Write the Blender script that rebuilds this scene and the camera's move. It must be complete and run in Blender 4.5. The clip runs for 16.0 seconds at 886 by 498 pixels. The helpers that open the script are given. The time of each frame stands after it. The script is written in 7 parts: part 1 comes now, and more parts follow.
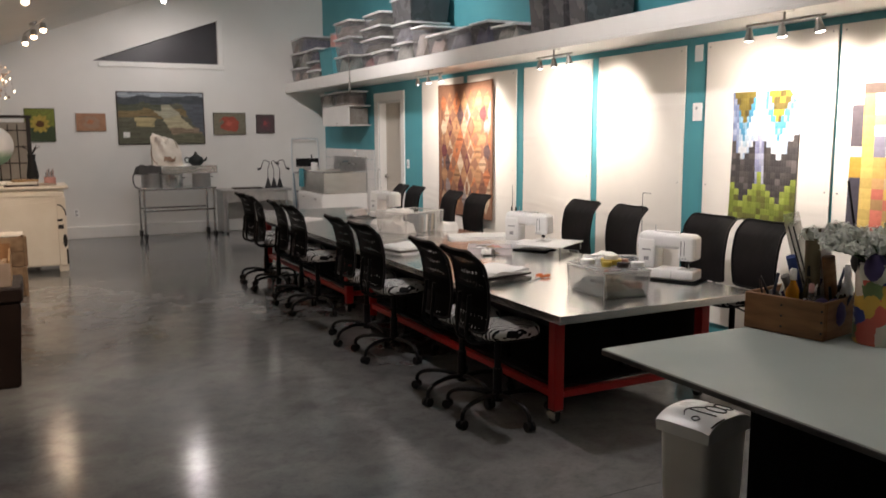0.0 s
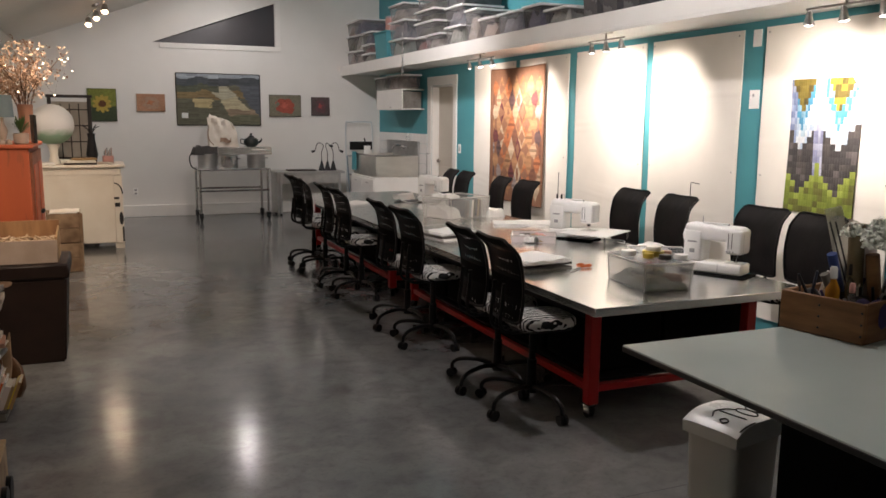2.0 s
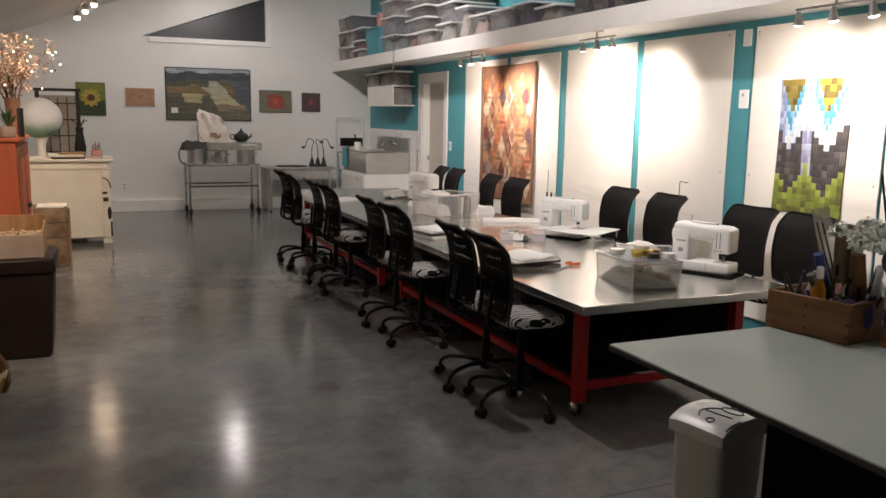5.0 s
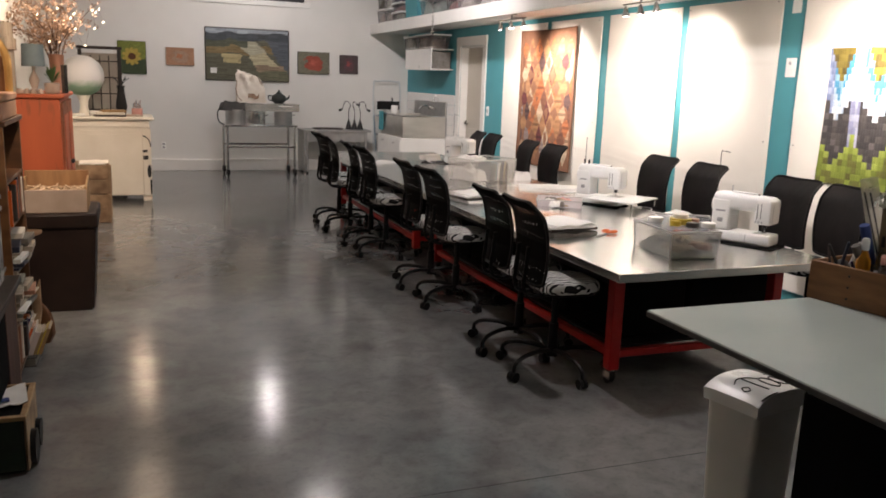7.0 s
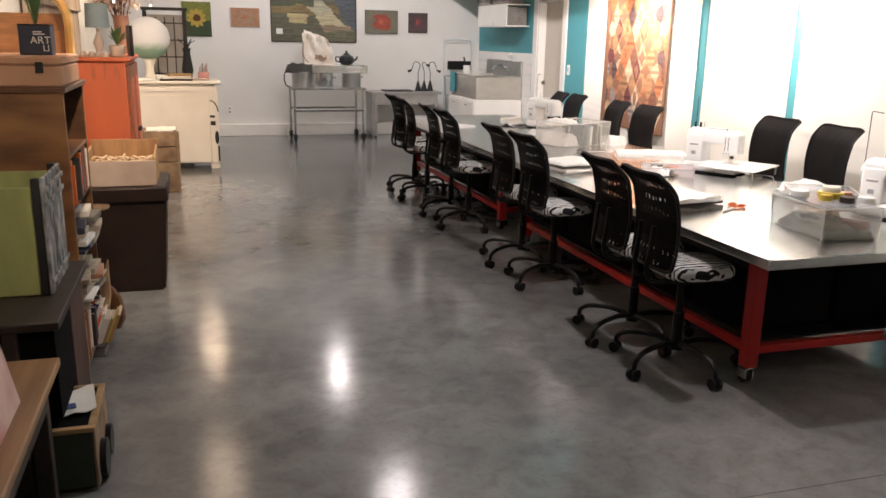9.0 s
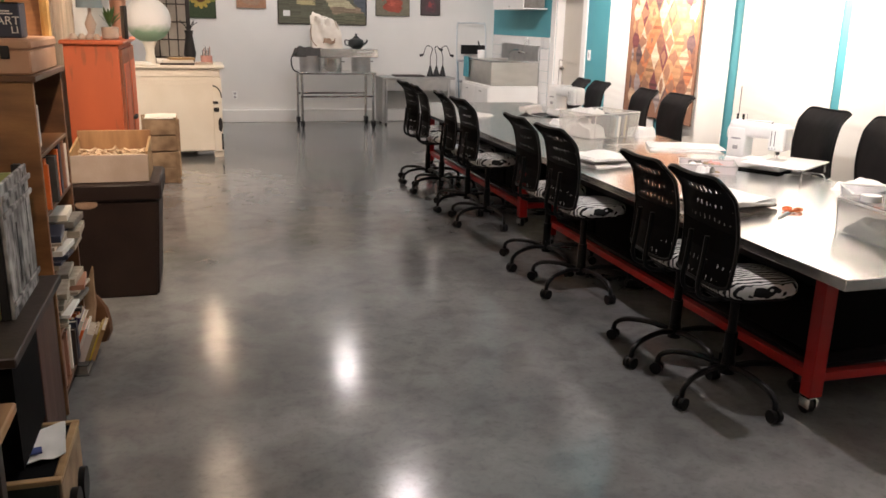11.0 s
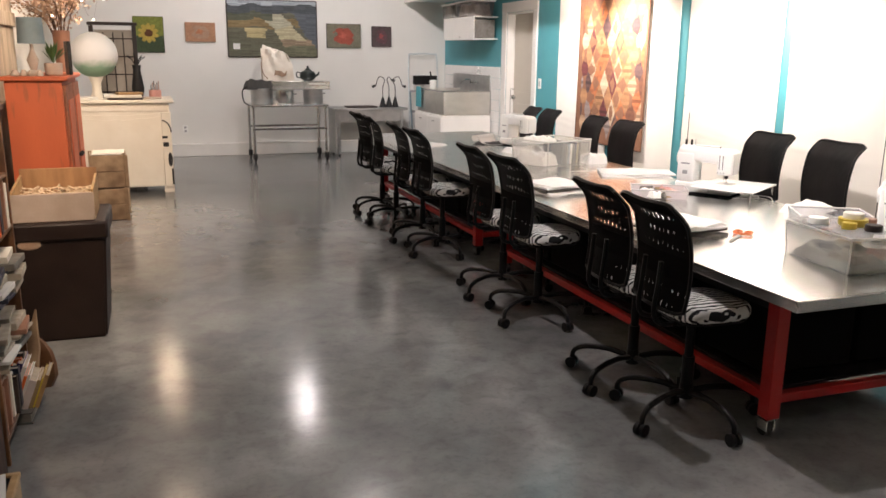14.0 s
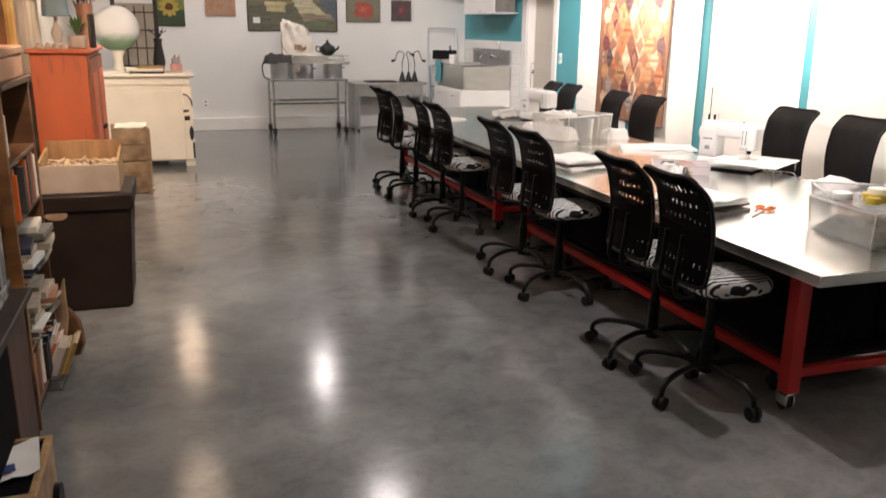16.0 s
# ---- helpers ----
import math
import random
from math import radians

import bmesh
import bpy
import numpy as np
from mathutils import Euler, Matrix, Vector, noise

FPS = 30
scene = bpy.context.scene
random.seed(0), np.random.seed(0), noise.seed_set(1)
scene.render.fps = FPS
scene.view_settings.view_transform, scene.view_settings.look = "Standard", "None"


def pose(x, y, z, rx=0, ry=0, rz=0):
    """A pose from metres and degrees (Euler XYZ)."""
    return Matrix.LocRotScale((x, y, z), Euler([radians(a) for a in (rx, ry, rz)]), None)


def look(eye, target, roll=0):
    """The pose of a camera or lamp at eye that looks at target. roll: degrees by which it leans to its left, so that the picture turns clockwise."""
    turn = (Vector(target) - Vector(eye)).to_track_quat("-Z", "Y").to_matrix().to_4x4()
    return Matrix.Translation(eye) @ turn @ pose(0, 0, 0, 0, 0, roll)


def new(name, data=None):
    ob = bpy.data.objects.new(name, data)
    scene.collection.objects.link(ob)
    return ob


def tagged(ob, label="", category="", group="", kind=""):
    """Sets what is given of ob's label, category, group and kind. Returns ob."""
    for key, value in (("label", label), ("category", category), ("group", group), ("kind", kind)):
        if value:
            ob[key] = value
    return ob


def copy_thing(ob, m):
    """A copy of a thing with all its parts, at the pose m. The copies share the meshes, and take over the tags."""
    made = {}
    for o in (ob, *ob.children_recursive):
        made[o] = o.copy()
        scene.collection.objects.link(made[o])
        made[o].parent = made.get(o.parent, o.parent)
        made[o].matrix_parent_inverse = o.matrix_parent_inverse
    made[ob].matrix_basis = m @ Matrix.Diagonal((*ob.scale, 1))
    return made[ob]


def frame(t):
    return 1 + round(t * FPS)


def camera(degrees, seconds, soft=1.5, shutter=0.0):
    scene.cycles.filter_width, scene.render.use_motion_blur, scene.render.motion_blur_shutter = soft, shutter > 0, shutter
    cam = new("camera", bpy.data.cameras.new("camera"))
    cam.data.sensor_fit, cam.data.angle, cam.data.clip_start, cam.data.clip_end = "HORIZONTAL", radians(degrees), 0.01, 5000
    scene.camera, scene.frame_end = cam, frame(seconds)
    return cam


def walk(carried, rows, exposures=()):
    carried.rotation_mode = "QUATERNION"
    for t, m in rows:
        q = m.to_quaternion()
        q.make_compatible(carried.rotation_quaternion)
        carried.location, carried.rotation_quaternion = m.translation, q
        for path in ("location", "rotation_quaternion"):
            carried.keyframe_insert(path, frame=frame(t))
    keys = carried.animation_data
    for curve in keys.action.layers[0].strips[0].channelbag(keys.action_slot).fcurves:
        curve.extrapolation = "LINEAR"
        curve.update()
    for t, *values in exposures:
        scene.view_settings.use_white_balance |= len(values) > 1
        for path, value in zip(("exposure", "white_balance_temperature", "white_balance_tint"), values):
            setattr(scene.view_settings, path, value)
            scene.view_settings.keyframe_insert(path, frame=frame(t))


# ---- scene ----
cam = camera(57.0, 16.0, soft=1.6, shutter=0.4)
PATH = [
    (0, (-0.518, -0.614, 1.596), (0.376, 1.153, 1.318), -0.3),
    (0.5, (-0.444, -0.59, 1.595), (0.385, 1.197, 1.251), 0.7),
    (1, (-0.416, -0.599, 1.599), (0.343, 1.226, 1.293), 0.2),
    (1.5, (-0.383, -0.599, 1.594), (0.375, 1.224, 1.272), 0.3),
    (2, (-0.371, -0.598, 1.593), (0.391, 1.224, 1.279), 0.5),
    (2.5, (-0.354, -0.597, 1.59), (0.406, 1.223, 1.263), 0.5),
    (3, (-0.348, -0.597, 1.595), (0.411, 1.224, 1.27), 0.5),
    (3.5, (-0.345, -0.592, 1.59), (0.423, 1.227, 1.267), 0.7),
    (4, (-0.348, -0.587, 1.591), (0.43, 1.228, 1.271), 0.8),
    (6.5, (-0.375, -0.607, 1.596), (0.407, 1.199, 1.241), 1.3),
    (7, (-0.378, -0.594, 1.579), (0.327, 1.234, 1.175), 2.0),
    (7.5, (-0.376, -0.466, 1.56), (0.308, 1.36, 1.114), 2.4),
    (8, (-0.445, -0.262, 1.566), (0.194, 1.577, 1.107), 2.3),
    (8.5, (-0.461, -0.144, 1.558), (0.118, 1.706, 1.068), 2.4),
    (9, (-0.419, -0.012, 1.544), (0.146, 1.84, 1.046), 1.1),
    (9.5, (-0.347, 0.155, 1.545), (0.176, 2.021, 1.052), 1.3),
    (12, (-0.355, 0.49, 1.535), (0.202, 2.326, 0.973), 1.4),
    (12.5, (-0.355, 0.491, 1.538), (0.191, 2.33, 0.972), 1.1),
    (13, (-0.336, 0.489, 1.54), (0.241, 2.332, 1.02), 0.5),
    (13.5, (-0.327, 0.486, 1.541), (0.307, 2.321, 1.064), 0.6),
    (14, (-0.332, 0.479, 1.543), (0.317, 2.313, 1.077), 0.6),
    (14.5, (-0.344, 0.47, 1.552), (0.313, 2.302, 1.093), 0.9),
    (15, (-0.348, 0.456, 1.549), (0.321, 2.292, 1.124), 1.0),
    (15.5, (-0.355, 0.452, 1.55), (0.292, 2.293, 1.111), 0.7),
    (16, (-0.359, 0.461, 1.532), (0.246, 2.294, 1.01), 0.7),
]
EXPOSURES = [(0, -0.16, 6500, 17), (4, -0.12, 6500, 17), (6.5, 0.0, 6500, 18), (8.5, 0.7, 6500, 18), (12, 0.66, 6500, 18), (14, 0.7, 6500, 18), (16, 0.7, 6500, 18)]
walk(cam, [(t, look(eye, aim, roll)) for t, eye, aim, roll in PATH], EXPOSURES)

# ---- world and lights ----
world = bpy.data.worlds.new("night")
scene.world = world
world.use_nodes = True
world.node_tree.nodes["Background"].inputs[0].default_value = (0.012, 0.014, 0.02, 1)
world.node_tree.nodes["Background"].inputs[1].default_value = 0.3

WARM = (1.0, 0.89, 0.75)
SOFT = (1.0, 0.95, 0.90)


def spot(name, eye, target, watts, colour, degrees, blend=0.5, size=0.03):
    lamp = bpy.data.lights.new(name, "SPOT")
    lamp.energy, lamp.color, lamp.spot_size, lamp.spot_blend, lamp.shadow_soft_size = watts, colour, radians(degrees), blend, size
    ob = new(name, lamp)
    ob.matrix_world = look(eye, target)
    return ob


ROOM_L, ROOM_R, ROOM_B, ROOM_F = -1.42, 4.23, 13.373, -4.2
SLOPE, EAVE = 0.38, 2.68


def ceil_z(x):
    return EAVE + SLOPE * (x - ROOM_L)


# ceiling tracks, and the heads that throw light: x, y, where they point, watts, cone, colour
LAMPY = (1.0, 0.79, 0.56)
# tracks at y 3.9, 0.0 and 0.1 are unseen, added to light the near end
CEILING_TRACKS = [(-0.33, 11.75), (1.55, 11.93), (-0.33, 7.85), (1.55, 8.0), (-0.33, 3.9), (1.45, 3.6), (-0.33, 0.0), (1.55, 0.1)]
CEILING_HEADS = [(-0.33, 11.75, (-0.2, 13.3, 0.8), 18, 150, SOFT), (1.55, 11.93, (1.6, 13.3, 0.8), 72, 150, SOFT),
                 (-0.33, 11.75, (-0.3, 6.5, 0.0), 15, 85, LAMPY), (1.55, 11.93, (0.9, 6.5, 0.0), 26, 85, SOFT),
                 (-0.33, 7.85, (-1.2, 8.7, 1.2), 165, 112, LAMPY), (1.55, 8.0, (4.2, 9.4, 3.0), 380, 118, SOFT),
                 (-0.33, 7.85, (-0.5, 4.6, 0.0), 14, 95, LAMPY), (1.55, 8.0, (1.6, 7.2, 0.2), 84, 120, SOFT),
                 (-0.33, 3.9, (-1.4, 5.4, 1.6), 200, 100, LAMPY), (1.45, 3.6, (1.35, 2.6, 0.0), 115, 112, SOFT), (1.45, 3.6, (4.2, 4.9, 1.7), 300, 110, SOFT),
                 (1.55, 8.0, (1.6, 13.3, 1.4), 125, 80, SOFT), (-0.33, 7.85, (0.7, 13.3, 1.4), 42, 60, SOFT),
                 (-0.33, 0.0, (-1.3, 3.9, 1.3), 120, 42, LAMPY), (1.55, 0.1, (1.75, 0.3, 0.9), 58, 84, SOFT)]
for x, y, aim, w, cone, tint in CEILING_HEADS:
    spot("ceiling_spot", (x, y, ceil_z(x) - 0.24), aim, w, tint, cone, 0.8, 0.1 if 7 < y < 9 else 0.05)
# wall tracks under the high shelf: (y of the heads, y aimed at)
# the last head is an added unseen lamp without a track
WALL_HEADS = [(8.22, 9.0), (7.93, 7.78), (7.62, 7.6), (5.65, 6.25), (5.43, 5.95), (5.2, 5.3), (3.26, 3.75), (3.0, 3.1), (2.73, 2.5), (0.6, 0.6)]
for y, ya in WALL_HEADS:
    spot("wall_spot", (3.68, y, 2.115), (4.23, ya, 1.68), 78, WARM, 108, 1.0, 0.04)

# ---- materials ----
def mat(name, col, rough=0.5, metal=0.0, col2=None, scale=6.0, amt=0.6, bump=0.08, bscale=80.0, rvar=0.1, big=0.25, alpha=1.0, coat=0.0, stretch=(1, 1, 1), emit=None, spec=0.5):
    m = bpy.data.materials.new(name)
    m.use_nodes = True
    nt = m.node_tree
    n, l = nt.nodes, nt.links
    b = n["Principled BSDF"]
    if col2 is None:
        col2 = tuple(c * 0.78 for c in col)
    tc = n.new("ShaderNodeTexCoord")
    mp = n.new("ShaderNodeMapping")
    mp.inputs["Scale"].default_value = stretch
    l.new(tc.outputs["Object"], mp.inputs["Vector"])
    n1 = n.new("ShaderNodeTexNoise")
    n1.inputs["Scale"].default_value, n1.inputs["Detail"].default_value = scale, 6
    n2 = n.new("ShaderNodeTexNoise")
    n2.inputs["Scale"].default_value, n2.inputs["Detail"].default_value = scale * big, 3
    for q in (n1, n2):
        l.new(mp.outputs["Vector"], q.inputs["Vector"])
    ad = n.new("ShaderNodeMath")
    ad.operation = "ADD"
    l.new(n1.outputs["Fac"], ad.inputs[0])
    l.new(n2.outputs["Fac"], ad.inputs[1])
    rg = n.new("ShaderNodeMapRange")
    rg.inputs["From Min"].default_value, rg.inputs["From Max"].default_value = 0.72, 1.28
    rg.inputs["To Max"].default_value = amt
    l.new(ad.outputs[0], rg.inputs["Value"])
    mx = n.new("ShaderNodeMix")
    mx.data_type = "RGBA"
    mx.inputs[6].default_value, mx.inputs[7].default_value = (*col, 1), (*col2, 1)
    l.new(rg.outputs[0], mx.inputs[0])
    l.new(mx.outputs[2], b.inputs["Base Color"])
    rr = n.new("ShaderNodeMapRange")
    rr.inputs["To Min"].default_value, rr.inputs["To Max"].default_value = max(0.02, rough - rvar), min(1, rough + rvar)
    l.new(n1.outputs["Fac"], rr.inputs["Value"])
    l.new(rr.outputs[0], b.inputs["Roughness"])
    b.inputs["Metallic"].default_value = metal
    b.inputs["Alpha"].default_value = alpha
    b.inputs["Coat Weight"].default_value = coat
    b.inputs["Specular IOR Level"].default_value = spec
    if bump:
        n3 = n.new("ShaderNodeTexNoise")
        n3.inputs["Scale"].default_value, n3.inputs["Detail"].default_value = bscale, 4
        l.new(mp.outputs["Vector"], n3.inputs["Vector"])
        bp = n.new("ShaderNodeBump")
        bp.inputs["Strength"].default_value, bp.inputs["Distance"].default_value = bump, 0.01
        l.new(n3.outputs["Fac"], bp.inputs["Height"])
        l.new(bp.outputs["Normal"], b.inputs["Normal"])
    if emit:
        b.inputs["Emission Color"].default_value, b.inputs["Emission Strength"].default_value = (*emit[0], 1), emit[1]
    return m


def zebra_mat():
    m = mat("zebra_fabric", (0.8, 0.79, 0.76), 0.85, bump=0.15, bscale=300)
    nt = m.node_tree
    n, l = nt.nodes, nt.links
    tc = n.new("ShaderNodeTexCoord")
    w = n.new("ShaderNodeTexWave")
    w.bands_direction = "Y"
    w.inputs["Scale"].default_value, w.inputs["Distortion"].default_value = 13.0, 5.0
    w.inputs["Detail"].default_value, w.inputs["Detail Scale"].default_value = 1.0, 1.6
    l.new(tc.outputs["Object"], w.inputs["Vector"])
    r = n.new("ShaderNodeValToRGB")
    r.color_ramp.elements[0].position, r.color_ramp.elements[1].position = 0.40, 0.47
    r.color_ramp.elements[0].color = (0.008, 0.008, 0.009, 1)
    r.color_ramp.elements[1].color = (0.72, 0.71, 0.68, 1)
    l.new(w.outputs["Fac"], r.inputs["Fac"])
    l.new(r.outputs["Color"], n["Principled BSDF"].inputs["Base Color"])
    return m


def net_mat():
    """Black stretch net with staggered upright holes."""
    m = mat("black_net", (0.004, 0.004, 0.0045), 0.6, bump=0, spec=0.06)
    n, l = m.node_tree.nodes, m.node_tree.links
    tc, sp = n.new("ShaderNodeTexCoord"), n.new("ShaderNodeSeparateXYZ")
    nz, mv = n.new("ShaderNodeTexNoise"), n.new("ShaderNodeVectorMath")
    nz.inputs["Scale"].default_value = 14.0
    mv.operation, mv.inputs[1].default_value = "MULTIPLY_ADD", (0.03, 0.03, 0.03)
    l.new(tc.outputs["Object"], nz.inputs["Vector"])
    l.new(nz.outputs["Color"], mv.inputs[0])
    l.new(tc.outputs["Object"], mv.inputs[2])
    l.new(mv.outputs["Vector"], sp.inputs[0])

    def wave(sock, pitch):
        a, c = n.new("ShaderNodeMath"), n.new("ShaderNodeMath")
        a.operation, a.inputs[1].default_value = "MULTIPLY", 2 * math.pi / pitch
        c.operation = "SINE"
        l.new(sock, a.inputs[0])
        l.new(a.outputs[0], c.inputs[0])
        return c.outputs[0]
    k, g, q, a = (n.new("ShaderNodeMath") for _ in range(4))
    k.operation = "MULTIPLY"
    l.new(wave(sp.outputs["Y"], 0.034), k.inputs[0])
    l.new(wave(sp.outputs["Z"], 0.12), k.inputs[1])
    a.operation = "ABSOLUTE"
    l.new(sp.outputs["Y"], a.inputs[0])
    q.operation, q.inputs[1].default_value, q.inputs[2].default_value = "MULTIPLY_ADD", 1.0, 0.57
    l.new(a.outputs[0], q.inputs[0])
    w = n.new("ShaderNodeMath")
    w.operation, w.inputs[1].default_value = "MULTIPLY_ADD", 0.55
    l.new(nz.outputs["Fac"], w.inputs[0])
    l.new(q.outputs[0], w.inputs[2])
    g.operation = "LESS_THAN"
    l.new(k.outputs[0], g.inputs[0])
    l.new(w.outputs[0], g.inputs[1])
    l.new(g.outputs[0], n["Principled BSDF"].inputs["Alpha"])
    return m


def globe_mat():
    """White papier-mache painted green towards the foot."""
    m = mat("painted_papier_mache", (0.62, 0.62, 0.63), 0.75, bump=0.2, bscale=30)
    n, l = m.node_tree.nodes, m.node_tree.links
    tc, sp, nz = n.new("ShaderNodeTexCoord"), n.new("ShaderNodeSeparateXYZ"), n.new("ShaderNodeTexNoise")
    nz.inputs["Scale"].default_value = 9.0
    l.new(tc.outputs["Object"], sp.inputs[0])
    l.new(tc.outputs["Object"], nz.inputs["Vector"])
    k = n.new("ShaderNodeMath")
    k.operation, k.inputs[1].default_value = "MULTIPLY_ADD", 0.12
    l.new(nz.outputs["Fac"], k.inputs[0])
    l.new(sp.outputs["Z"], k.inputs[2])
    r = n.new("ShaderNodeValToRGB")
    e = r.color_ramp.elements
    e[0].position, e[0].color = 0.39, (0.24, 0.39, 0.28, 1)
    e[1].position, e[1].color = 0.48, (0.70, 0.71, 0.73, 1)
    l.new(k.outputs[0], r.inputs["Fac"])
    l.new(r.outputs["Color"], n["Principled BSDF"].inputs["Base Color"])
    return m


def floor_mat():
    """Polished concrete: broad clouds, hand-sized mottling and small specks."""
    m = mat("polished_concrete", (0.215, 0.214, 0.211), 0.15, col2=(0.105, 0.108, 0.112), scale=1.6, amt=1.0, bump=0.022, bscale=24, rvar=0.05, big=0.4)
    n, l = m.node_tree.nodes, m.node_tree.links
    b = n["Principled BSDF"]
    base = b.inputs["Base Color"].links[0].from_socket
    tc = n.new("ShaderNodeTexCoord")
    for scale, low, high, dark in ((7.0, 0.42, 0.68, 0.82), (38.0, 0.5, 0.72, 0.9), (0.7, 0.45, 0.62, 0.8)):
        q = n.new("ShaderNodeTexNoise")
        q.inputs["Scale"].default_value, q.inputs["Detail"].default_value, q.inputs["Distortion"].default_value = scale, 5, 0.6
        l.new(tc.outputs["Object"], q.inputs["Vector"])
        r = n.new("ShaderNodeMapRange")
        r.inputs["From Min"].default_value, r.inputs["From Max"].default_value = low, high
        r.inputs["To Min"].default_value, r.inputs["To Max"].default_value = 1.06, dark
        l.new(q.outputs["Fac"], r.inputs["Value"])
        mx = n.new("ShaderNodeMix")
        mx.data_type, mx.blend_type = "RGBA", "MULTIPLY"
        mx.inputs[0].default_value = 1.0
        l.new(base, mx.inputs[6])
        l.new(r.outputs[0], mx.inputs[7])
        base = mx.outputs[2]
    l.new(base, b.inputs["Base Color"])
    return m


def worn_mat(name, paint, paint2, bare):
    """Old paint with long rubbed streaks that show the wood."""
    m = mat(name, paint, 0.5, col2=paint2, scale=4, amt=0.9, bump=0.1, bscale=50, stretch=(1, 1, 0.4))
    n, l = m.node_tree.nodes, m.node_tree.links
    b = n["Principled BSDF"]
    base = b.inputs["Base Color"].links[0].from_socket
    tc, mp, nz, r, mx = n.new("ShaderNodeTexCoord"), n.new("ShaderNodeMapping"), n.new("ShaderNodeTexNoise"), n.new("ShaderNodeMapRange"), n.new("ShaderNodeMix")
    mp.inputs["Scale"].default_value = (7, 7, 1.2)
    nz.inputs["Scale"].default_value, nz.inputs["Detail"].default_value = 2.2, 7
    l.new(tc.outputs["Object"], mp.inputs["Vector"])
    l.new(mp.outputs["Vector"], nz.inputs["Vector"])
    r.inputs["From Min"].default_value, r.inputs["From Max"].default_value, r.inputs["To Max"].default_value = 0.6, 0.7, 0.75
    l.new(nz.outputs["Fac"], r.inputs["Value"])
    mx.data_type = "RGBA"
    mx.inputs[7].default_value = (*bare, 1)
    l.new(r.outputs[0], mx.inputs[0])
    l.new(base, mx.inputs[6])
    l.new(mx.outputs[2], b.inputs["Base Color"])
    return m


def tin_mat():
    """A printed tin: blots of navy, cream, coral, yellow and leaf green."""
    m = mat("printed_tin", (0.6, 0.6, 0.55), 0.35, bump=0)
    n, l = m.node_tree.nodes, m.node_tree.links
    tc, vo, nz, r = n.new("ShaderNodeTexCoord"), n.new("ShaderNodeTexVoronoi"), n.new("ShaderNodeTexNoise"), n.new("ShaderNodeValToRGB")
    nz.inputs["Scale"].default_value, nz.inputs["Detail"].default_value = 14.0, 3
    vo.inputs["Scale"].default_value = 21.0
    mx = n.new("ShaderNodeMix")
    mx.data_type = "RGBA"
    mx.inputs[0].default_value = 0.08
    l.new(tc.outputs["Object"], mx.inputs[6])
    l.new(tc.outputs["Object"], nz.inputs["Vector"])
    l.new(nz.outputs["Color"], mx.inputs[7])
    l.new(mx.outputs[2], vo.inputs["Vector"])
    sp = n.new("ShaderNodeSeparateColor")
    l.new(vo.outputs["Color"], sp.inputs[0])
    l.new(sp.outputs[0], r.inputs["Fac"])
    e = r.color_ramp.elements
    r.color_ramp.interpolation = "CONSTANT"
    e[0].position, e[0].color = 0.0, (0.02, 0.03, 0.13, 1)
    e[1].position, e[1].color = 0.22, (0.55, 0.56, 0.47, 1)
    for p, c in ((0.46, (0.55, 0.10, 0.07, 1)), (0.62, (0.60, 0.52, 0.44, 1)), (0.76, (0.58, 0.36, 0.05, 1)), (0.86, (0.12, 0.18, 0.07, 1)), (0.93, (0.04, 0.06, 0.25, 1))):
        q = e.new(p)
        q.color = c
    l.new(r.outputs["Color"], n["Principled BSDF"].inputs["Base Color"])
    return m


M = {}
M["floor"] = floor_mat()
M["joint"] = mat("joint_filler", (0.06, 0.06, 0.06), 0.7)
M["wall"] = mat("white_wall_paint", (0.74, 0.73, 0.70), 0.7, col2=(0.69, 0.68, 0.65), scale=3, amt=0.6, bump=0.05, bscale=240)
M["ceiling"] = mat("white_ceiling_paint", (0.74, 0.72, 0.68), 0.8, col2=(0.68, 0.66, 0.62), scale=2.5, bump=0.05, bscale=200)
M["teal"] = mat("teal_wall_paint", (0.07, 0.30, 0.345), 0.6, col2=(0.06, 0.265, 0.305), scale=3, bump=0.05, bscale=240)
M["trim"] = mat("white_trim_paint", (0.76, 0.75, 0.72), 0.45, col2=(0.70, 0.69, 0.66), scale=5, bump=0.02)
M["flannel"] = mat("white_flannel", (0.80, 0.77, 0.71), 0.95, col2=(0.75, 0.72, 0.66), scale=5, bump=0.12, bscale=130)
M["steel"] = mat("brushed_steel", (0.72, 0.72, 0.71), 0.23, 1.0, col2=(0.62, 0.62, 0.61), scale=9, amt=0.6, bump=0.0, rvar=0.03, stretch=(3, 0.8, 1))
M["steel_dull"] = mat("dull_steel", (0.5, 0.5, 0.49), 0.42, 1.0, col2=(0.38, 0.38, 0.38), scale=10, amt=0.7, bump=0.03)
M["sink_steel"] = mat("satin_steel", (0.74, 0.72, 0.68), 0.36, 1.0, col2=(0.62, 0.60, 0.56), scale=5, amt=0.7, bump=0.0, stretch=(1, 1, 3))
M["chrome"] = mat("chrome", (0.75, 0.75, 0.75), 0.12, 1.0, bump=0)
M["nickel"] = mat("brushed_nickel", (0.42, 0.41, 0.39), 0.3, 1.0, bump=0)
M["red"] = mat("red_enamel", (0.40, 0.008, 0.007), 0.42, col2=(0.28, 0.008, 0.006), scale=12, bump=0.03)
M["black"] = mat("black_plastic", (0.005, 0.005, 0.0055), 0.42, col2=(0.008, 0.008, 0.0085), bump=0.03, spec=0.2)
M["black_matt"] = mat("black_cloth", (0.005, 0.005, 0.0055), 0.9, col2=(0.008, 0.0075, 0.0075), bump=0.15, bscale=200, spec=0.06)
M["net"] = net_mat()
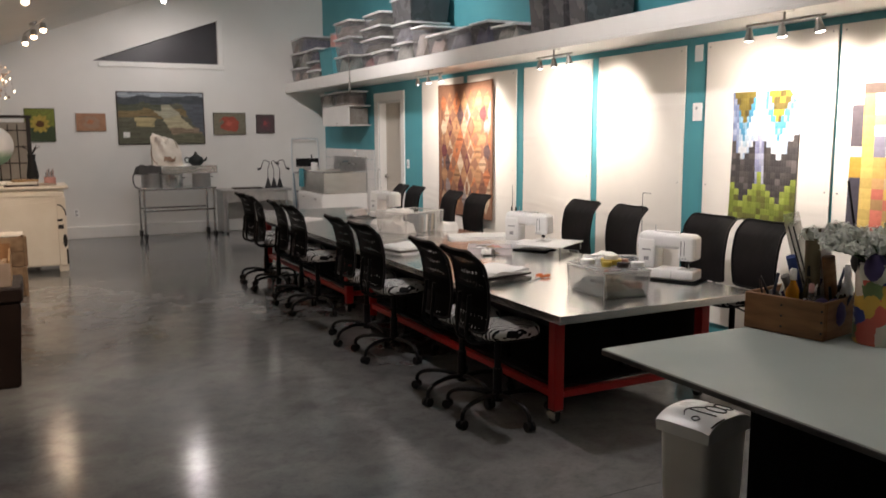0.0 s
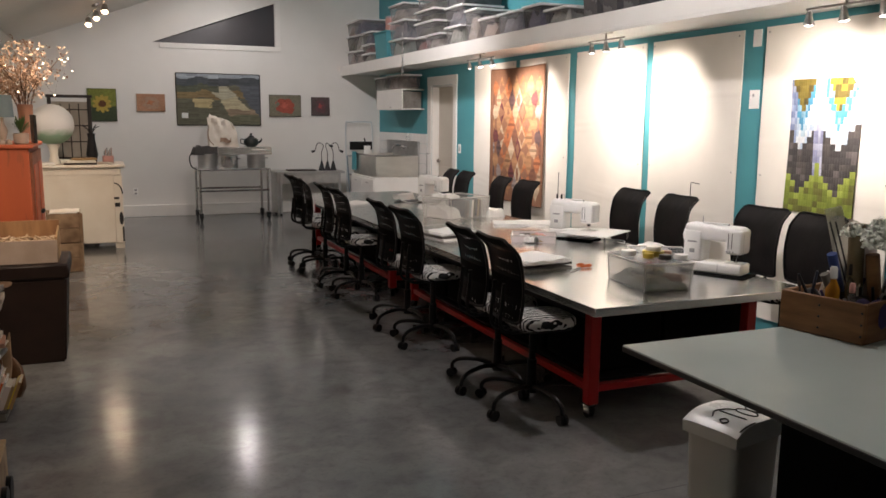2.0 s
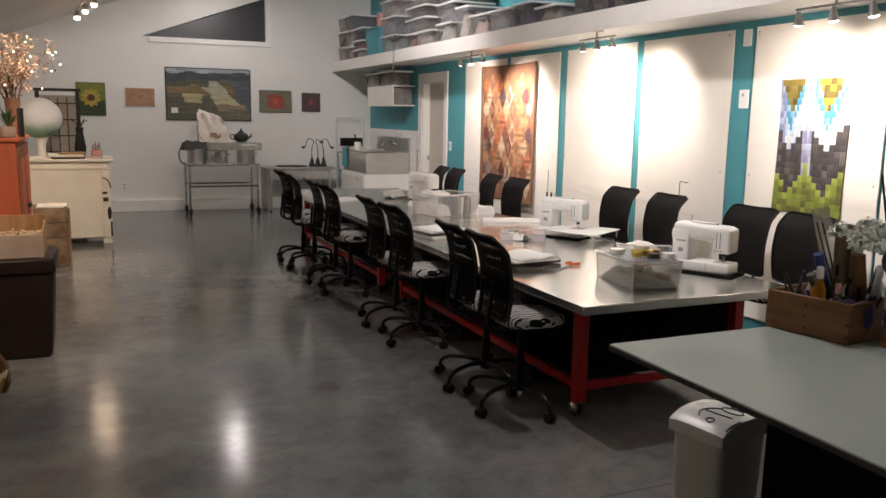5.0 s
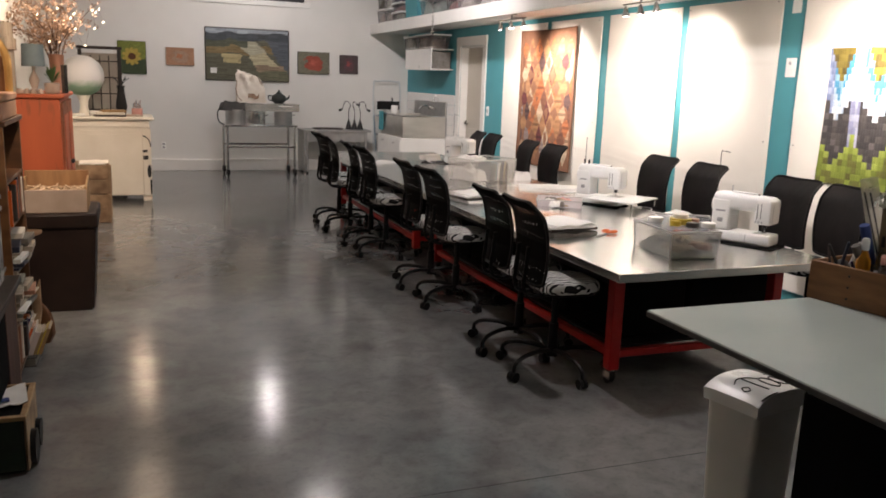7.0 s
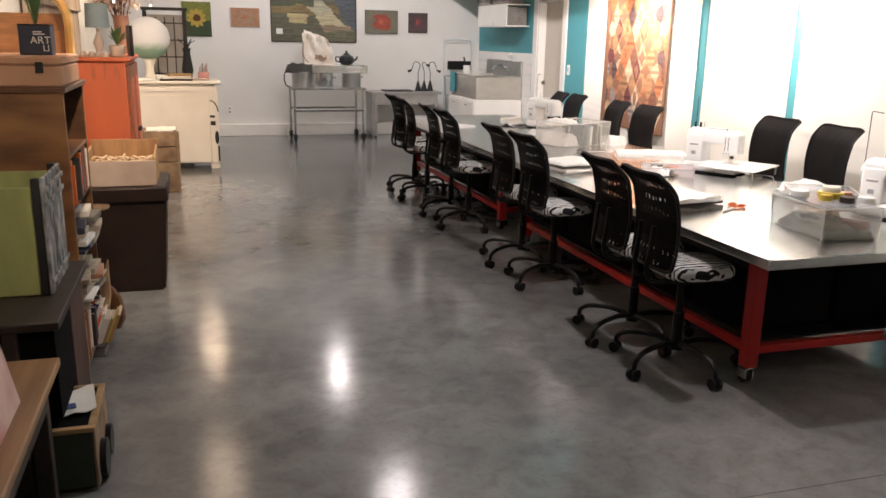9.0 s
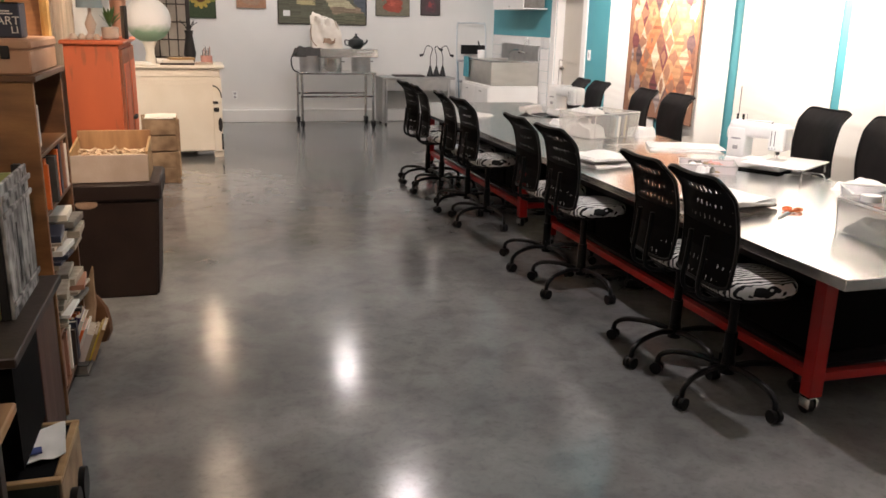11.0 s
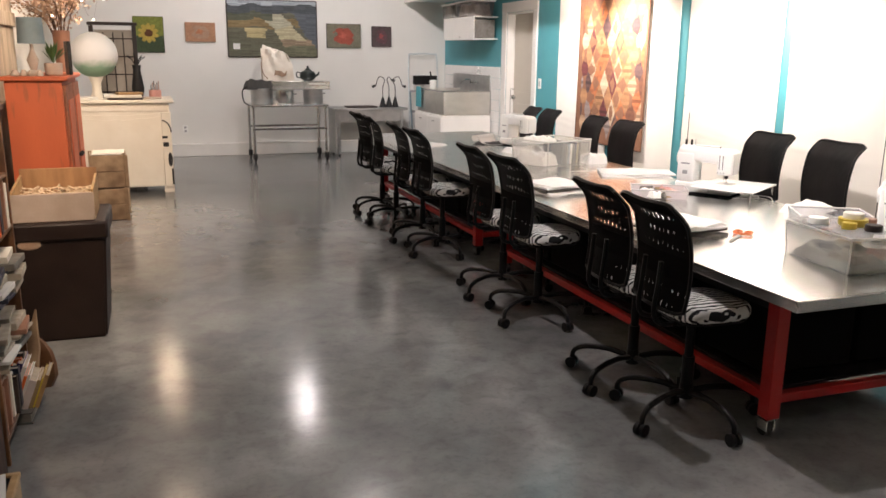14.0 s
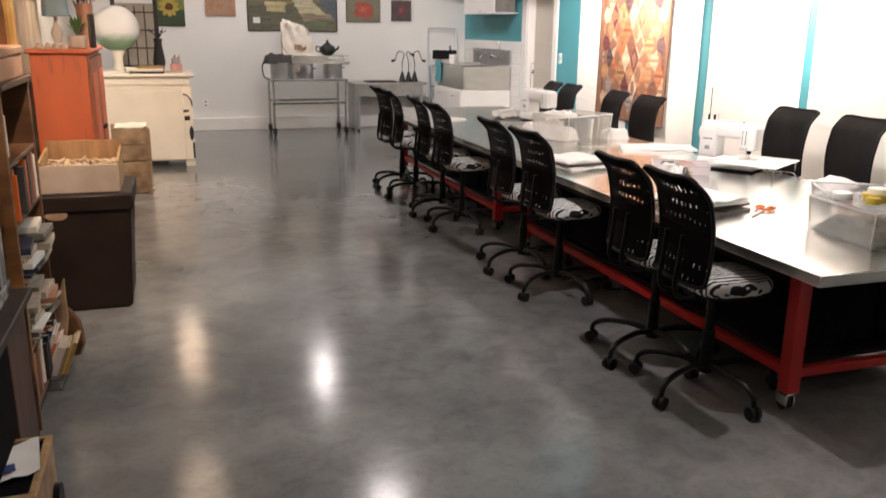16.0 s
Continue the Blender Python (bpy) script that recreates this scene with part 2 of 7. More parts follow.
M["net_dense"] = mat("sheer_black_mesh", (0.004, 0.0035, 0.004), 0.5, col2=(0.012, 0.0095, 0.0095), scale=7, amt=1.0, bump=0.75, bscale=5, alpha=0.994, stretch=(1, 1.0, 0.8), spec=0.16)
M["zebra"] = zebra_mat()
M["white_plastic"] = mat("white_plastic", (0.84, 0.84, 0.82), 0.3, col2=(0.72, 0.72, 0.70), scale=4, bump=0.01)
M["grey_plastic"] = mat("grey_plastic", (0.35, 0.35, 0.36), 0.4, bump=0.02)
M["bin_plastic"] = mat("off_white_plastic", (0.66, 0.64, 0.60), 0.38, col2=(0.58, 0.56, 0.52), scale=5, bump=0.03)
M["tin_print"] = tin_mat()
M["bench_wood"] = mat("worn_brown_wood", (0.36, 0.20, 0.095), 0.5, col2=(0.20, 0.10, 0.045), scale=5, amt=1.0, bump=0.12, bscale=40, stretch=(4, 0.3, 1))
M["red_wood"] = mat("red_brown_wood", (0.085, 0.026, 0.012), 0.55, col2=(0.035, 0.012, 0.007), scale=6, amt=1.0, bump=0.12, bscale=40, stretch=(1, 4, 0.3))
M["dark_bin"] = mat("dark_grey_plastic", (0.10, 0.10, 0.105), 0.28, col2=(0.06, 0.06, 0.065), scale=5, amt=1.0, bump=0.03)
M["clear"] = mat("clear_plastic", (0.72, 0.73, 0.72), 0.16, col2=(0.64, 0.66, 0.65), bump=0.03, alpha=0.24)
M["frosted"] = mat("milky_clear_plastic", (0.88, 0.85, 0.78), 0.25, col2=(0.82, 0.78, 0.71), bump=0.03, alpha=0.2)
M["tub_edge"] = mat("frosted_plastic_edge", (0.76, 0.74, 0.70), 0.3, col2=(0.66, 0.64, 0.60), bump=0.02, alpha=0.62)
M["bin_body"] = mat("grey_translucent_plastic", (0.36, 0.35, 0.355), 0.32, col2=(0.24, 0.235, 0.245), scale=4, amt=0.9, bump=0.03, alpha=0.34)
vnodes, vlinks = M["bin_body"].node_tree.nodes, M["bin_body"].node_tree.links
info, ramp, tone = vnodes.new("ShaderNodeObjectInfo"), vnodes.new("ShaderNodeMapRange"), vnodes.new("ShaderNodeMix")
ramp.inputs["To Min"].default_value, ramp.inputs["To Max"].default_value = 0.45, 1.2
tone.data_type, tone.blend_type = "RGBA", "MULTIPLY"
tone.inputs[0].default_value = 1.0
vlinks.new(info.outputs["Random"], ramp.inputs["Value"])
vlinks.new(vnodes["Principled BSDF"].inputs["Base Color"].links[0].from_socket, tone.inputs[6])
vlinks.new(ramp.outputs[0], tone.inputs[7])
vlinks.new(tone.outputs[2], vnodes["Principled BSDF"].inputs["Base Color"])
M["bin_lid"] = mat("white_bin_lid", (0.84, 0.84, 0.83), 0.4, col2=(0.74, 0.74, 0.73), bump=0.02)
M["milky"] = mat("milky_plastic", (0.46, 0.47, 0.49), 0.28, col2=(0.36, 0.37, 0.39), bump=0.03, alpha=0.3)
M["laminate"] = mat("pale_green_grey_laminate", (0.40, 0.45, 0.42), 0.42, col2=(0.36, 0.41, 0.385), scale=4, amt=0.8, bump=0.02)
M["dark_edge"] = mat("dark_edge_band", (0.05, 0.05, 0.05), 0.5)
M["paper"] = mat("white_paper", (0.80, 0.79, 0.76), 0.8, col2=(0.73, 0.72, 0.69), scale=9, bump=0.1, bscale=25)
M["cloth"] = mat("white_cotton", (0.80, 0.78, 0.75), 0.9, col2=(0.68, 0.66, 0.63), scale=7, bump=0.25, bscale=40)
M["grey_cloth"] = mat("grey_brown_fabric", (0.14, 0.125, 0.11), 0.95, col2=(0.22, 0.21, 0.19), scale=30, amt=0.9, bump=0.3, bscale=60)
M["green_cloth"] = mat("grey_green_fabric", (0.20, 0.22, 0.17), 0.95, col2=(0.12, 0.115, 0.10), scale=20, amt=1.0, bump=0.3, bscale=50)
M["dark_cloth"] = mat("dark_grey_fabric", (0.05, 0.048, 0.046), 0.95, col2=(0.09, 0.085, 0.08), scale=20, bump=0.3, bscale=50)
M["dark_glass"] = mat("night_glass", (0.04, 0.037, 0.042), 0.32, bump=0, rvar=0.02)
M["old_pages"] = mat("yellowed_paper", (0.46, 0.41, 0.33), 0.85, col2=(0.30, 0.26, 0.21), scale=30, amt=1.0, bump=0.1, bscale=60)
M["oak"] = mat("aged_oak", (0.15, 0.068, 0.027), 0.42, col2=(0.065, 0.028, 0.012), scale=5, amt=1.0, bump=0.12, bscale=40, stretch=(1, 0.15, 4))
M["card_print"] = mat("pink_print_card", (0.74, 0.60, 0.54), 0.5, col2=(0.50, 0.20, 0.18), scale=7, amt=0.9, bump=0)
M["pegs"] = mat("pale_and_brown_pegs", (0.74, 0.62, 0.46), 0.7, col2=(0.30, 0.17, 0.08), scale=55, amt=1.0, bump=0.1)
M["shelf_wood"] = mat("honey_brown_wood", (0.30, 0.145, 0.055), 0.42, col2=(0.12, 0.05, 0.018), scale=3.2, amt=1.0, bump=0.12, bscale=40, stretch=(1.2, 1, 4.5))
M["pine"] = mat("worn_pine", (0.44, 0.28, 0.13), 0.6, col2=(0.29, 0.17, 0.075), scale=6, amt=1.0, bump=0.12, bscale=40, stretch=(0.4, 4, 4))
M["box_wood"] = mat("brown_box_wood", (0.29, 0.135, 0.050), 0.6, col2=(0.15, 0.066, 0.025), scale=7, amt=1.0, bump=0.15, bscale=50, stretch=(1, 1, 5))
M["dark_wood"] = mat("dark_wood", (0.03, 0.017, 0.011), 0.55, col2=(0.015, 0.009, 0.007), scale=7, amt=1.0, bump=0.1, bscale=50)
M["trunk"] = mat("dark_brown_leatherette", (0.013, 0.007, 0.006), 0.5, col2=(0.024, 0.014, 0.010), scale=9, bump=0.15, bscale=120, spec=0.25)
M["grey_wood"] = mat("weathered_boards", (0.40, 0.33, 0.25), 0.85, col2=(0.22, 0.175, 0.13), scale=6, amt=1.0, bump=0.25, bscale=40, stretch=(5, 5, 0.5))
M["paper_panel"] = mat("aged_screen_paper", (0.40, 0.36, 0.31), 0.85, col2=(0.30, 0.26, 0.22), scale=6, amt=0.9, bump=0.1)
M["crate_wood"] = mat("rough_crate_wood", (0.38, 0.27, 0.17), 0.8, col2=(0.17, 0.11, 0.065), scale=9, amt=1.0, bump=0.25, bscale=50)
M["drawer_paint"] = mat("dusty_pink_grey_paint", (0.40, 0.325, 0.275), 0.75, col2=(0.30, 0.235, 0.195), scale=7, amt=1.0, bump=0.12)
M["pale_panel"] = mat("pale_painted_wood", (0.52, 0.43, 0.36), 0.7, col2=(0.42, 0.34, 0.28), scale=8, amt=0.9, bump=0.1)
M["orange"] = worn_mat("worn_orange_paint", (0.64, 0.14, 0.05), (0.46, 0.10, 0.038), (0.20, 0.085, 0.04))
M["orange_worn"] = mat("orange_paint_rubbed_to_wood", (0.40, 0.10, 0.04), 0.6, col2=(0.16, 0.07, 0.035), scale=14, amt=1.0, bump=0.12)
M["cream"] = mat("cream_paint", (0.80, 0.76, 0.69), 0.55, col2=(0.71, 0.66, 0.58), scale=4, amt=0.9, bump=0.4, bscale=5)
M["salmon"] = mat("salmon_wood_box", (0.52, 0.30, 0.19), 0.6, col2=(0.42, 0.23, 0.14), scale=7, amt=0.9, bump=0.06)
M["green_paint"] = mat("mossy_green_paint", (0.36, 0.38, 0.15), 0.6, col2=(0.17, 0.21, 0.07), scale=5, stretch=(2, 2, 0.4), amt=1.0, bump=0.1)
M["dark_green"] = mat("dark_green_paint", (0.035, 0.055, 0.03), 0.6, col2=(0.025, 0.03, 0.02), scale=6, amt=1.0, bump=0.1)
M["zinc"] = mat("scuffed_zinc", (0.40, 0.40, 0.40), 0.6, 0.2, col2=(0.05, 0.05, 0.055), scale=16, amt=1.0, bump=0.3, bscale=60, stretch=(1, 1.4, 0.8), big=0.5)
M["blue_shade"] = mat("blue_grey_linen", (0.23, 0.30, 0.33), 0.9, col2=(0.19, 0.25, 0.28), scale=30, bump=0.2, bscale=250)
M["pale_blue"] = mat("pale_blue_grey_enamel", (0.60, 0.64, 0.65), 0.4, bump=0.02)
M["blossom"] = mat("dried_pink_blossom", (0.58, 0.43, 0.32), 0.8, col2=(0.36, 0.23, 0.15), scale=30, amt=1.0, bump=0)
M["twig"] = mat("brown_twig", (0.11, 0.06, 0.035), 0.8, bump=0.1)
M["leaf"] = mat("green_leaf", (0.06, 0.13, 0.035), 0.5, col2=(0.04, 0.08, 0.025), scale=20, bump=0.05)
M["gilt"] = mat("old_gilt", (0.58, 0.36, 0.13), 0.38, 0.7, col2=(0.34, 0.19, 0.06), scale=12, amt=0.9, bump=0.15)
M["terracotta"] = mat("red_brown_glaze", (0.34, 0.17, 0.11), 0.5, col2=(0.24, 0.11, 0.07), bump=0.05)
M["navy"] = mat("navy_tin", (0.022, 0.028, 0.055), 0.4, col2=(0.03, 0.036, 0.065), bump=0.03)
M["blue"] = mat("blue_fabric", (0.03, 0.06, 0.22), 0.7, bump=0.1)
M["purple"] = mat("purple_fabric", (0.06, 0.04, 0.14), 0.7, bump=0.1)
M["yellow"] = mat("yellow_plastic", (0.62, 0.45, 0.05), 0.4, bump=0.02)
M["orange_plastic"] = mat("orange_plastic", (0.75, 0.16, 0.03), 0.35, bump=0.01)
M["pink"] = mat("pink_paper", (0.62, 0.34, 0.30), 0.7, col2=(0.52, 0.25, 0.22), scale=12, amt=1.0, bump=0.03)
M["pink_tray"] = mat("pale_pink_plastic", (0.63, 0.57, 0.56), 0.35, bump=0.02)
M["globe"] = globe_mat()
M["bulb"] = mat("lit_bulb", (0.9, 0.9, 0.85), 0.4, bump=0, emit=((1.0, 0.93, 0.82), 32.0))
M["bulb_warm"] = mat("lit_warm_bulb", (0.9, 0.85, 0.75), 0.4, bump=0, emit=((1.0, 0.62, 0.34), 20.0))
M["bulb_dim"] = mat("turned_bulb", (0.9, 0.9, 0.85), 0.4, bump=0, emit=((1.0, 0.93, 0.82), 18.0))
M["bulb_turned"] = mat("turned_warm_bulb", (0.9, 0.85, 0.75), 0.4, bump=0, emit=((1.0, 0.68, 0.40), 5.0))
M["fairy"] = mat("lit_fairy_bulb", (0.9, 0.85, 0.7), 0.4, bump=0, emit=((1.0, 0.78, 0.5), 9.0))
M["door"] = mat("beige_door_paint", (0.52, 0.48, 0.41), 0.5, col2=(0.48, 0.44, 0.375), scale=3, bump=0.03)
M["tile"] = mat("white_glazed_tile", (0.74, 0.74, 0.72), 0.2, col2=(0.70, 0.70, 0.68), scale=3, bump=0.01)
M["iron"] = mat("dark_iron", (0.02, 0.02, 0.021), 0.5, 0.4, bump=0.08)
M["amber"] = mat("amber_bottle", (0.60, 0.26, 0.02), 0.2, bump=0)
M["brown_glass"] = mat("dark_bottle", (0.10, 0.09, 0.05), 0.15, bump=0, alpha=0.8)
M["flower"] = mat("pale_green_white_petals", (0.78, 0.79, 0.74), 0.8, col2=(0.60, 0.64, 0.55), scale=25, amt=1.0, bump=0.05)
M["olive_kraft"] = mat("olive_brown_card", (0.16, 0.125, 0.065), 0.7, col2=(0.10, 0.075, 0.04), bump=0.05)
M["kraft"] = mat("kraft_paper", (0.33, 0.24, 0.13), 0.8, bump=0.05)
M["bag"] = mat("cream_canvas", (0.78, 0.73, 0.65), 0.9, col2=(0.62, 0.54, 0.45), scale=8, amt=0.9, bump=0.3, bscale=25)
M["bag_brown"] = mat("brown_print_canvas", (0.36, 0.25, 0.17), 0.9, col2=(0.20, 0.12, 0.08), scale=12, amt=1.0, bump=0.2)
M["pewter"] = mat("dark_green_glaze", (0.014, 0.020, 0.019), 0.45, bump=0.05)
M["ink"] = mat("black_ink", (0.012, 0.012, 0.013), 0.6, bump=0)
M["label_white"] = mat("white_label", (0.75, 0.75, 0.73), 0.6, bump=0)
M["sheer"] = mat("shiny_clear_acrylic", (0.80, 0.77, 0.66), 0.12, bump=0, alpha=0.34)


# ---- mesh helpers ----
def box(bm, x0, x1, y0, y1, z0, z1, bevel=0.0, turn=None, seg=1):
    made = bmesh.ops.create_cube(bm, size=1.0)["verts"]
    for v in made:
        v.co = Vector((x0 + (v.co.x + 0.5) * (x1 - x0), y0 + (v.co.y + 0.5) * (y1 - y0), z0 + (v.co.z + 0.5) * (z1 - z0)))
    if bevel:
        edges = list({e for v in made for e in v.link_edges})
        made = bmesh.ops.bevel(bm, geom=edges, offset=bevel, segments=seg, affect="EDGES", profile=0.5)["verts"]
    if turn is not None:
        bmesh.ops.transform(bm, matrix=turn, verts=made)
    return made


def cyl(bm, p0, p1, r0, r1=None, seg=12, caps=True):
    p0, p1 = Vector(p0), Vector(p1)
    r1 = r0 if r1 is None else r1
    made = bmesh.ops.create_cone(bm, cap_ends=caps, segments=seg, radius1=r0, radius2=r1, depth=(p1 - p0).length)["verts"]
    m = Matrix.Translation((p0 + p1) / 2) @ (p1 - p0).to_track_quat("Z", "Y").to_matrix().to_4x4()
    bmesh.ops.transform(bm, matrix=m, verts=made)
    return made


def ball(bm, c, r, seg=10, squash=(1, 1, 1)):
    made = bmesh.ops.create_uvsphere(bm, u_segments=seg, v_segments=max(4, seg // 2 + 1), radius=1.0)["verts"]
    for v in made:
        v.co = Vector((c[0] + v.co.x * r * squash[0], c[1] + v.co.y * r * squash[1], c[2] + v.co.z * r * squash[2]))
    return made


def tube(bm, pts, r, seg=8, r_end=None):
    pts = [Vector(p) for p in pts]
    rings, side = [], None
    for i, p in enumerate(pts):
        d = (pts[min(i + 1, len(pts) - 1)] - pts[max(i - 1, 0)]).normalized()
        if side is None:
            side = d.orthogonal().normalized()
        side = (side - d * side.dot(d)).normalized()
        up = d.cross(side)
        rad = r if r_end is None else r + (r_end - r) * i / (len(pts) - 1)
        rings.append([bm.verts.new(p + rad * (math.cos(2 * math.pi * k / seg) * side + math.sin(2 * math.pi * k / seg) * up)) for k in range(seg)])
    for a, b in zip(rings, rings[1:]):
        for k in range(seg):
            bm.faces.new((a[k], a[(k + 1) % seg], b[(k + 1) % seg], b[k]))
    bm.faces.new(rings[0][::-1])
    bm.faces.new(rings[-1])


def lathe(bm, profile, c=(0, 0, 0), seg=20, squash=1.0):
    rings = []
    for r, z in profile:
        rings.append([bm.verts.new((c[0] + max(r, 1e-4) * math.cos(2 * math.pi * k / seg), c[1] + squash * max(r, 1e-4) * math.sin(2 * math.pi * k / seg), c[2] + z)) for k in range(seg)])
    for a, b in zip(rings, rings[1:]):
        for k in range(seg):
            bm.faces.new((a[k], a[(k + 1) % seg], b[(k + 1) % seg], b[k]))
    bm.faces.new(rings[0][::-1])
    bm.faces.new(rings[-1])


def curve_pts(ctrl, n=10):
    """Points of a smooth curve through the control points."""
    c = [Vector(p) for p in ctrl]
    c = [2 * c[0] - c[1]] + c + [2 * c[-1] - c[-2]]
    out = []
    for i in range(1, len(c) - 2):
        for k in range(n):
            t = k / n
            out.append(0.5 * (2 * c[i] + (c[i + 1] - c[i - 1]) * t + (2 * c[i - 1] - 5 * c[i] + 4 * c[i + 1] - c[i + 2]) * t * t + (3 * c[i] - c[i - 1] - 3 * c[i + 1] + c[i + 2]) * t ** 3))
    return out + [c[-2]]


def sheet(bm, nu, nv, f, thick=0.004, solid=True):
    """A curved sheet from f(u, v) with u, v in 0..1, given thickness along its normals."""
    grid = [[bm.verts.new(f(i / nu, j / nv)) for i in range(nu + 1)] for j in range(nv + 1)]
    faces = [bm.faces.new((grid[j][i], grid[j][i + 1], grid[j + 1][i + 1], grid[j + 1][i])) for j in range(nv) for i in range(nu)]
    if solid:
        bmesh.ops.recalc_face_normals(bm, faces=faces)
        bmesh.ops.solidify(bm, geom=faces, thickness=thick)
    return grid


def mesh_of(name, bm, material, sharp=40):
    bmesh.ops.recalc_face_normals(bm, faces=bm.faces[:])
    for f in bm.faces:
        f.smooth = True
    limit = radians(sharp)
    for e in bm.edges:
        e.smooth = len(e.link_faces) == 2 and e.calc_face_angle(0.0) < limit
    me = bpy.data.meshes.new(name)
    bm.to_mesh(me)
    bm.free()
    for m in (material if isinstance(material, list) else [material]):
        me.materials.append(m)
    return me


def part(name, bm, material, parent, label=""):
    ob = new(name, mesh_of(name, bm, material))
    ob.parent = parent
    return tagged(ob, label)


def thing(name, label, category, at=(0, 0, 0), turn=0.0, group="", kind=""):
    ob = new(name)
    ob.empty_display_size = 0.05
    ob.matrix_world = pose(*at, 0, 0, turn)
    return tagged(ob, label, category, group, kind)


def solid(name, bm, material, label, category, at=(0, 0, 0), turn=0.0, group="", kind=""):
    ob = new(name, mesh_of(name, bm, material))
    ob.matrix_world = pose(*at, 0, 0, turn)
    return tagged(ob, label, category, group, kind)


def boxes(*rows, bevel=0.0):
    bm = bmesh.new()
    for r in rows:
        box(bm, *r, bevel=bevel)
    return bm


def one(fn, *a, **k):
    bm = bmesh.new()
    fn(bm, *a, **k)
    return bm

# ---- large structure ----
def prism(bm, poly, y0, y1):
    a = [bm.verts.new((x, y0, z)) for x, z in poly]
    b = [bm.verts.new((x, y1, z)) for x, z in poly]
    bm.faces.new(a)
    bm.faces.new(b[::-1])
    for i in range(len(poly)):
        k = (i + 1) % len(poly)
        bm.faces.new((a[i], a[k], b[k], b[i]))


floor = solid("floor", boxes((ROOM_L - 0.15, ROOM_R + 1.2, ROOM_F - 0.15, ROOM_B + 0.15, -0.12, 0.0)), M["floor"], "polished grey concrete floor with cloudy stains", "floor", kind="structure")
solid("floor_joint", boxes((ROOM_L, ROOM_R, 2.13, 2.133, 0.0, 0.0012)), M["joint"], "thin saw-cut joint in the concrete floor", "floor joint", kind="structure")

T = 0.1
WL, WR, WZ, WT = 0.47, 2.41, 2.76, 3.46
bm = bmesh.new()
xl, xr = ROOM_L - 0.15, ROOM_R + 0.15
prism(bm, [(xl, 0), (WL, 0), (WL, ceil_z(WL) + T), (xl, ceil_z(xl) + T)], ROOM_B, ROOM_B + 0.16)
prism(bm, [(WL, 0), (WR, 0), (WR, WZ), (WL, WZ)], ROOM_B, ROOM_B + 0.16)
prism(bm, [(WL, WZ), (WR, WT), (WR, ceil_z(WR) + T), (WL, ceil_z(WL) + T)], ROOM_B, ROOM_B + 0.16)
prism(bm, [(WR, 0), (xr, 0), (xr, ceil_z(xr) + T), (WR, ceil_z(WR) + T)], ROOM_B, ROOM_B + 0.16)
solid("wall_back", bm, M["wall"], "plain white painted gable wall", "wall", kind="structure")
bm = bmesh.new()
prism(bm, [(xl, 0), (xr, 0), (xr, ceil_z(xr) + T), (xl, ceil_z(xl) + T)], ROOM_F - 0.15, ROOM_F)
solid("wall_front", bm, M["wall"], "plain white painted wall", "wall", kind="structure")
solid("wall_left", boxes((ROOM_L - 0.15, ROOM_L, ROOM_F, ROOM_B, 0, ceil_z(ROOM_L - 0.15))), M["wall"], "white painted side wall", "wall", kind="structure")
DY0, DY1, DZ = 10.05, 10.88, 2.08
solid("wall_right", boxes((ROOM_R, ROOM_R + 0.15, ROOM_F, DY0, 0, ceil_z(ROOM_R)), (ROOM_R, ROOM_R + 0.15, DY1, ROOM_B, 0, ceil_z(ROOM_R)), (ROOM_R, ROOM_R + 0.15, DY0, DY1, DZ, ceil_z(ROOM_R))),
      M["teal"], "tall teal painted wall", "wall", kind="structure")
bm = bmesh.new()
prism(bm, [(xl, ceil_z(xl)), (xr, ceil_z(xr)), (xr, ceil_z(xr) + 0.12), (xl, ceil_z(xl) + 0.12)], ROOM_F - 0.15, ROOM_B + 0.16)
solid("ceiling", bm, M["ceiling"], "sloping white painted ceiling", "ceiling", kind="structure")
solid("baseboard", boxes((ROOM_L, 3.4, ROOM_B - 0.09, ROOM_B, 0, 0.185), bevel=0.006), M["trim"], "white boxed curb along the foot of the wall", "baseboard", kind="structure")
solid("high_shelf", boxes((3.53, ROOM_R, -2.0, ROOM_B, 2.338, 2.475), (3.53, 3.55, -2.0, ROOM_B, 2.312, 2.3375), bevel=0.002), M["trim"], "long white high shelf along the teal wall", "shelf", kind="structure")

win = thing("window_1", "dark triangular window with white trim", "window", (0, ROOM_B, 0), kind="structure")
bm = bmesh.new()
prism(bm, [(WL, WZ), (WR, WZ), (WR, WT)], 0.07, 0.085)
part("pane", bm, M["dark_glass"], win, "dark night glass")
part("window_sill", boxes((WL + 0.1, WR + 0.09, -0.02, 0.0, WZ - 0.085, WZ - 0.003), bevel=0.004), M["trim"], win)
part("window_frame", boxes((WR + 0.003, WR + 0.085, -0.012, 0.0, WZ, WT + 0.02), bevel=0.003), M["trim"], win)

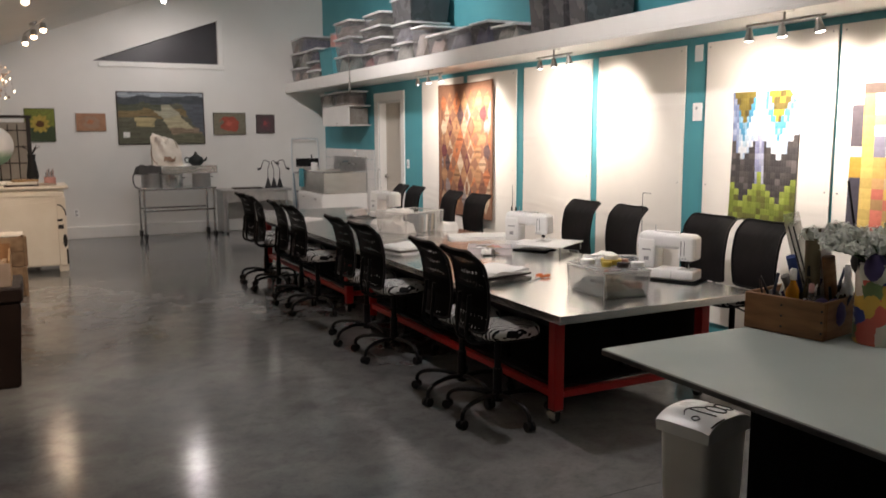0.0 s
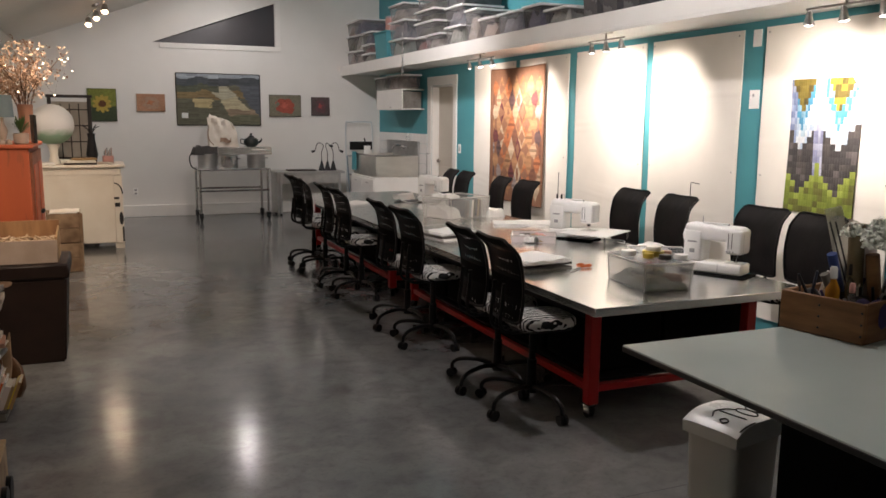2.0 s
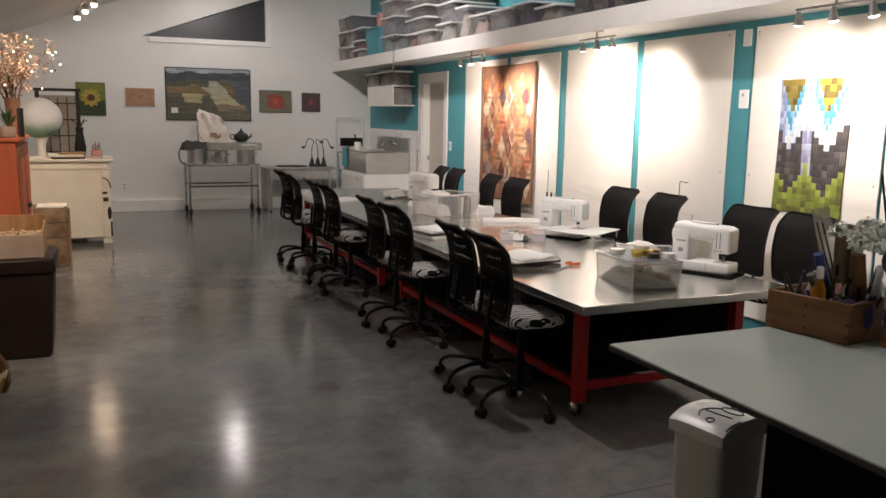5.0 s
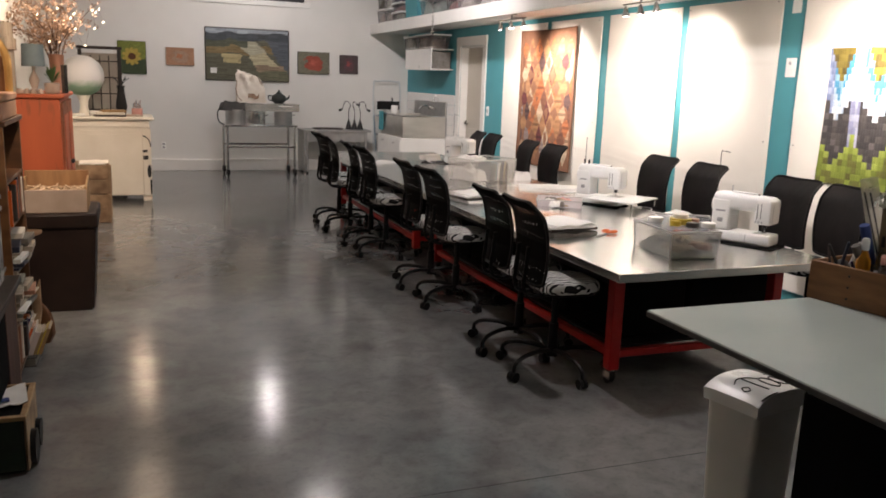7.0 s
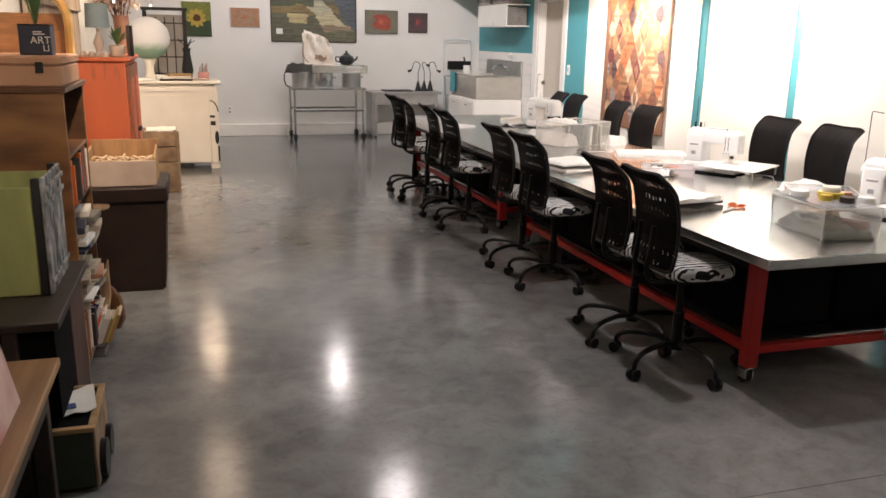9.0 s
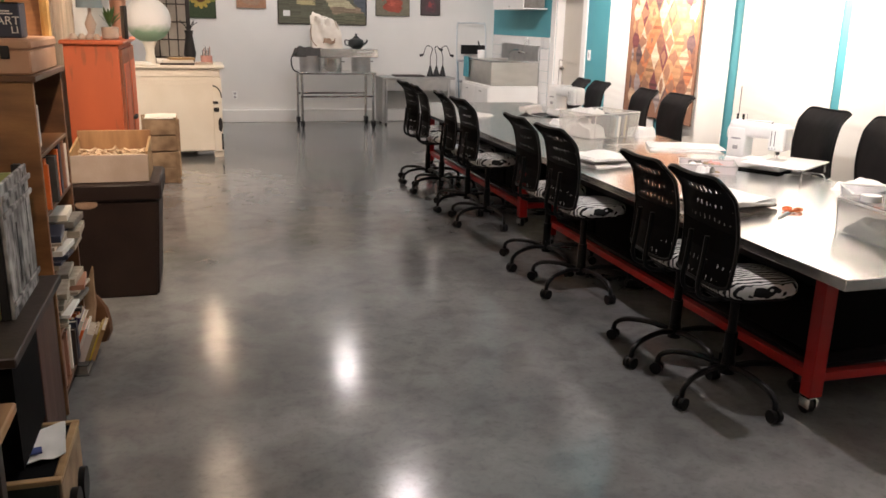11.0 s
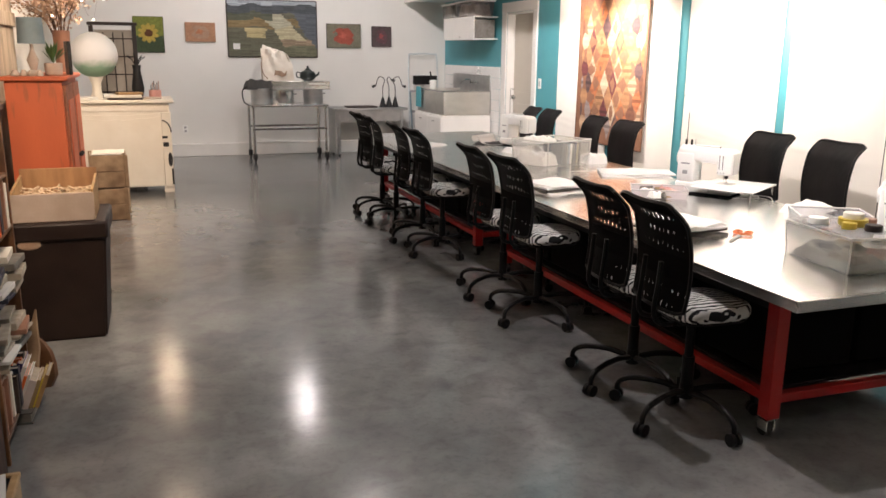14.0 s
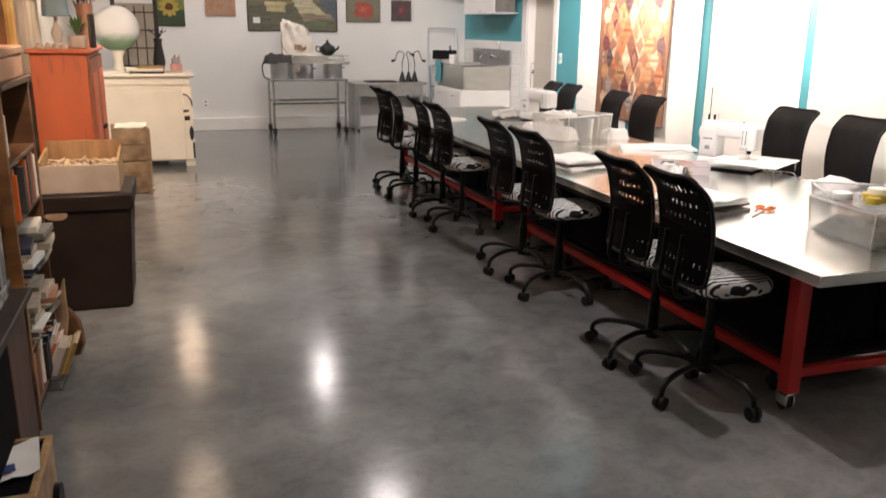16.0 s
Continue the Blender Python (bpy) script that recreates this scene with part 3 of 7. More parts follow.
door = thing("door_1", "closed beige door deep in a white casing", "door", (ROOM_R, 0, 0), kind="structure")
leaf = part("door_leaf", boxes((0.105, 0.145, DY0 + 0.012, DY1 - 0.03, 0.01, DZ - 0.01), bevel=0.003), M["door"], door)
for z0, z1 in ((0.2, 0.9), (1.05, 1.95)):
    part("door_panel", boxes((0.098, 0.104, DY0 + 0.12, DY1 - 0.14, z0, z1), bevel=0.004), M["door"], door)
part("door_handle", one(ball, (0.07, DY1 - 0.1, 0.98), 0.03), M["nickel"], door, "round metal knob")
for n, r in (("casing", (-0.018, 0.0, DY0 - 0.12, DY0, 0, DZ)), ("casing", (-0.018, 0.0, DY1, DY1 + 0.14, 0, DZ)), ("casing", (-0.02, 0.0, DY0 - 0.125, DY1 + 0.145, DZ, DZ + 0.13)),
             ("jamb", (0.0, 0.145, DY1 - 0.022, DY1 - 0.002, 0, DZ - 0.022)), ("jamb", (0.0, 0.145, DY0 + 0.002, DY0 + 0.01, 0, DZ - 0.022)), ("jamb", (0.0, 0.145, DY0 + 0.002, DY1 - 0.002, DZ - 0.022, DZ - 0.002))):
    part(n, boxes(r, bevel=0.003), M["trim"], door)
solid("wall_hall", boxes((ROOM_R + 1.0, ROOM_R + 1.1, 9.5, 11.5, 0, 2.6)), M["wall"], "plain wall behind the door", "wall", kind="structure")

# white tiles of the sink corner
tiles = tagged(new("tiled_splash"), "white glazed tiles round the sink", "tiles", kind="structure")
tiles.matrix_world = pose(ROOM_R, 0, 0)
tile_me = mesh_of("tile", boxes((-0.012, 0.0, 0.0015, 0.1505, 0.0015, 0.1505), bevel=0.002), M["tile"])
for j in range(9):
    for i in range(15):
        y = 11.06 + i * 0.152
        if y + 0.152 < ROOM_B and (j + 1) * 0.152 < 1.38:
            t = new("tile", tile_me)
            t.parent = tiles
            t.location = (0, y, j * 0.152)

# flannel design panels on the teal wall
panel_rows = [(9.32, 8.17), (8.06, 6.97), (6.82, 5.645), (5.545, 4.43), (4.19, 3.045), (3.02, 1.87), (1.84, 0.69), (0.66, -0.49)]
for y1, y0 in panel_rows:
    crease_rnd = random.Random(int(y0 * 100))
    creases = [crease_rnd.uniform(0.15, 0.85) for k in range(9)]

    def f(u, v, y0=y0, y1=y1, creases=creases):
        y, z = y0 + (y1 - y0) * u, 0.12 + (2.283 - 0.12) * v
        wave = 0.0035 * math.sin(3.1 * y + 5 * v) * math.sin(7 * v + y) - sum(0.0045 * math.exp(-((v - c - 0.012 * math.sin(5 * u + 9 * c)) / 0.006) ** 2) * max(0.0, math.sin(3.1 * u + 17 * c)) for c in creases)
        return (-0.022 + wave, y, z)
    bm = bmesh.new()
    sheet(bm, 12, 110, f, 0.01)
    panel = thing("design_panel", "tall white flannel design panel pinned to the wall", "wall panel", (ROOM_R, 0, 0), group="flannel panels")
    part("cloth", bm, M["flannel"], panel)
    for yy in (y0 + 0.035, y1 - 0.035):
        for zz in (0.3, 1.2, 2.245):
            part("pin", one(ball, (-0.036, yy, zz), 0.007, 8, (0.7, 1, 1)), M["nickel"], panel, "small metal pin")

# ---- tables ----
def castor(bm, x, y, r=0.032):
    cyl(bm, (x - 0.014, y, r), (x + 0.014, y, r), r, seg=14)


def sewing_table(y0, y1):
    """A long steel-topped work table on a red frame with castors."""
    t = thing("work_table", "long steel-topped work table on a red metal frame with castors", "table", (0, 0, 0), group="work tables")
    x0, x1, top = 1.83, 3.23, 0.68
    part("tabletop", boxes((x0, x1, y0, y1, top - 0.045, top), bevel=0.003), M["steel"], t, "brushed steel top")
    part("apron", boxes((x0 + 0.14, x0 + 0.18, y0 + 0.3, y1 - 0.3, top - 0.13, top - 0.046)), M["black"], t)
    lx, ly = (x0 + 0.17, x1 - 0.17), (y0 + 0.27, y1 - 0.27)
    for x in lx:
        for y in ly:
            leg = part("leg", boxes((x - 0.032, x + 0.032, y - 0.032, y + 0.032, 0.085, top - 0.046), bevel=0.004), M["red"], t)
            bm = bmesh.new()
            castor(bm, x, y + 0.015, 0.034)
            part("wheel", bm, M["black"], leg, "black castor wheel")
            part("castor_fork", boxes((x - 0.024, x - 0.017, y - 0.02, y + 0.035, 0.03, 0.084), (x + 0.017, x + 0.024, y - 0.02, y + 0.035, 0.03, 0.084), (x - 0.024, x + 0.024, y - 0.02, y + 0.03, 0.074, 0.084)), M["chrome"], leg)
    for y in ly:
        part("cross_rail", boxes((lx[0] + 0.033, lx[1] - 0.033, y - 0.02, y + 0.02, 0.15, 0.19), bevel=0.003), M["red"], t)
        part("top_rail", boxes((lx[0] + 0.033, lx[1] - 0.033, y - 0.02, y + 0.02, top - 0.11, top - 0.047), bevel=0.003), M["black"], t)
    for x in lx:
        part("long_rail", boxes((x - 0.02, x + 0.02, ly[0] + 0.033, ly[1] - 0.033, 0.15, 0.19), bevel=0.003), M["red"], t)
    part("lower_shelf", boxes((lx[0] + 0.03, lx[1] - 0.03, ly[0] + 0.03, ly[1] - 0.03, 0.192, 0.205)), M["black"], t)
    return t


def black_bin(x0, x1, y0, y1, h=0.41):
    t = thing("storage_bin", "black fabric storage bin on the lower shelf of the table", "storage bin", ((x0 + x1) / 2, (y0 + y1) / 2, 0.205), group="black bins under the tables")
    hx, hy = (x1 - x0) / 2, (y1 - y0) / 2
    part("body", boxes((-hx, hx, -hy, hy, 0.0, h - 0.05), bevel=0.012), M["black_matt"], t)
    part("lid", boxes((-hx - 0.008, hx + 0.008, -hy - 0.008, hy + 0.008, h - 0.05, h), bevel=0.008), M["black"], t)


sewing_table(2.72, 5.965)
sewing_table(5.985, 9.25)
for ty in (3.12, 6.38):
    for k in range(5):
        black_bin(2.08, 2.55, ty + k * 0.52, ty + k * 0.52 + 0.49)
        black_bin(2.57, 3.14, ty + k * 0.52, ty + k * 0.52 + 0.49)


# ---- chairs ----
def loft_rings(bm, rings):
    for a, b in zip(rings, rings[1:]):
        for i in range(len(a)):
            bm.faces.new((a[i], a[(i + 1) % len(a)], b[(i + 1) % len(a)], b[i]))
    bm.faces.new(rings[0][::-1])
    bm.faces.new(rings[-1])


def chair(lift=0.0, back_mat="net"):
    """A task chair that faces +x, its base at the origin."""
    t = thing("task_chair", "black task chair with net back and zebra-print seat on castors", "chair", group="chairs at the work tables")
    SET = -0.04
    for k in range(5):
        a = radians(72 * k + 59)
        c, s = math.cos(a), math.sin(a)
        pts = curve_pts([(0.025 * c + SET, 0.025 * s, 0.12), (0.12 * c + SET, 0.12 * s, 0.135), (0.24 * c + SET, 0.24 * s, 0.125), (0.3 * c + SET, 0.3 * s, 0.095), (0.312 * c + SET, 0.312 * s, 0.055)], 4)
        leg = part("leg", one(tube, pts, 0.015, 8, 0.012), M["black"], t)
        bm = bmesh.new()
        for d in (-0.014, 0.014):
            q = Vector((0.312 * c - s * d + SET, 0.312 * s + c * d, 0.029))
            w = Vector((-s, c, 0)) * 0.009
            cyl(bm, q - w, q + w, 0.028, seg=12)
        part("castor", bm, M["black"], leg)
    part("hub", one(cyl, (SET, 0, 0.09), (SET, 0, 0.16), 0.034, 0.028), M["black"], t)
    part("gas_column", one(cyl, (SET, 0, 0.15), (SET, 0, 0.45 + lift), 0.02), M["black"], t)
    part("column_sleeve", one(cyl, (SET, 0, 0.16), (SET, 0, 0.28), 0.027), M["black"], t)
    z = 0.448 + lift
    part("seat_plate", boxes((-0.16, 0.1, -0.08, 0.08, z, z + 0.03), bevel=0.006), M["black"], t)

    def rounded(bm, a, b, z0, z1, crown):
        n = 28
        for zz, k in ((z0, 0.93), (z0 + 0.015, 1.0), (z1 - 0.02, 1.0), (z1 - 0.004, 0.94), (z1 + crown, 0.5)):
            ring = []
            for i in range(n):
                w = 2 * math.pi * i / n
                e = 0.55
                cx = math.copysign(abs(math.cos(w)) ** e, math.cos(w)) * a * k
                cy = math.copysign(abs(math.sin(w)) ** e, math.sin(w)) * b * k
                ring.append(bm.verts.new((cx + 0.0, cy, zz)))
            rings.append(ring)
    rings = []
    bm = bmesh.new()
    rounded(bm, 0.178, 0.166, z + 0.026, z + 0.092, 0.008)
    loft_rings(bm, rings)
    part("seat", bm, M["zebra"], t, "zebra-print cushion")
    rings = []
    bm = bmesh.new()
    rounded(bm, 0.17, 0.158, z + 0.012, z + 0.045, -0.025)
    loft_rings(bm, rings)
    part("seat_shell", bm, M["black"], t, "black seat pan")
    part("lever", one(tube, [(0.03, 0.0, z + 0.012), (0.05, 0.16, z + 0.008), (0.06, 0.23, z + 0.0)], 0.006), M["black"], t)
    # back: net between a rim, rolled backwards at the top
    z0, z1 = 0.53 + lift, 0.98 + lift

    def back(u, v):
        y = (u - 0.5) * 2
        half = 0.2 - 0.012 * (1 - v) ** 2
        top, foot = max(0.0, v - 0.8) / 0.2, max(0.0, 0.2 - v) / 0.2
        zz = z0 + (z1 - z0) * v - 0.022 * top * abs(y) ** 8 + 0.012 * top * y * y + 0.016 * foot * abs(y) ** 8
        x = -0.243 - 0.03 * v + 0.034 * math.sin(math.pi * v) + 0.028 * y * y * (1 - 0.5 * v) - 0.045 * top ** 1.5
        return Vector((x, y * half, zz))
    bm = bmesh.new()
    sheet(bm, 16, 20, back, solid=False)
    part("backrest", bm, M[back_mat], t, "black net back")
    edge = [back(i / 16, 0) for i in range(16)] + [back(1, i / 20) for i in range(20)] + [back(1 - i / 16, 1) for i in range(16)] + [back(0, 1 - i / 20) for i in range(21)]
    part("back_frame", one(tube, edge, 0.0085, 6), M["black"], t)
    bm = bmesh.new()
    sheet(bm, 12, 5, lambda u, v: back(u, 0.3 + v * 0.22) + Vector((-0.004, 0, 0)), 0.008)
    if back_mat == "net":
        part("lumbar_band", bm, M["black_matt"], t, "solid black lumbar band")
        bm = bmesh.new()
        sheet(bm, 12, 3, lambda u, v: back(u, 0.91 + v * 0.09) + Vector((-0.003, 0, 0)), 0.006)
        part("top_band", bm, M["black_matt"], t)
    for y in (-0.06, 0.06):
        part("back_post", one(tube, curve_pts([(-0.06, y, z + 0.012), (-0.22, y, z + 0.012), (-0.268, y, z + 0.06), (-0.258, y, z0 + 0.1), (-0.25, y, z0 + 0.2)], 5), 0.011, 8), M["black"], t)
    return t


left_chairs = [(1.83, 3.265, -2), (1.83, 3.695, -2), (1.825, 4.74, 3), (1.825, 5.27, 0), (1.815, 6.46, 2), (1.815, 6.96, -3), (1.805, 7.73, -4), (1.805, 8.23, 3)]
right_chairs = [(3.53, 3.24, 176, 1), (3.53, 3.68, 183, 1), (3.53, 4.6, 178, 1), (3.53, 5.2, 181, 1), (3.53, 7.06, 183, 0), (3.53, 7.68, 177, 0), (3.53, 8.66, 180, 0), (3.53, 9.13, 176, 0)]
low, high, plain = chair(0.0), chair(0.03, "net_dense"), chair(-0.03, "net_dense")
plain.matrix_world = pose(*right_chairs[4][:2], 0, 0, 0, right_chairs[4][2])
low.matrix_world = pose(*left_chairs[0][:2], 0, 0, 0, left_chairs[0][2])
high.matrix_world = pose(*right_chairs[0][:2], 0, 0, 0, right_chairs[0][2])
for x, y, a in left_chairs[1:]:
    copy_thing(low, pose(x, y, 0, 0, 0, a))
for x, y, a, k in right_chairs[1:4] + right_chairs[5:]:
    copy_thing(high if k else plain, pose(x, y, 0, 0, 0, a))


# ---- cutting table in front, with its box and the waste bin ----
ct = thing("cutting_table", "high cutting table with a pale grey-green top over dark sides", "table")
part("tabletop", boxes((1.0, 2.5, -1.3, 1.32, 0.932, 0.95), bevel=0.002), M["laminate"], ct, "pale grey-green laminate top")
part("edge_band", boxes((0.9985, 2.5015, -1.3015, 1.3215, 0.9305, 0.9455), bevel=0.001), M["dark_edge"], ct)
part("side_panel", boxes((1.51, 2.4, -1.2, 1.2, 0.06, 0.93)), M["black_matt"], ct, "dark cloth-covered base")
part("plinth", boxes((1.55, 2.36, -1.16, 1.17, 0.0, 0.06)), M["black"], ct)

wb = thing("waste_bin", "off-white plastic waste bin with a swing lid and black marker scrawl", "bin", (1.535, 1.425, 0), 12)
HX, HY, RIM = 0.133, 0.106, 0.612


def rounded_ring(bm, a, b, z, r=0.025):
    pts = []
    for sx, sy, a0 in ((1, 1, 0), (-1, 1, 90), (-1, -1, 180), (1, -1, 270)):
        for k in range(4):
            w = radians(a0 + 30 * k)
            pts.append(bm.verts.new((sx * (a - r) + r * math.cos(w), sy * (b - r) + r * math.sin(w), z)))
    return pts


def loft(bm, rings):
    for a, b in zip(rings, rings[1:]):
        for i in range(len(a)):
            k = (i + 1) % len(a)
            bm.faces.new((a[i], a[k], b[k], b[i]))
    bm.faces.new(rings[0][::-1])
    bm.faces.new(rings[-1])


bm = bmesh.new()
loft(bm, [rounded_ring(bm, HX * s, HY * s, z) for z, s in ((0.0, 0.76), (0.012, 0.79), (RIM - 0.045, 0.93))])
part("body", bm, M["bin_plastic"], wb)


def lid_top(x, y):
    return RIM + 0.034 * (1 - min(1.0, abs(x) / HX) ** 2.8) - 0.006 * (abs(y) / HY) ** 6


bm = bmesh.new()
grid = [[bm.verts.new((-HX + 2 * HX * i / 16, -HY + 2 * HY * j / 8, lid_top(-HX + 2 * HX * i / 16, -HY + 2 * HY * j / 8))) for i in range(17)] for j in range(9)]
for j in range(8):
    for i in range(16):
        bm.faces.new((grid[j][i], grid[j][i + 1], grid[j + 1][i + 1], grid[j + 1][i]))
edge_v = [grid[0][i] for i in range(17)] + [grid[j][16] for j in range(1, 9)] + [grid[8][i] for i in range(15, -1, -1)] + [grid[j][0] for j in range(7, 0, -1)]
base_v = [bm.verts.new((v.co.x * 0.985, v.co.y * 0.985, RIM - 0.042)) for v in edge_v]
for i in range(len(edge_v)):
    k = (i + 1) % len(edge_v)
    bm.faces.new((edge_v[k], edge_v[i], base_v[i], base_v[k]))
bm.faces.new(base_v)
lid = part("lid", bm, M["white_plastic"], wb, "white swing lid")


def stroke(pts):
    pts = [(x * 0.92 - 0.012, y * 0.92 - 0.02) for x, y in pts]
    fine = [(p.x, p.y) for p in curve_pts([(x, y, 0) for x, y in pts], 5)]
    return [(x, y - 0.01, lid_top(x, y - 0.01) + 0.0014) for x, y in fine]


for pts in ([(0.022 + 0.024 * math.cos(a), -0.01 + 0.042 * math.sin(a)) for a in np.linspace(0, 6.3, 18)], [(0.075 + 0.026 * math.cos(a), -0.008 + 0.038 * math.sin(a)) for a in np.linspace(0, 6.3, 18)],
            [(-0.085, 0.055), (-0.055, 0.07), (-0.015, 0.055), (0.01, 0.03)], [(-0.04, 0.06), (-0.04, 0.0), (-0.036, -0.05)], [(-0.1, 0.0), (-0.09, 0.02), (-0.075, 0.005), (-0.085, -0.012), (-0.1, 0.0)],
            [(-0.105, -0.075), (-0.03, -0.08)], [(0.09, 0.06), (0.105, 0.068)]):
    part("marker_stroke", one(tube, stroke(pts), 0.0023, 5), M["ink"], lid)

# wooden box of tools on the cutting table
wbx = thing("wooden_box", "open brown wooden box full of tools and bottles", "box", (1.751, 1.217, 0.95), -79)
L, W, H = 0.275, 0.26, 0.122
part("side_board", boxes((-L / 2, L / 2, -W / 2, -W / 2 + 0.014, 0, H), bevel=0.003), M["box_wood"], wbx)
part("side_board", boxes((-L / 2, L / 2, W / 2 - 0.014, W / 2, 0, H), bevel=0.003), M["box_wood"], wbx)
part("end_board", boxes((-L / 2, -L / 2 + 0.014, -W / 2 + 0.0145, W / 2 - 0.0145, 0, H), bevel=0.003), M["box_wood"], wbx)
part("end_board", boxes((L / 2 - 0.014, L / 2, -W / 2 + 0.0145, W / 2 - 0.0145, 0, H), bevel=0.003), M["box_wood"], wbx)
part("bottom_board", boxes((-L / 2 + 0.015, L / 2 - 0.015, -W / 2 + 0.015, W / 2 - 0.015, 0.004, 0.016)), M["box_wood"], wbx)
for x in (-0.005, L / 2 - 0.009):
    bm = bmesh.new()
    for z in (0.025, 0.06, 0.095):
        ball(bm, (x, -W / 2 - 0.0005, z), 0.004, 6)
    part("nail", bm, M["iron"], wbx)
BOX = wbx.matrix_world.copy()


def in_box(x, y, z=0.02):
    return BOX @ Vector((x, y, z))


def bottle(name, label, at, h, r, m, cap):
    b = thing(name, label, "bottle", at)
    part("body", one(lathe, [(r * 0.9, 0), (r, 0.008), (r, h * 0.62), (r * 0.5, h * 0.76), (r * 0.42, h * 0.8)], seg=14), m, b)
    part("cap", one(lathe, [(r * 0.55, h * 0.8), (r * 0.55, h * 0.97), (r * 0.4, h)], seg=12), cap, b)


bottle("glue_bottle", "amber glue bottle with a pale cap in the wooden box", in_box(-0.015, -0.05), 0.185, 0.021, M["amber"], M["label_white"])
bottle("spray_bottle", "dark glass bottle in the wooden box", in_box(0.02, -0.01), 0.2, 0.019, M["brown_glass"], M["iron"])
bottle("small_bottle", "small pale bottle in the wooden box", in_box(0.065, -0.08), 0.15, 0.016, M["clear"], M["pink"])
bottle("small_bottle", "small white bottle in the wooden box", in_box(0.11, 0.06), 0.2, 0.02, M["white_plastic"], M["white_plastic"])


def leaning(name, label, base, tip, w, m, thick=0.003):
    """A flat strip or a round roll standing in the box, from base to tip."""
    a, b = Vector(base), Vector(tip)
    d = (b - a).normalized()
    side = Vector((0.78, -0.62, 0))
    side = (side - d * side.dot(d)).normalized()
    fwd = d.cross(side)
    ob = solid(name, one(cyl, (0, 0, 0), (0, 0, (b - a).length), w / 2, seg=16) if thick is None else boxes((-w / 2, w / 2, -thick / 2, thick / 2, 0, (b - a).length), bevel=0.0008), M[m], label, name.replace("_", " "), group="tall tools in the wooden box")
    ob.matrix_world = Matrix.Translation(a) @ Matrix((side, fwd, d)).transposed().to_4x4()


leaning("ruler", "clear acrylic quilting ruler in the wooden box", (1.84, 1.25, 0.972), (1.705, 1.25, 1.335), 0.05, "sheer")
leaning("ruler", "clear acrylic quilting ruler in the wooden box", (1.85, 1.265, 0.972), (1.745, 1.28, 1.30), 0.045, "sheer")
leaning("straightedge", "dark metal straightedge leaning in the wooden box", (1.825, 1.235, 0.972), (1.69, 1.245, 1.292), 0.005, "iron", 0.004)
leaning("straightedge", "dark metal straightedge leaning in the wooden box", (1.835, 1.23, 0.972), (1.708, 1.24, 1.292), 0.005, "iron", 0.004)
leaning("fabric_roll", "blue fabric roll leaning in the wooden box", (1.80, 1.25, 0.972), (1.715, 1.25, 1.19), 0.03, "blue", None)
leaning("fabric_roll", "grey fabric roll leaning in the wooden box", (1.76, 1.22, 0.972), (1.68, 1.24, 1.13), 0.028, "grey_cloth", None)
leaning("paper_roll", "olive-brown card tube standing in the wooden box", (1.765, 1.195, 0.972), (1.755, 1.2, 1.287), 0.048, "olive_kraft", None)
leaning("paper_roll", "pale pink paper roll standing in the wooden box", (1.815, 1.185, 0.972), (1.80, 1.19, 1.283), 0.04, "pink_tray", None)
leaning("paper_roll", "brown paper roll standing in the wooden box", (1.80, 1.14, 0.972), (1.77, 1.15, 1.2), 0.04, "box_wood", None)
rnd = random.Random(21)
for k in range(30):
    a = in_box(rnd.uniform(-0.1, 0.115), rnd.uniform(-0.09, 0.09))
    d = Vector((rnd.uniform(-0.35, 0.35), rnd.uniform(-0.35, 0.35), 1)).normalized()
    solid("brush", one(cyl, a, a + d * rnd.uniform(0.1, 0.19), 0.006, 0.0045, seg=7), M[("dark_wood", "purple", "white_plastic", "iron", "iron", "navy")[k % 6]], "slim tool handle standing in the wooden box", "brush", group="tools in the box")
for k, (x, y, m) in enumerate(((0.09, -0.06, "purple"), (0.06, -0.02, "dark_cloth"), (0.12, -0.03, "purple"), (-0.03, 0.02, "dark_wood"), (-0.08, 0.03, "kraft"), (0.1, 0.04, "dark_cloth"), (-0.09, -0.04, "dark_cloth"))):
    p = in_box(x, y, 0.075)
    solid("thread_bundle", one(ball, p, 0.036, 10, (1.0, 0.85, 1.4)), M[m], "dark bundle of thread stuffed in the wooden box", "thread bundle", group="bundles in the box")
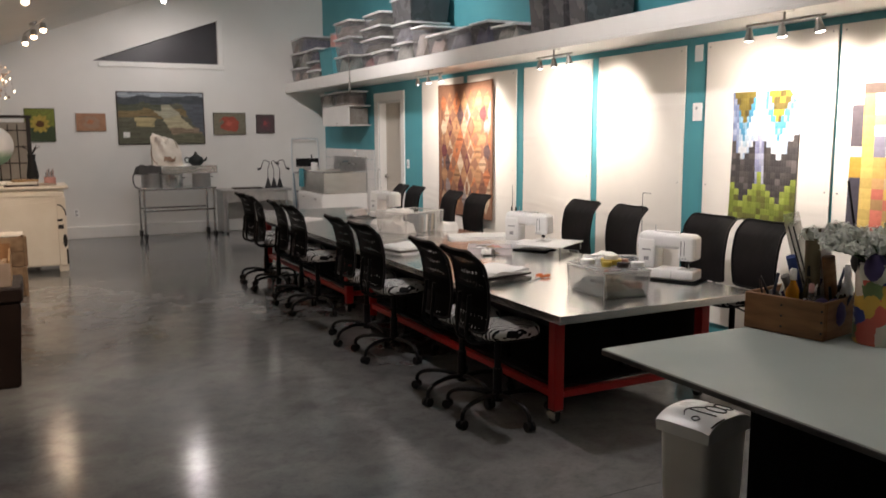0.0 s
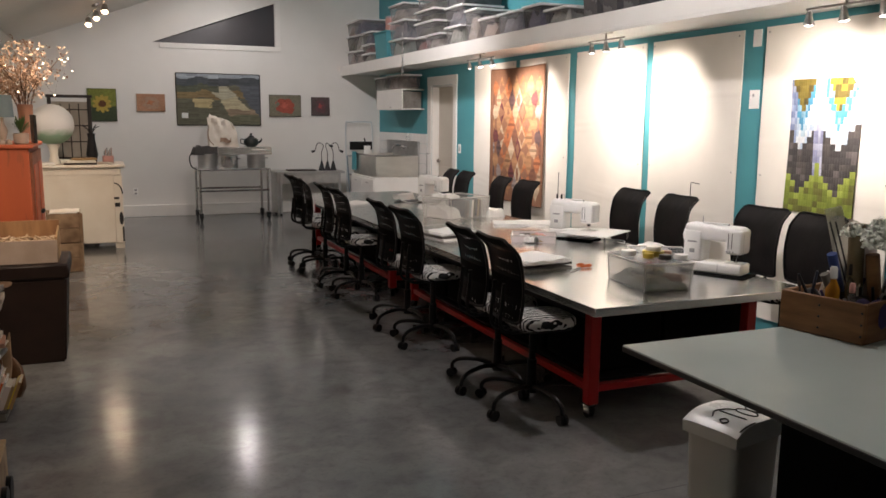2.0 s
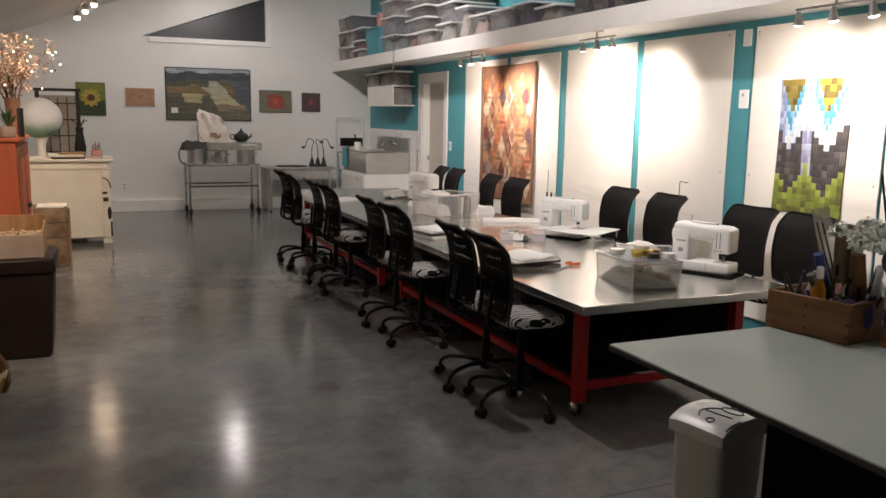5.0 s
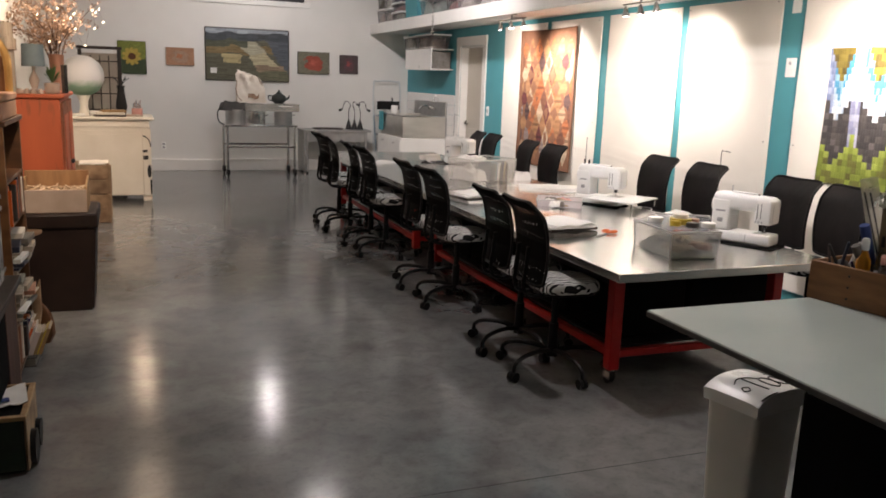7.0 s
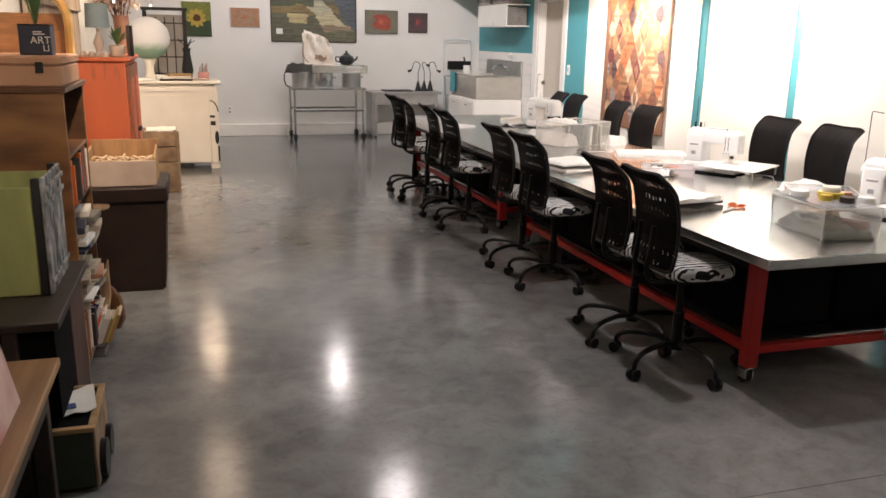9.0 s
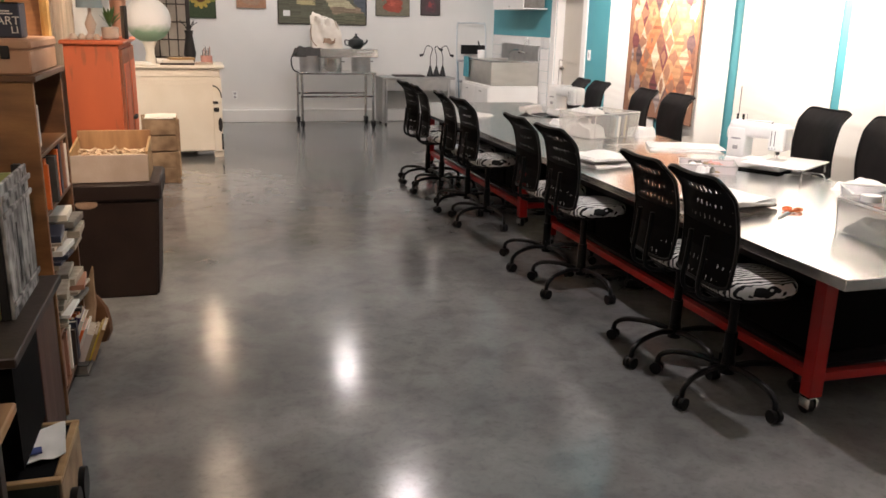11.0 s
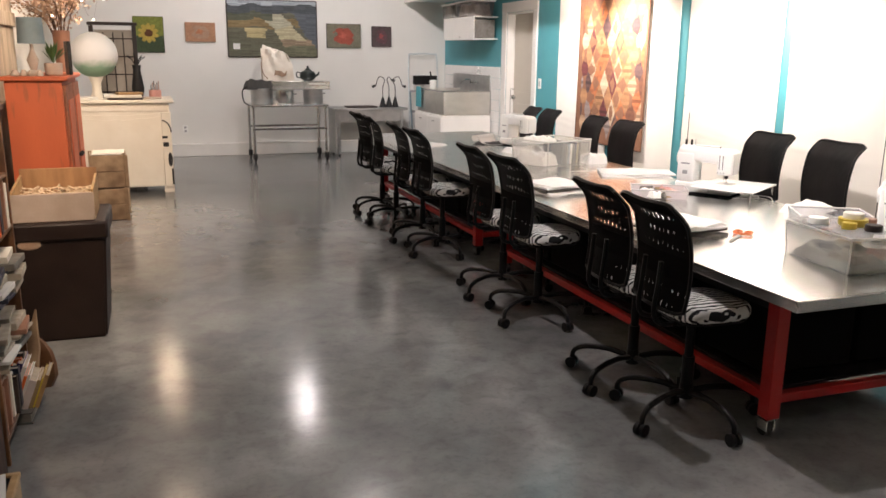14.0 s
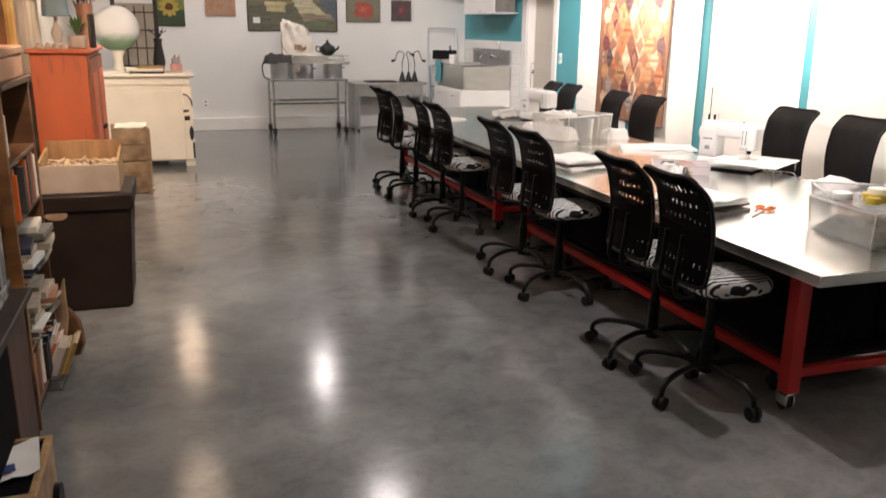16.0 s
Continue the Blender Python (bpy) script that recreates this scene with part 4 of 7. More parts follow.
# tin with flowers beside the box
tin_at = (1.80, 0.98, 0.95)
tin = thing("flower_tin", "patterned tin holding pale flowers beside the wooden box", "tin", tin_at)
part("tin_body", one(lathe, [(0.07, 0), (0.074, 0.01), (0.074, 0.24), (0.07, 0.25)], seg=24), M["tin_print"], tin)
part("rim", one(tube, [(0.072 * math.cos(a), 0.072 * math.sin(a), 0.25) for a in np.linspace(0, 6.283, 25)], 0.003, 5), M["steel_dull"], tin)
bq = thing("flower_bouquet", "loose bouquet of pale artificial flowers in a tin", "flowers", (tin_at[0], tin_at[1], tin_at[2] + 0.251))
rnd = random.Random(4)
for k in range(15):
    a, rr = k * 2.4, 0.02 + 0.0075 * k
    c = Vector((rr * math.cos(a) - 0.075, rr * math.sin(a) + 0.03, rnd.uniform(0.03, 0.095)))
    part("stem", one(tube, [(0, 0, -0.02), c * 0.6, c], 0.002, 5), M["leaf"], bq)
    bm = bmesh.new()
    for p in range(110):
        d = Vector((rnd.gauss(0, 1), rnd.gauss(0, 1), abs(rnd.gauss(0, 1)))).normalized()
        o = d.orthogonal().normalized() * 0.008
        w = d.cross(o).normalized() * 0.0075
        q = c + d * rnd.uniform(0.012, 0.042)
        bm.faces.new([bm.verts.new(v) for v in (q - o, q - w + d * 0.005, q + o, q + w + d * 0.006)])
    part("flower_head", bm, M["flower"], bq)
for k, (x, y, z, dx) in enumerate(((1.765, 1.0, 1.285, -0.03), (1.735, 0.985, 1.255, -0.06), (1.79, 0.975, 1.27, -0.02), (1.75, 0.96, 1.235, -0.04))):
    sp = thing("spoon", "white plastic spoon standing in the flower tin", "spoon", (0, 0, 0), group="spoons in the tin")
    part("handle", one(tube, [(1.79, 0.985, 1.02), (x + 0.006, y, z - 0.05)], 0.003, 6), M["white_plastic"], sp)
    part("bowl", one(ball, (x, y, z - 0.022), 0.03, 10, (0.45, 0.3, 1.0)), M["white_plastic"], sp)
for k, (x, y, z) in enumerate(((1.77, 1.03, 1.2), (1.80, 0.96, 1.215), (1.745, 0.965, 1.19))):
    solid("ribbon_bundle", one(ball, (x, y, z), 0.035, 10, (1, 0.9, 1.3)), M["purple" if k == 2 else "dark_cloth"], "dark ribbon bundle stuffed in the flower tin", "ribbon", group="ribbons in the tin")
solid("knitting_rod", one(cyl, (1.755, 0.985, 1.0), (1.71, 1.05, 1.45), 0.0035), M["iron"], "thin black rod standing in the flower tin", "rod")


# ---- things on the work tables ----
TOP = 0.68


def machine(at, turn, ext=False, mat_pad=True):
    """A sewing machine along +x, its needle end at +x, its working side towards -y."""
    m = thing("sewing_machine", "white sewing machine on the steel table" + (" with an extension tray" if ext else " on a black pad"), "sewing machine", at, turn, group="sewing machines")
    white, grey, dark = M["white_plastic"], M["grey_plastic"], M["iron"]
    bm = bmesh.new()
    box(bm, -0.2, 0.2, -0.085, 0.085, 0.008, 0.075, bevel=0.014, seg=3)
    part("base", bm, white, m)
    bm = bmesh.new()
    box(bm, -0.195, -0.07, -0.082, 0.08, 0.07, 0.27, bevel=0.018, seg=3)
    part("pillar", bm, white, m)
    bm = bmesh.new()
    box(bm, -0.197, 0.187, -0.077, 0.075, 0.205, 0.3, bevel=0.026, seg=4)
    for v in bm.verts:
        if v.co.z > 0.25:
            v.co.z += 0.006 - 0.05 * max(0.0, v.co.x)
    part("arm", bm, white, m)
    bm = bmesh.new()
    box(bm, 0.085, 0.197, -0.079, 0.077, 0.135, 0.288, bevel=0.02, seg=3)
    head = part("head", bm, white, m)
    for x in (0.105, 0.128):
        part("thread_slot", boxes((x, x + 0.004, -0.0805, -0.0792, 0.17, 0.262)), dark, head, "dark thread slot")
    part("face_cover_seam", boxes((0.1972, 0.198, -0.05, -0.047, 0.15, 0.265)), grey, head)
    wheel = part("hand_wheel", one(lathe, [(0.03, 0.0), (0.042, 0.003), (0.044, 0.012), (0.042, 0.022), (0.02, 0.026)], seg=22), white, m)
    wheel.matrix_local = pose(-0.195, 0.0, 0.225, 0, -90, 0)
    part("needle_bar", one(cyl, (0.135, 0, 0.085), (0.135, 0, 0.142), 0.0045), M["chrome"], m)
    part("needle_clamp", boxes((0.125, 0.147, -0.012, 0.008, 0.108, 0.13), bevel=0.003), dark, m, "dark needle clamp")
    part("presser_foot", boxes((0.122, 0.148, -0.02, 0.012, 0.077, 0.085), (0.116, 0.121, -0.004, 0.004, 0.085, 0.142)), M["chrome"], m)
    part("needle_plate", boxes((0.08, 0.19, -0.05, 0.05, 0.0752, 0.0772)), M["steel_dull"], m)
    part("free_arm_seam", boxes((0.045, 0.0475, -0.0862, -0.0851, 0.012, 0.07)), grey, m)
    handle = part("handle", boxes((-0.1, 0.07, -0.012, 0.012, 0.302, 0.314), bevel=0.004), white, m)
    part("handle_recess", boxes((-0.105, 0.075, 0.0125, 0.02, 0.297, 0.308)), dark, handle, "dark handle recess")
    part("spool_pin", one(cyl, (-0.12, 0.045, 0.3), (-0.12, 0.045, 0.345), 0.003), grey, m)
    part("print_bar", boxes((-0.165, -0.1, -0.0832, -0.0822, 0.19, 0.2)), grey, m, "grey bar of print")
    part("maker_mark", boxes((-0.15, -0.115, -0.0832, -0.0822, 0.125, 0.15)), grey, m, "grey mark")
    for k in range(3):
        part("button", one(cyl, (0.1 + 0.02 * k, -0.0805, 0.152), (0.1 + 0.02 * k, -0.079, 0.152), 0.005, seg=10), grey, m)
    if mat_pad:
        part("pad", boxes((-0.2, 0.24, -0.14, 0.1, 0.0, 0.0075), bevel=0.002), M["black_matt"], m, "black rubber pad")
    if ext:
        bm = bmesh.new()
        box(bm, -0.02, 0.4, -0.24, 0.26, 0.06, 0.07, bevel=0.004, seg=2)
        part("extension_tray", bm, white, m, "white extension tray")
        for x, y in ((0.38, -0.22), (0.38, 0.24), (0.02, 0.24)):
            part("tray_leg", one(cyl, (x, y, 0.0), (x, y, 0.062), 0.008), M["chrome"], m)
        part("pad", boxes((-0.18, 0.22, -0.16, 0.1, 0.0, 0.006), bevel=0.002), M["black_matt"], m, "black rubber pad")
        for x in (-0.17, -0.13):
            part("thread_stand", one(cyl, (x, 0.0, 0.29), (x, 0.0, 0.345), 0.008), M["black"], m)
        part("spool_rest", boxes((-0.19, -0.1, -0.03, 0.03, 0.302, 0.31), bevel=0.003), white, m)
        part("antenna", one(cyl, (-0.165, 0.0, 0.3), (-0.165, 0.0, 0.52), 0.0026), dark, m)
    else:
        part("antenna", one(tube, [(-0.25, 0.11, 0.0), (-0.25, 0.11, 0.535), (-0.245, 0.11, 0.545), (-0.18, 0.09, 0.54)], 0.0026, 5), dark, m, "thin thread guide")
    m.scale = (0.92, 0.92, 0.98)
    return m


machine((3.06, 3.29, TOP), -63)
machine((3.02, 4.85, TOP), -58, ext=True, mat_pad=False)
machine((2.99, 7.72, TOP), -70)


def tub(at, turn, lx, ly, h, label, m="clear", group="clear tubs"):
    t = thing("plastic_tub", label, "tub", at, turn, group=group)
    th = 0.004
    s = 0.95
    for nm, a, b in (("wall", (-1, -1), (1, -1)), ("wall", (1, -1), (1, 1)), ("wall", (1, 1), (-1, 1)), ("wall", (-1, 1), (-1, -1))):
        bm = bmesh.new()
        pa, pb = Vector((a[0] * lx / 2, a[1] * ly / 2, h)), Vector((b[0] * lx / 2, b[1] * ly / 2, h))
        qa, qb = Vector((pa.x * s, pa.y * s, 0.003)), Vector((pb.x * s, pb.y * s, 0.003))
        inn = -Vector(((pa + pb).x, (pa + pb).y, 0)).normalized() * th
        v = [bm.verts.new(p) for p in (qa, qb, pb, pa, qa + inn, qb + inn, pb + inn, pa + inn)]
        for f in ((0, 1, 2, 3), (7, 6, 5, 4), (0, 4, 5, 1), (1, 5, 6, 2), (2, 6, 7, 3), (3, 7, 4, 0)):
            bm.faces.new([v[i] for i in f])
        part("side_wall", bm, M[m], t)
    for a, b in ((-1, -1), (1, -1), (1, 1), (-1, 1)):
        part("corner_edge", one(tube, [(a * lx / 2 * s, b * ly / 2 * s, 0.004), (a * lx / 2, b * ly / 2, h)], 0.004, 6), M["tub_edge"], t)
    part("bottom", boxes((-lx / 2 * s, lx / 2 * s, -ly / 2 * s, ly / 2 * s, 0, 0.003)), M[m], t)
    part("rim", one(tube, [(-lx / 2, -ly / 2, h), (lx / 2, -ly / 2, h), (lx / 2, ly / 2, h), (-lx / 2, ly / 2, h), (-lx / 2, -ly / 2, h)], 0.006, 6), M["tub_edge"], t)
    return t


def heap(bm, lx, ly, h, seed, n=10, base=0.0):
    """A soft rumpled pile."""
    def f(u, v):
        e = min(u, 1 - u, v, 1 - v)
        z = h * min(1, (e * 8) ** 0.4) * (0.75 + 0.5 * noise.noise((u * 4 + seed, v * 4, seed * 1.7)))
        return ((u - 0.5) * lx * (1 + 0.06 * noise.noise((v * 3, seed, 0))), (v - 0.5) * ly * (1 + 0.06 * noise.noise((u * 3, seed, 5))), base + max(0.001, z))
    g = sheet(bm, n, n, f, solid=False)
    rim = [g[0][i] for i in range(n + 1)] + [g[j][n] for j in range(1, n + 1)] + [g[n][i] for i in range(n - 1, -1, -1)] + [g[j][0] for j in range(n - 1, 0, -1)]
    low_r = [bm.verts.new((v.co.x, v.co.y, base)) for v in rim]
    for i in range(len(rim)):
        k = (i + 1) % len(rim)
        bm.faces.new((rim[i], rim[k], low_r[k], low_r[i]))
    bm.faces.new(low_r)


def pile(name, label, category, at, turn, lx, ly, h, m, seed, group=""):
    return solid(name, one(heap, lx, ly, h, seed), M[m], label, category, at, turn, group)


# near clear tub with tins, and the tray on it
tub((2.455, 3.14, TOP), -6, 0.3, 0.42, 0.15, "low clear plastic tub of sewing supplies on the steel table")
tr = thing("supply_tray", "clear tray of jars and lids on the tub", "tray", (2.455, 3.16, TOP + 0.152), -6)
part("tray_base", boxes((-0.14, 0.14, -0.19, 0.19, 0.005, 0.009)), M["milky"], tr)
jar = thing("jar", "yellow plastic jar with a pale lid on the supply tray", "jar", (2.48, 3.14, TOP + 0.162))
part("body", one(lathe, [(0.055, 0), (0.06, 0.006), (0.06, 0.03)], seg=20), M["yellow"], jar)
part("lid", one(lathe, [(0.042, 0.031), (0.042, 0.05), (0.04, 0.054)], seg=20), M["cream"], jar)
for x, y, r, m, lb in ((2.37, 3.22, 0.042, "white_plastic", "round white lid on the supply tray"), (2.47, 3.02, 0.035, "dark_wood", "dark round tin on the supply tray"), (2.56, 3.0, 0.038, "white_plastic", "round white lid on the supply tray"), (2.565, 3.13, 0.028, "terracotta", "small brown spool on the supply tray"), (2.41, 3.09, 0.03, "yellow", "small yellow tin on the supply tray")):
    solid("round_tin", one(lathe, [(r, 0), (r, 0.022), (r * 0.95, 0.026)], seg=16), M[m], lb, "tin", (x, y, TOP + 0.162), group="tins on the tray")
# shallow tray of tools behind the tub
tub((3.0, 3.78, TOP), -30, 0.36, 0.3, 0.07, "shallow clear tray of sewing tools", "milky")
for k in range(8):
    x, y = 2.92 + 0.03 * (k % 4), 3.68 + 0.05 * (k // 2)
    solid("hand_tool", boxes((-0.07, 0.07, -0.008, 0.008, 0, 0.012), bevel=0.003), M[("orange_plastic", "pink", "kraft", "iron")[k % 4]], "small sewing tool lying in the tray", "tool", (x, y, TOP + 0.006 + 0.0125 * (k % 3)), 25 * k, group="tools in the tray")
pile("white_cloth", "crumpled white cloth on the steel table", "cloth", (3.2, 4.15, TOP), 20, 0.3, 0.2, 0.05, "cloth", 9)
# small pink tray
tub((2.66, 4.85, TOP), -30, 0.34, 0.24, 0.05, "pale pink plastic tray of small scraps", "pink_tray")
for k in range(10):
    pile("fabric_scrap", "small folded fabric scrap in the pink tray", "fabric scrap", (2.58 + 0.045 * (k % 4), 4.76 + 0.06 * (k // 3), TOP + 0.008), 35 * k, 0.09, 0.07, 0.046, ("cloth", "grey_cloth", "kraft", "pink")[k % 4], k, group="scraps in the tray")


def stack(at, turn, lx, ly, rows, label):
    t = thing("fabric_stack", label, "fabric", at, turn, group="folded fabrics on the tables")
    z = 0.0
    for k, (h, m) in enumerate(rows):
        d = 0.012 * math.sin(k * 2.1)

        def f(u, v, z=z, h=h, k=k, d=d):
            uu, vv, tw = (u - 0.5) * lx * (1 + 0.08 * math.sin(k * 1.7)) + 0.012 * noise.noise((v * 4, k, 1)), (v - 0.5) * ly * (1 + 0.08 * math.cos(k * 2.3)) + 0.012 * noise.noise((u * 4, k, 6)), 0.12 * math.sin(k * 2.9)
            return (uu - vv * tw + d, vv + uu * tw + d * 0.7, z + h + 0.011 * noise.noise((u * 3 + k, v * 3, k)) + 0.006 * noise.noise((u * 9 + k, v * 9, k)) + (0.0 if 0.05 < u < 0.95 and 0.05 < v < 0.95 else -h * 0.35))
        bm = bmesh.new()
        n = 8
        g = sheet(bm, n, n, f, solid=False)
        rim = [g[0][i] for i in range(n + 1)] + [g[j][n] for j in range(1, n + 1)] + [g[n][i] for i in range(n - 1, -1, -1)] + [g[j][0] for j in range(n - 1, 0, -1)]
        lowr = [bm.verts.new((v.co.x, v.co.y, z)) for v in rim]
        for i in range(len(rim)):
            q = (i + 1) % len(rim)
            bm.faces.new((rim[i], rim[q], lowr[q], lowr[i]))
        bm.faces.new(lowr)
        part("fold", bm, M[m], t)
        z += h + 0.001
    return t


solid("fabric_heap", one(heap, 0.272, 0.385, 0.065, 17, 22), M["green_cloth"], "soft grey-green fabric heaped inside the clear tub", "fabric", (2.455, 3.13, TOP + 0.005), -6)
for k, (x, y, lx, ly, m) in enumerate(((2.38, 3.03, 0.12, 0.16, "olive_kraft"), (2.53, 3.02, 0.11, 0.13, "terracotta"), (2.45, 3.2, 0.15, 0.12, "grey_cloth"), (2.54, 3.22, 0.1, 0.14, "kraft"))):
    pile("fabric_scrap", "small folded scrap on the fabric in the clear tub", "fabric scrap", (x, y, TOP + 0.045), 40 * k, lx, ly, 0.035, m, 60 + k, group="scraps in the tub")
stack((2.12, 3.86, TOP), 10, 0.34, 0.3, ((0.02, "grey_cloth"), (0.018, "dark_wood"), (0.016, "cloth"), (0.01, "paper")), "white paper on folded dark patterned fabric")
stack((2.12, 5.22, TOP), 12, 0.34, 0.3, ((0.014, "cloth"), (0.02, "grey_cloth"), (0.012, "cloth"), (0.008, "paper")), "folded white fabric over a dark patterned piece")
stack((3.03, 5.72, TOP), -25, 0.5, 0.32, ((0.012, "cloth"), (0.014, "paper")), "white folded fabric spread on the steel table")
pile("white_cloth", "rolled white cotton on the steel table", "cloth", (3.06, 6.42, TOP), 10, 0.2, 0.22, 0.085, "cloth", 12)
pile("white_cloth", "crumpled white cloth on the far table", "cloth", (2.16, 7.95, TOP), 30, 0.3, 0.24, 0.025, "cloth", 14)
rp = thing("paper_pattern", "curled white paper pattern on dark fabric on the table", "paper", (2.82, 7.93, TOP), -35)
part("fabric", one(heap, 0.36, 0.26, 0.022, 51), M["dark_cloth"], rp, "folded dark fabric")
bm = bmesh.new()
sheet(bm, 26, 6, lambda u, v: Vector((-0.15 + 0.1 * v, 0, 0)) + (Vector((0.04 * math.cos(2.6 + 9 * u) * (1 - 0.5 * u), (v - 0.5) * 0.27, 0.066 + 0.04 * math.sin(2.6 + 9 * u) * (1 - 0.5 * u))) if u < 0.55 else Vector((0.04 + 0.55 * (u - 0.55), (v - 0.5) * 0.27, 0.032 + 0.03 * math.sin(6 * u + v)))), 0.0015)
part("sheet", bm, M["paper"], rp, "curled white paper")
pile("white_cloth", "rumpled white cloth beside the tub", "cloth", (2.85, 7.2, TOP), 5, 0.4, 0.3, 0.06, "cloth", 15)
solid("glass_tumbler", one(lathe, [(0.03, 0), (0.035, 0.1)], seg=16), M["clear"], "small clear tumbler on the steel table", "tumbler", (2.0, 6.1, TOP))
# large tub with folders
tub((2.70, 6.44, TOP), 20, 0.5, 0.4, 0.2, "large clear plastic tub of books and fabric", "frosted")
for k in range(9):
    m = ("navy", "dark_cloth", "grey_cloth", "blue_shade", "cream", "dark_wood", "navy", "kraft", "dark_wood")[k]
    ob = solid("book", boxes((-0.008, 0.008, -0.1, 0.1, 0, 0.17 - 0.01 * (k % 3)), bevel=0.002), M[m], "slim book standing in the clear tub", "book", group="books in the tub")
    ob.matrix_world = pose(2.69 + 0.025 * k, 6.39 + 0.011 * k, TOP + 0.006, 0, 4, 24)
pile("cream_cloth", "cream cloth folded in the tub beside the books", "cloth", (2.57, 6.42, TOP + 0.006), 20, 0.2, 0.3, 0.13, "cloth", 23)
pile("white_cloth", "white cloth heaped on the tub of books", "cloth", (2.62, 6.5, TOP + 0.17), 24, 0.24, 0.2, 0.06, "cloth", 18)
# orange-handled scissors
sc = thing("scissors", "orange-handled scissors lying on the steel table", "scissors", (2.36, 3.7, TOP + 0.004), 35)
for s in (-1, 1):
    part("blade", boxes((-0.16, 0.0, -0.006 + s * 0.002, 0.006 + s * 0.002, 0.0 + 0.0015 * s, 0.003 + 0.0015 * s), bevel=0.0008), M["steel_dull"], sc)
    part("handle", one(tube, [(0.0, 0, 0.006)] + [(0.055 + 0.035 * math.cos(a), s * (0.026 + 0.018 * math.sin(a)), 0.008) for a in np.linspace(3.1, 9.3, 14)], 0.006, 6), M["orange_plastic"], sc, "orange plastic handle")
solid("cable", one(tube, curve_pts([(3.05, 4.62, TOP + 0.004), (3.15, 4.55, TOP + 0.006), (3.24, 4.62, TOP + 0.004), (3.18, 4.72, TOP + 0.004), (3.3, 4.6, TOP + 0.004), (3.21, 4.45, TOP + 0.004)], 8), 0.003, 6), M["white_plastic"], "thin white machine cable on the table", "cable")


# ---- quilts and pictures ----
FAB = {}


def fab(col):
    key = tuple(round(c, 3) for c in col)
    if key not in FAB:
        FAB[key] = mat("patch_fabric", key, 0.9, col2=tuple(c * 0.75 for c in key), scale=40, amt=0.8, bump=0.15, bscale=150, big=0.2)
    return FAB[key]


def patchwork(name, label, cat, m, w, h, nx, ny, colour, border=None, wave=0.008, group="quilts", lift=0.0025, backing=None):
    """A cloth of small patches in the local xz plane, facing -y."""
    t = thing(name, label, cat, group=group)
    t.matrix_world = m

    def at(u, v):
        return Vector(((u - 0.5) * w, -0.006 + wave * math.sin(5 * u + 3 * v) * (0.4 + v), v * h))
    bm = bmesh.new()
    mats, index = [], {}
    for j in range(ny):
        for i in range(nx):
            c = colour((i + 0.5) / nx, (j + 0.5) / ny, i, j)
            if c is None:
                continue
            mm = fab(c)
            if nx * ny <= 300:
                bm = bmesh.new()
                mats, index = [], {}
            if mm.name not in index:
                index[mm.name] = len(mats)
                mats.append(mm)
            e = 0.05
            puff = Vector((0, -lift, 0))
            q = [((i + a) / nx, (j + b) / ny) for a, b in ((0, 0), (1, 0), (1, 1), (0, 1))]
            cu, cv = sum(a for a, b in q) / 4, sum(b for a, b in q) / 4
            outer = [bm.verts.new(at(a, b)) for a, b in q]
            inner = [bm.verts.new(at(a + (cu - a) * 0.12, b + (cv - b) * 0.12) + puff) for a, b in q]
            fs = [bm.faces.new(inner)]
            fs = fs + [bm.faces.new((outer[k], outer[(k + 1) % 4], inner[(k + 1) % 4], inner[k])) for k in range(4)]
            for f in fs:
                f.material_index = index[mm.name]
            if nx * ny <= 300:
                part("patch", bm, mats, t)
    if nx * ny > 300:
        tagged(part("pieced_top", bm, mats, t), kind="stuff")
    bm = bmesh.new()
    sheet(bm, 10, 10, lambda u, v: at(u, v) + Vector((0, 0.002, 0)), 0.004)
    part("backing", bm, backing or border or M["dark_wood"], t)
    if border:
        for a, b in (((0, 0), (1, 0)), ((1, 0), (1, 1)), ((1, 1), (0, 1)), ((0, 1), (0, 0))):
            pts = [at(a[0] + (b[0] - a[0]) * k / 10, a[1] + (b[1] - a[1]) * k / 10) for k in range(11)]
            part("binding", one(tube, pts, 0.008, 6), border, t)
    return t


def jit(c, k, amp=0.16):
    r = random.Random(k).choice((1 - amp, 1 - amp / 2, 1.0, 1 + amp / 2, 1 + amp))
    return tuple(min(0.9, x * r) for x in c)


QR = Matrix(((0, 1, 0, 0), (-1, 0, 0, 0), (0, 0, 1, 0), (0, 0, 0, 1)))  # local x to -y, facing -x


def on_right_wall(y, z):
    return Matrix.Translation((ROOM_R - 0.04, y, z)) @ QR


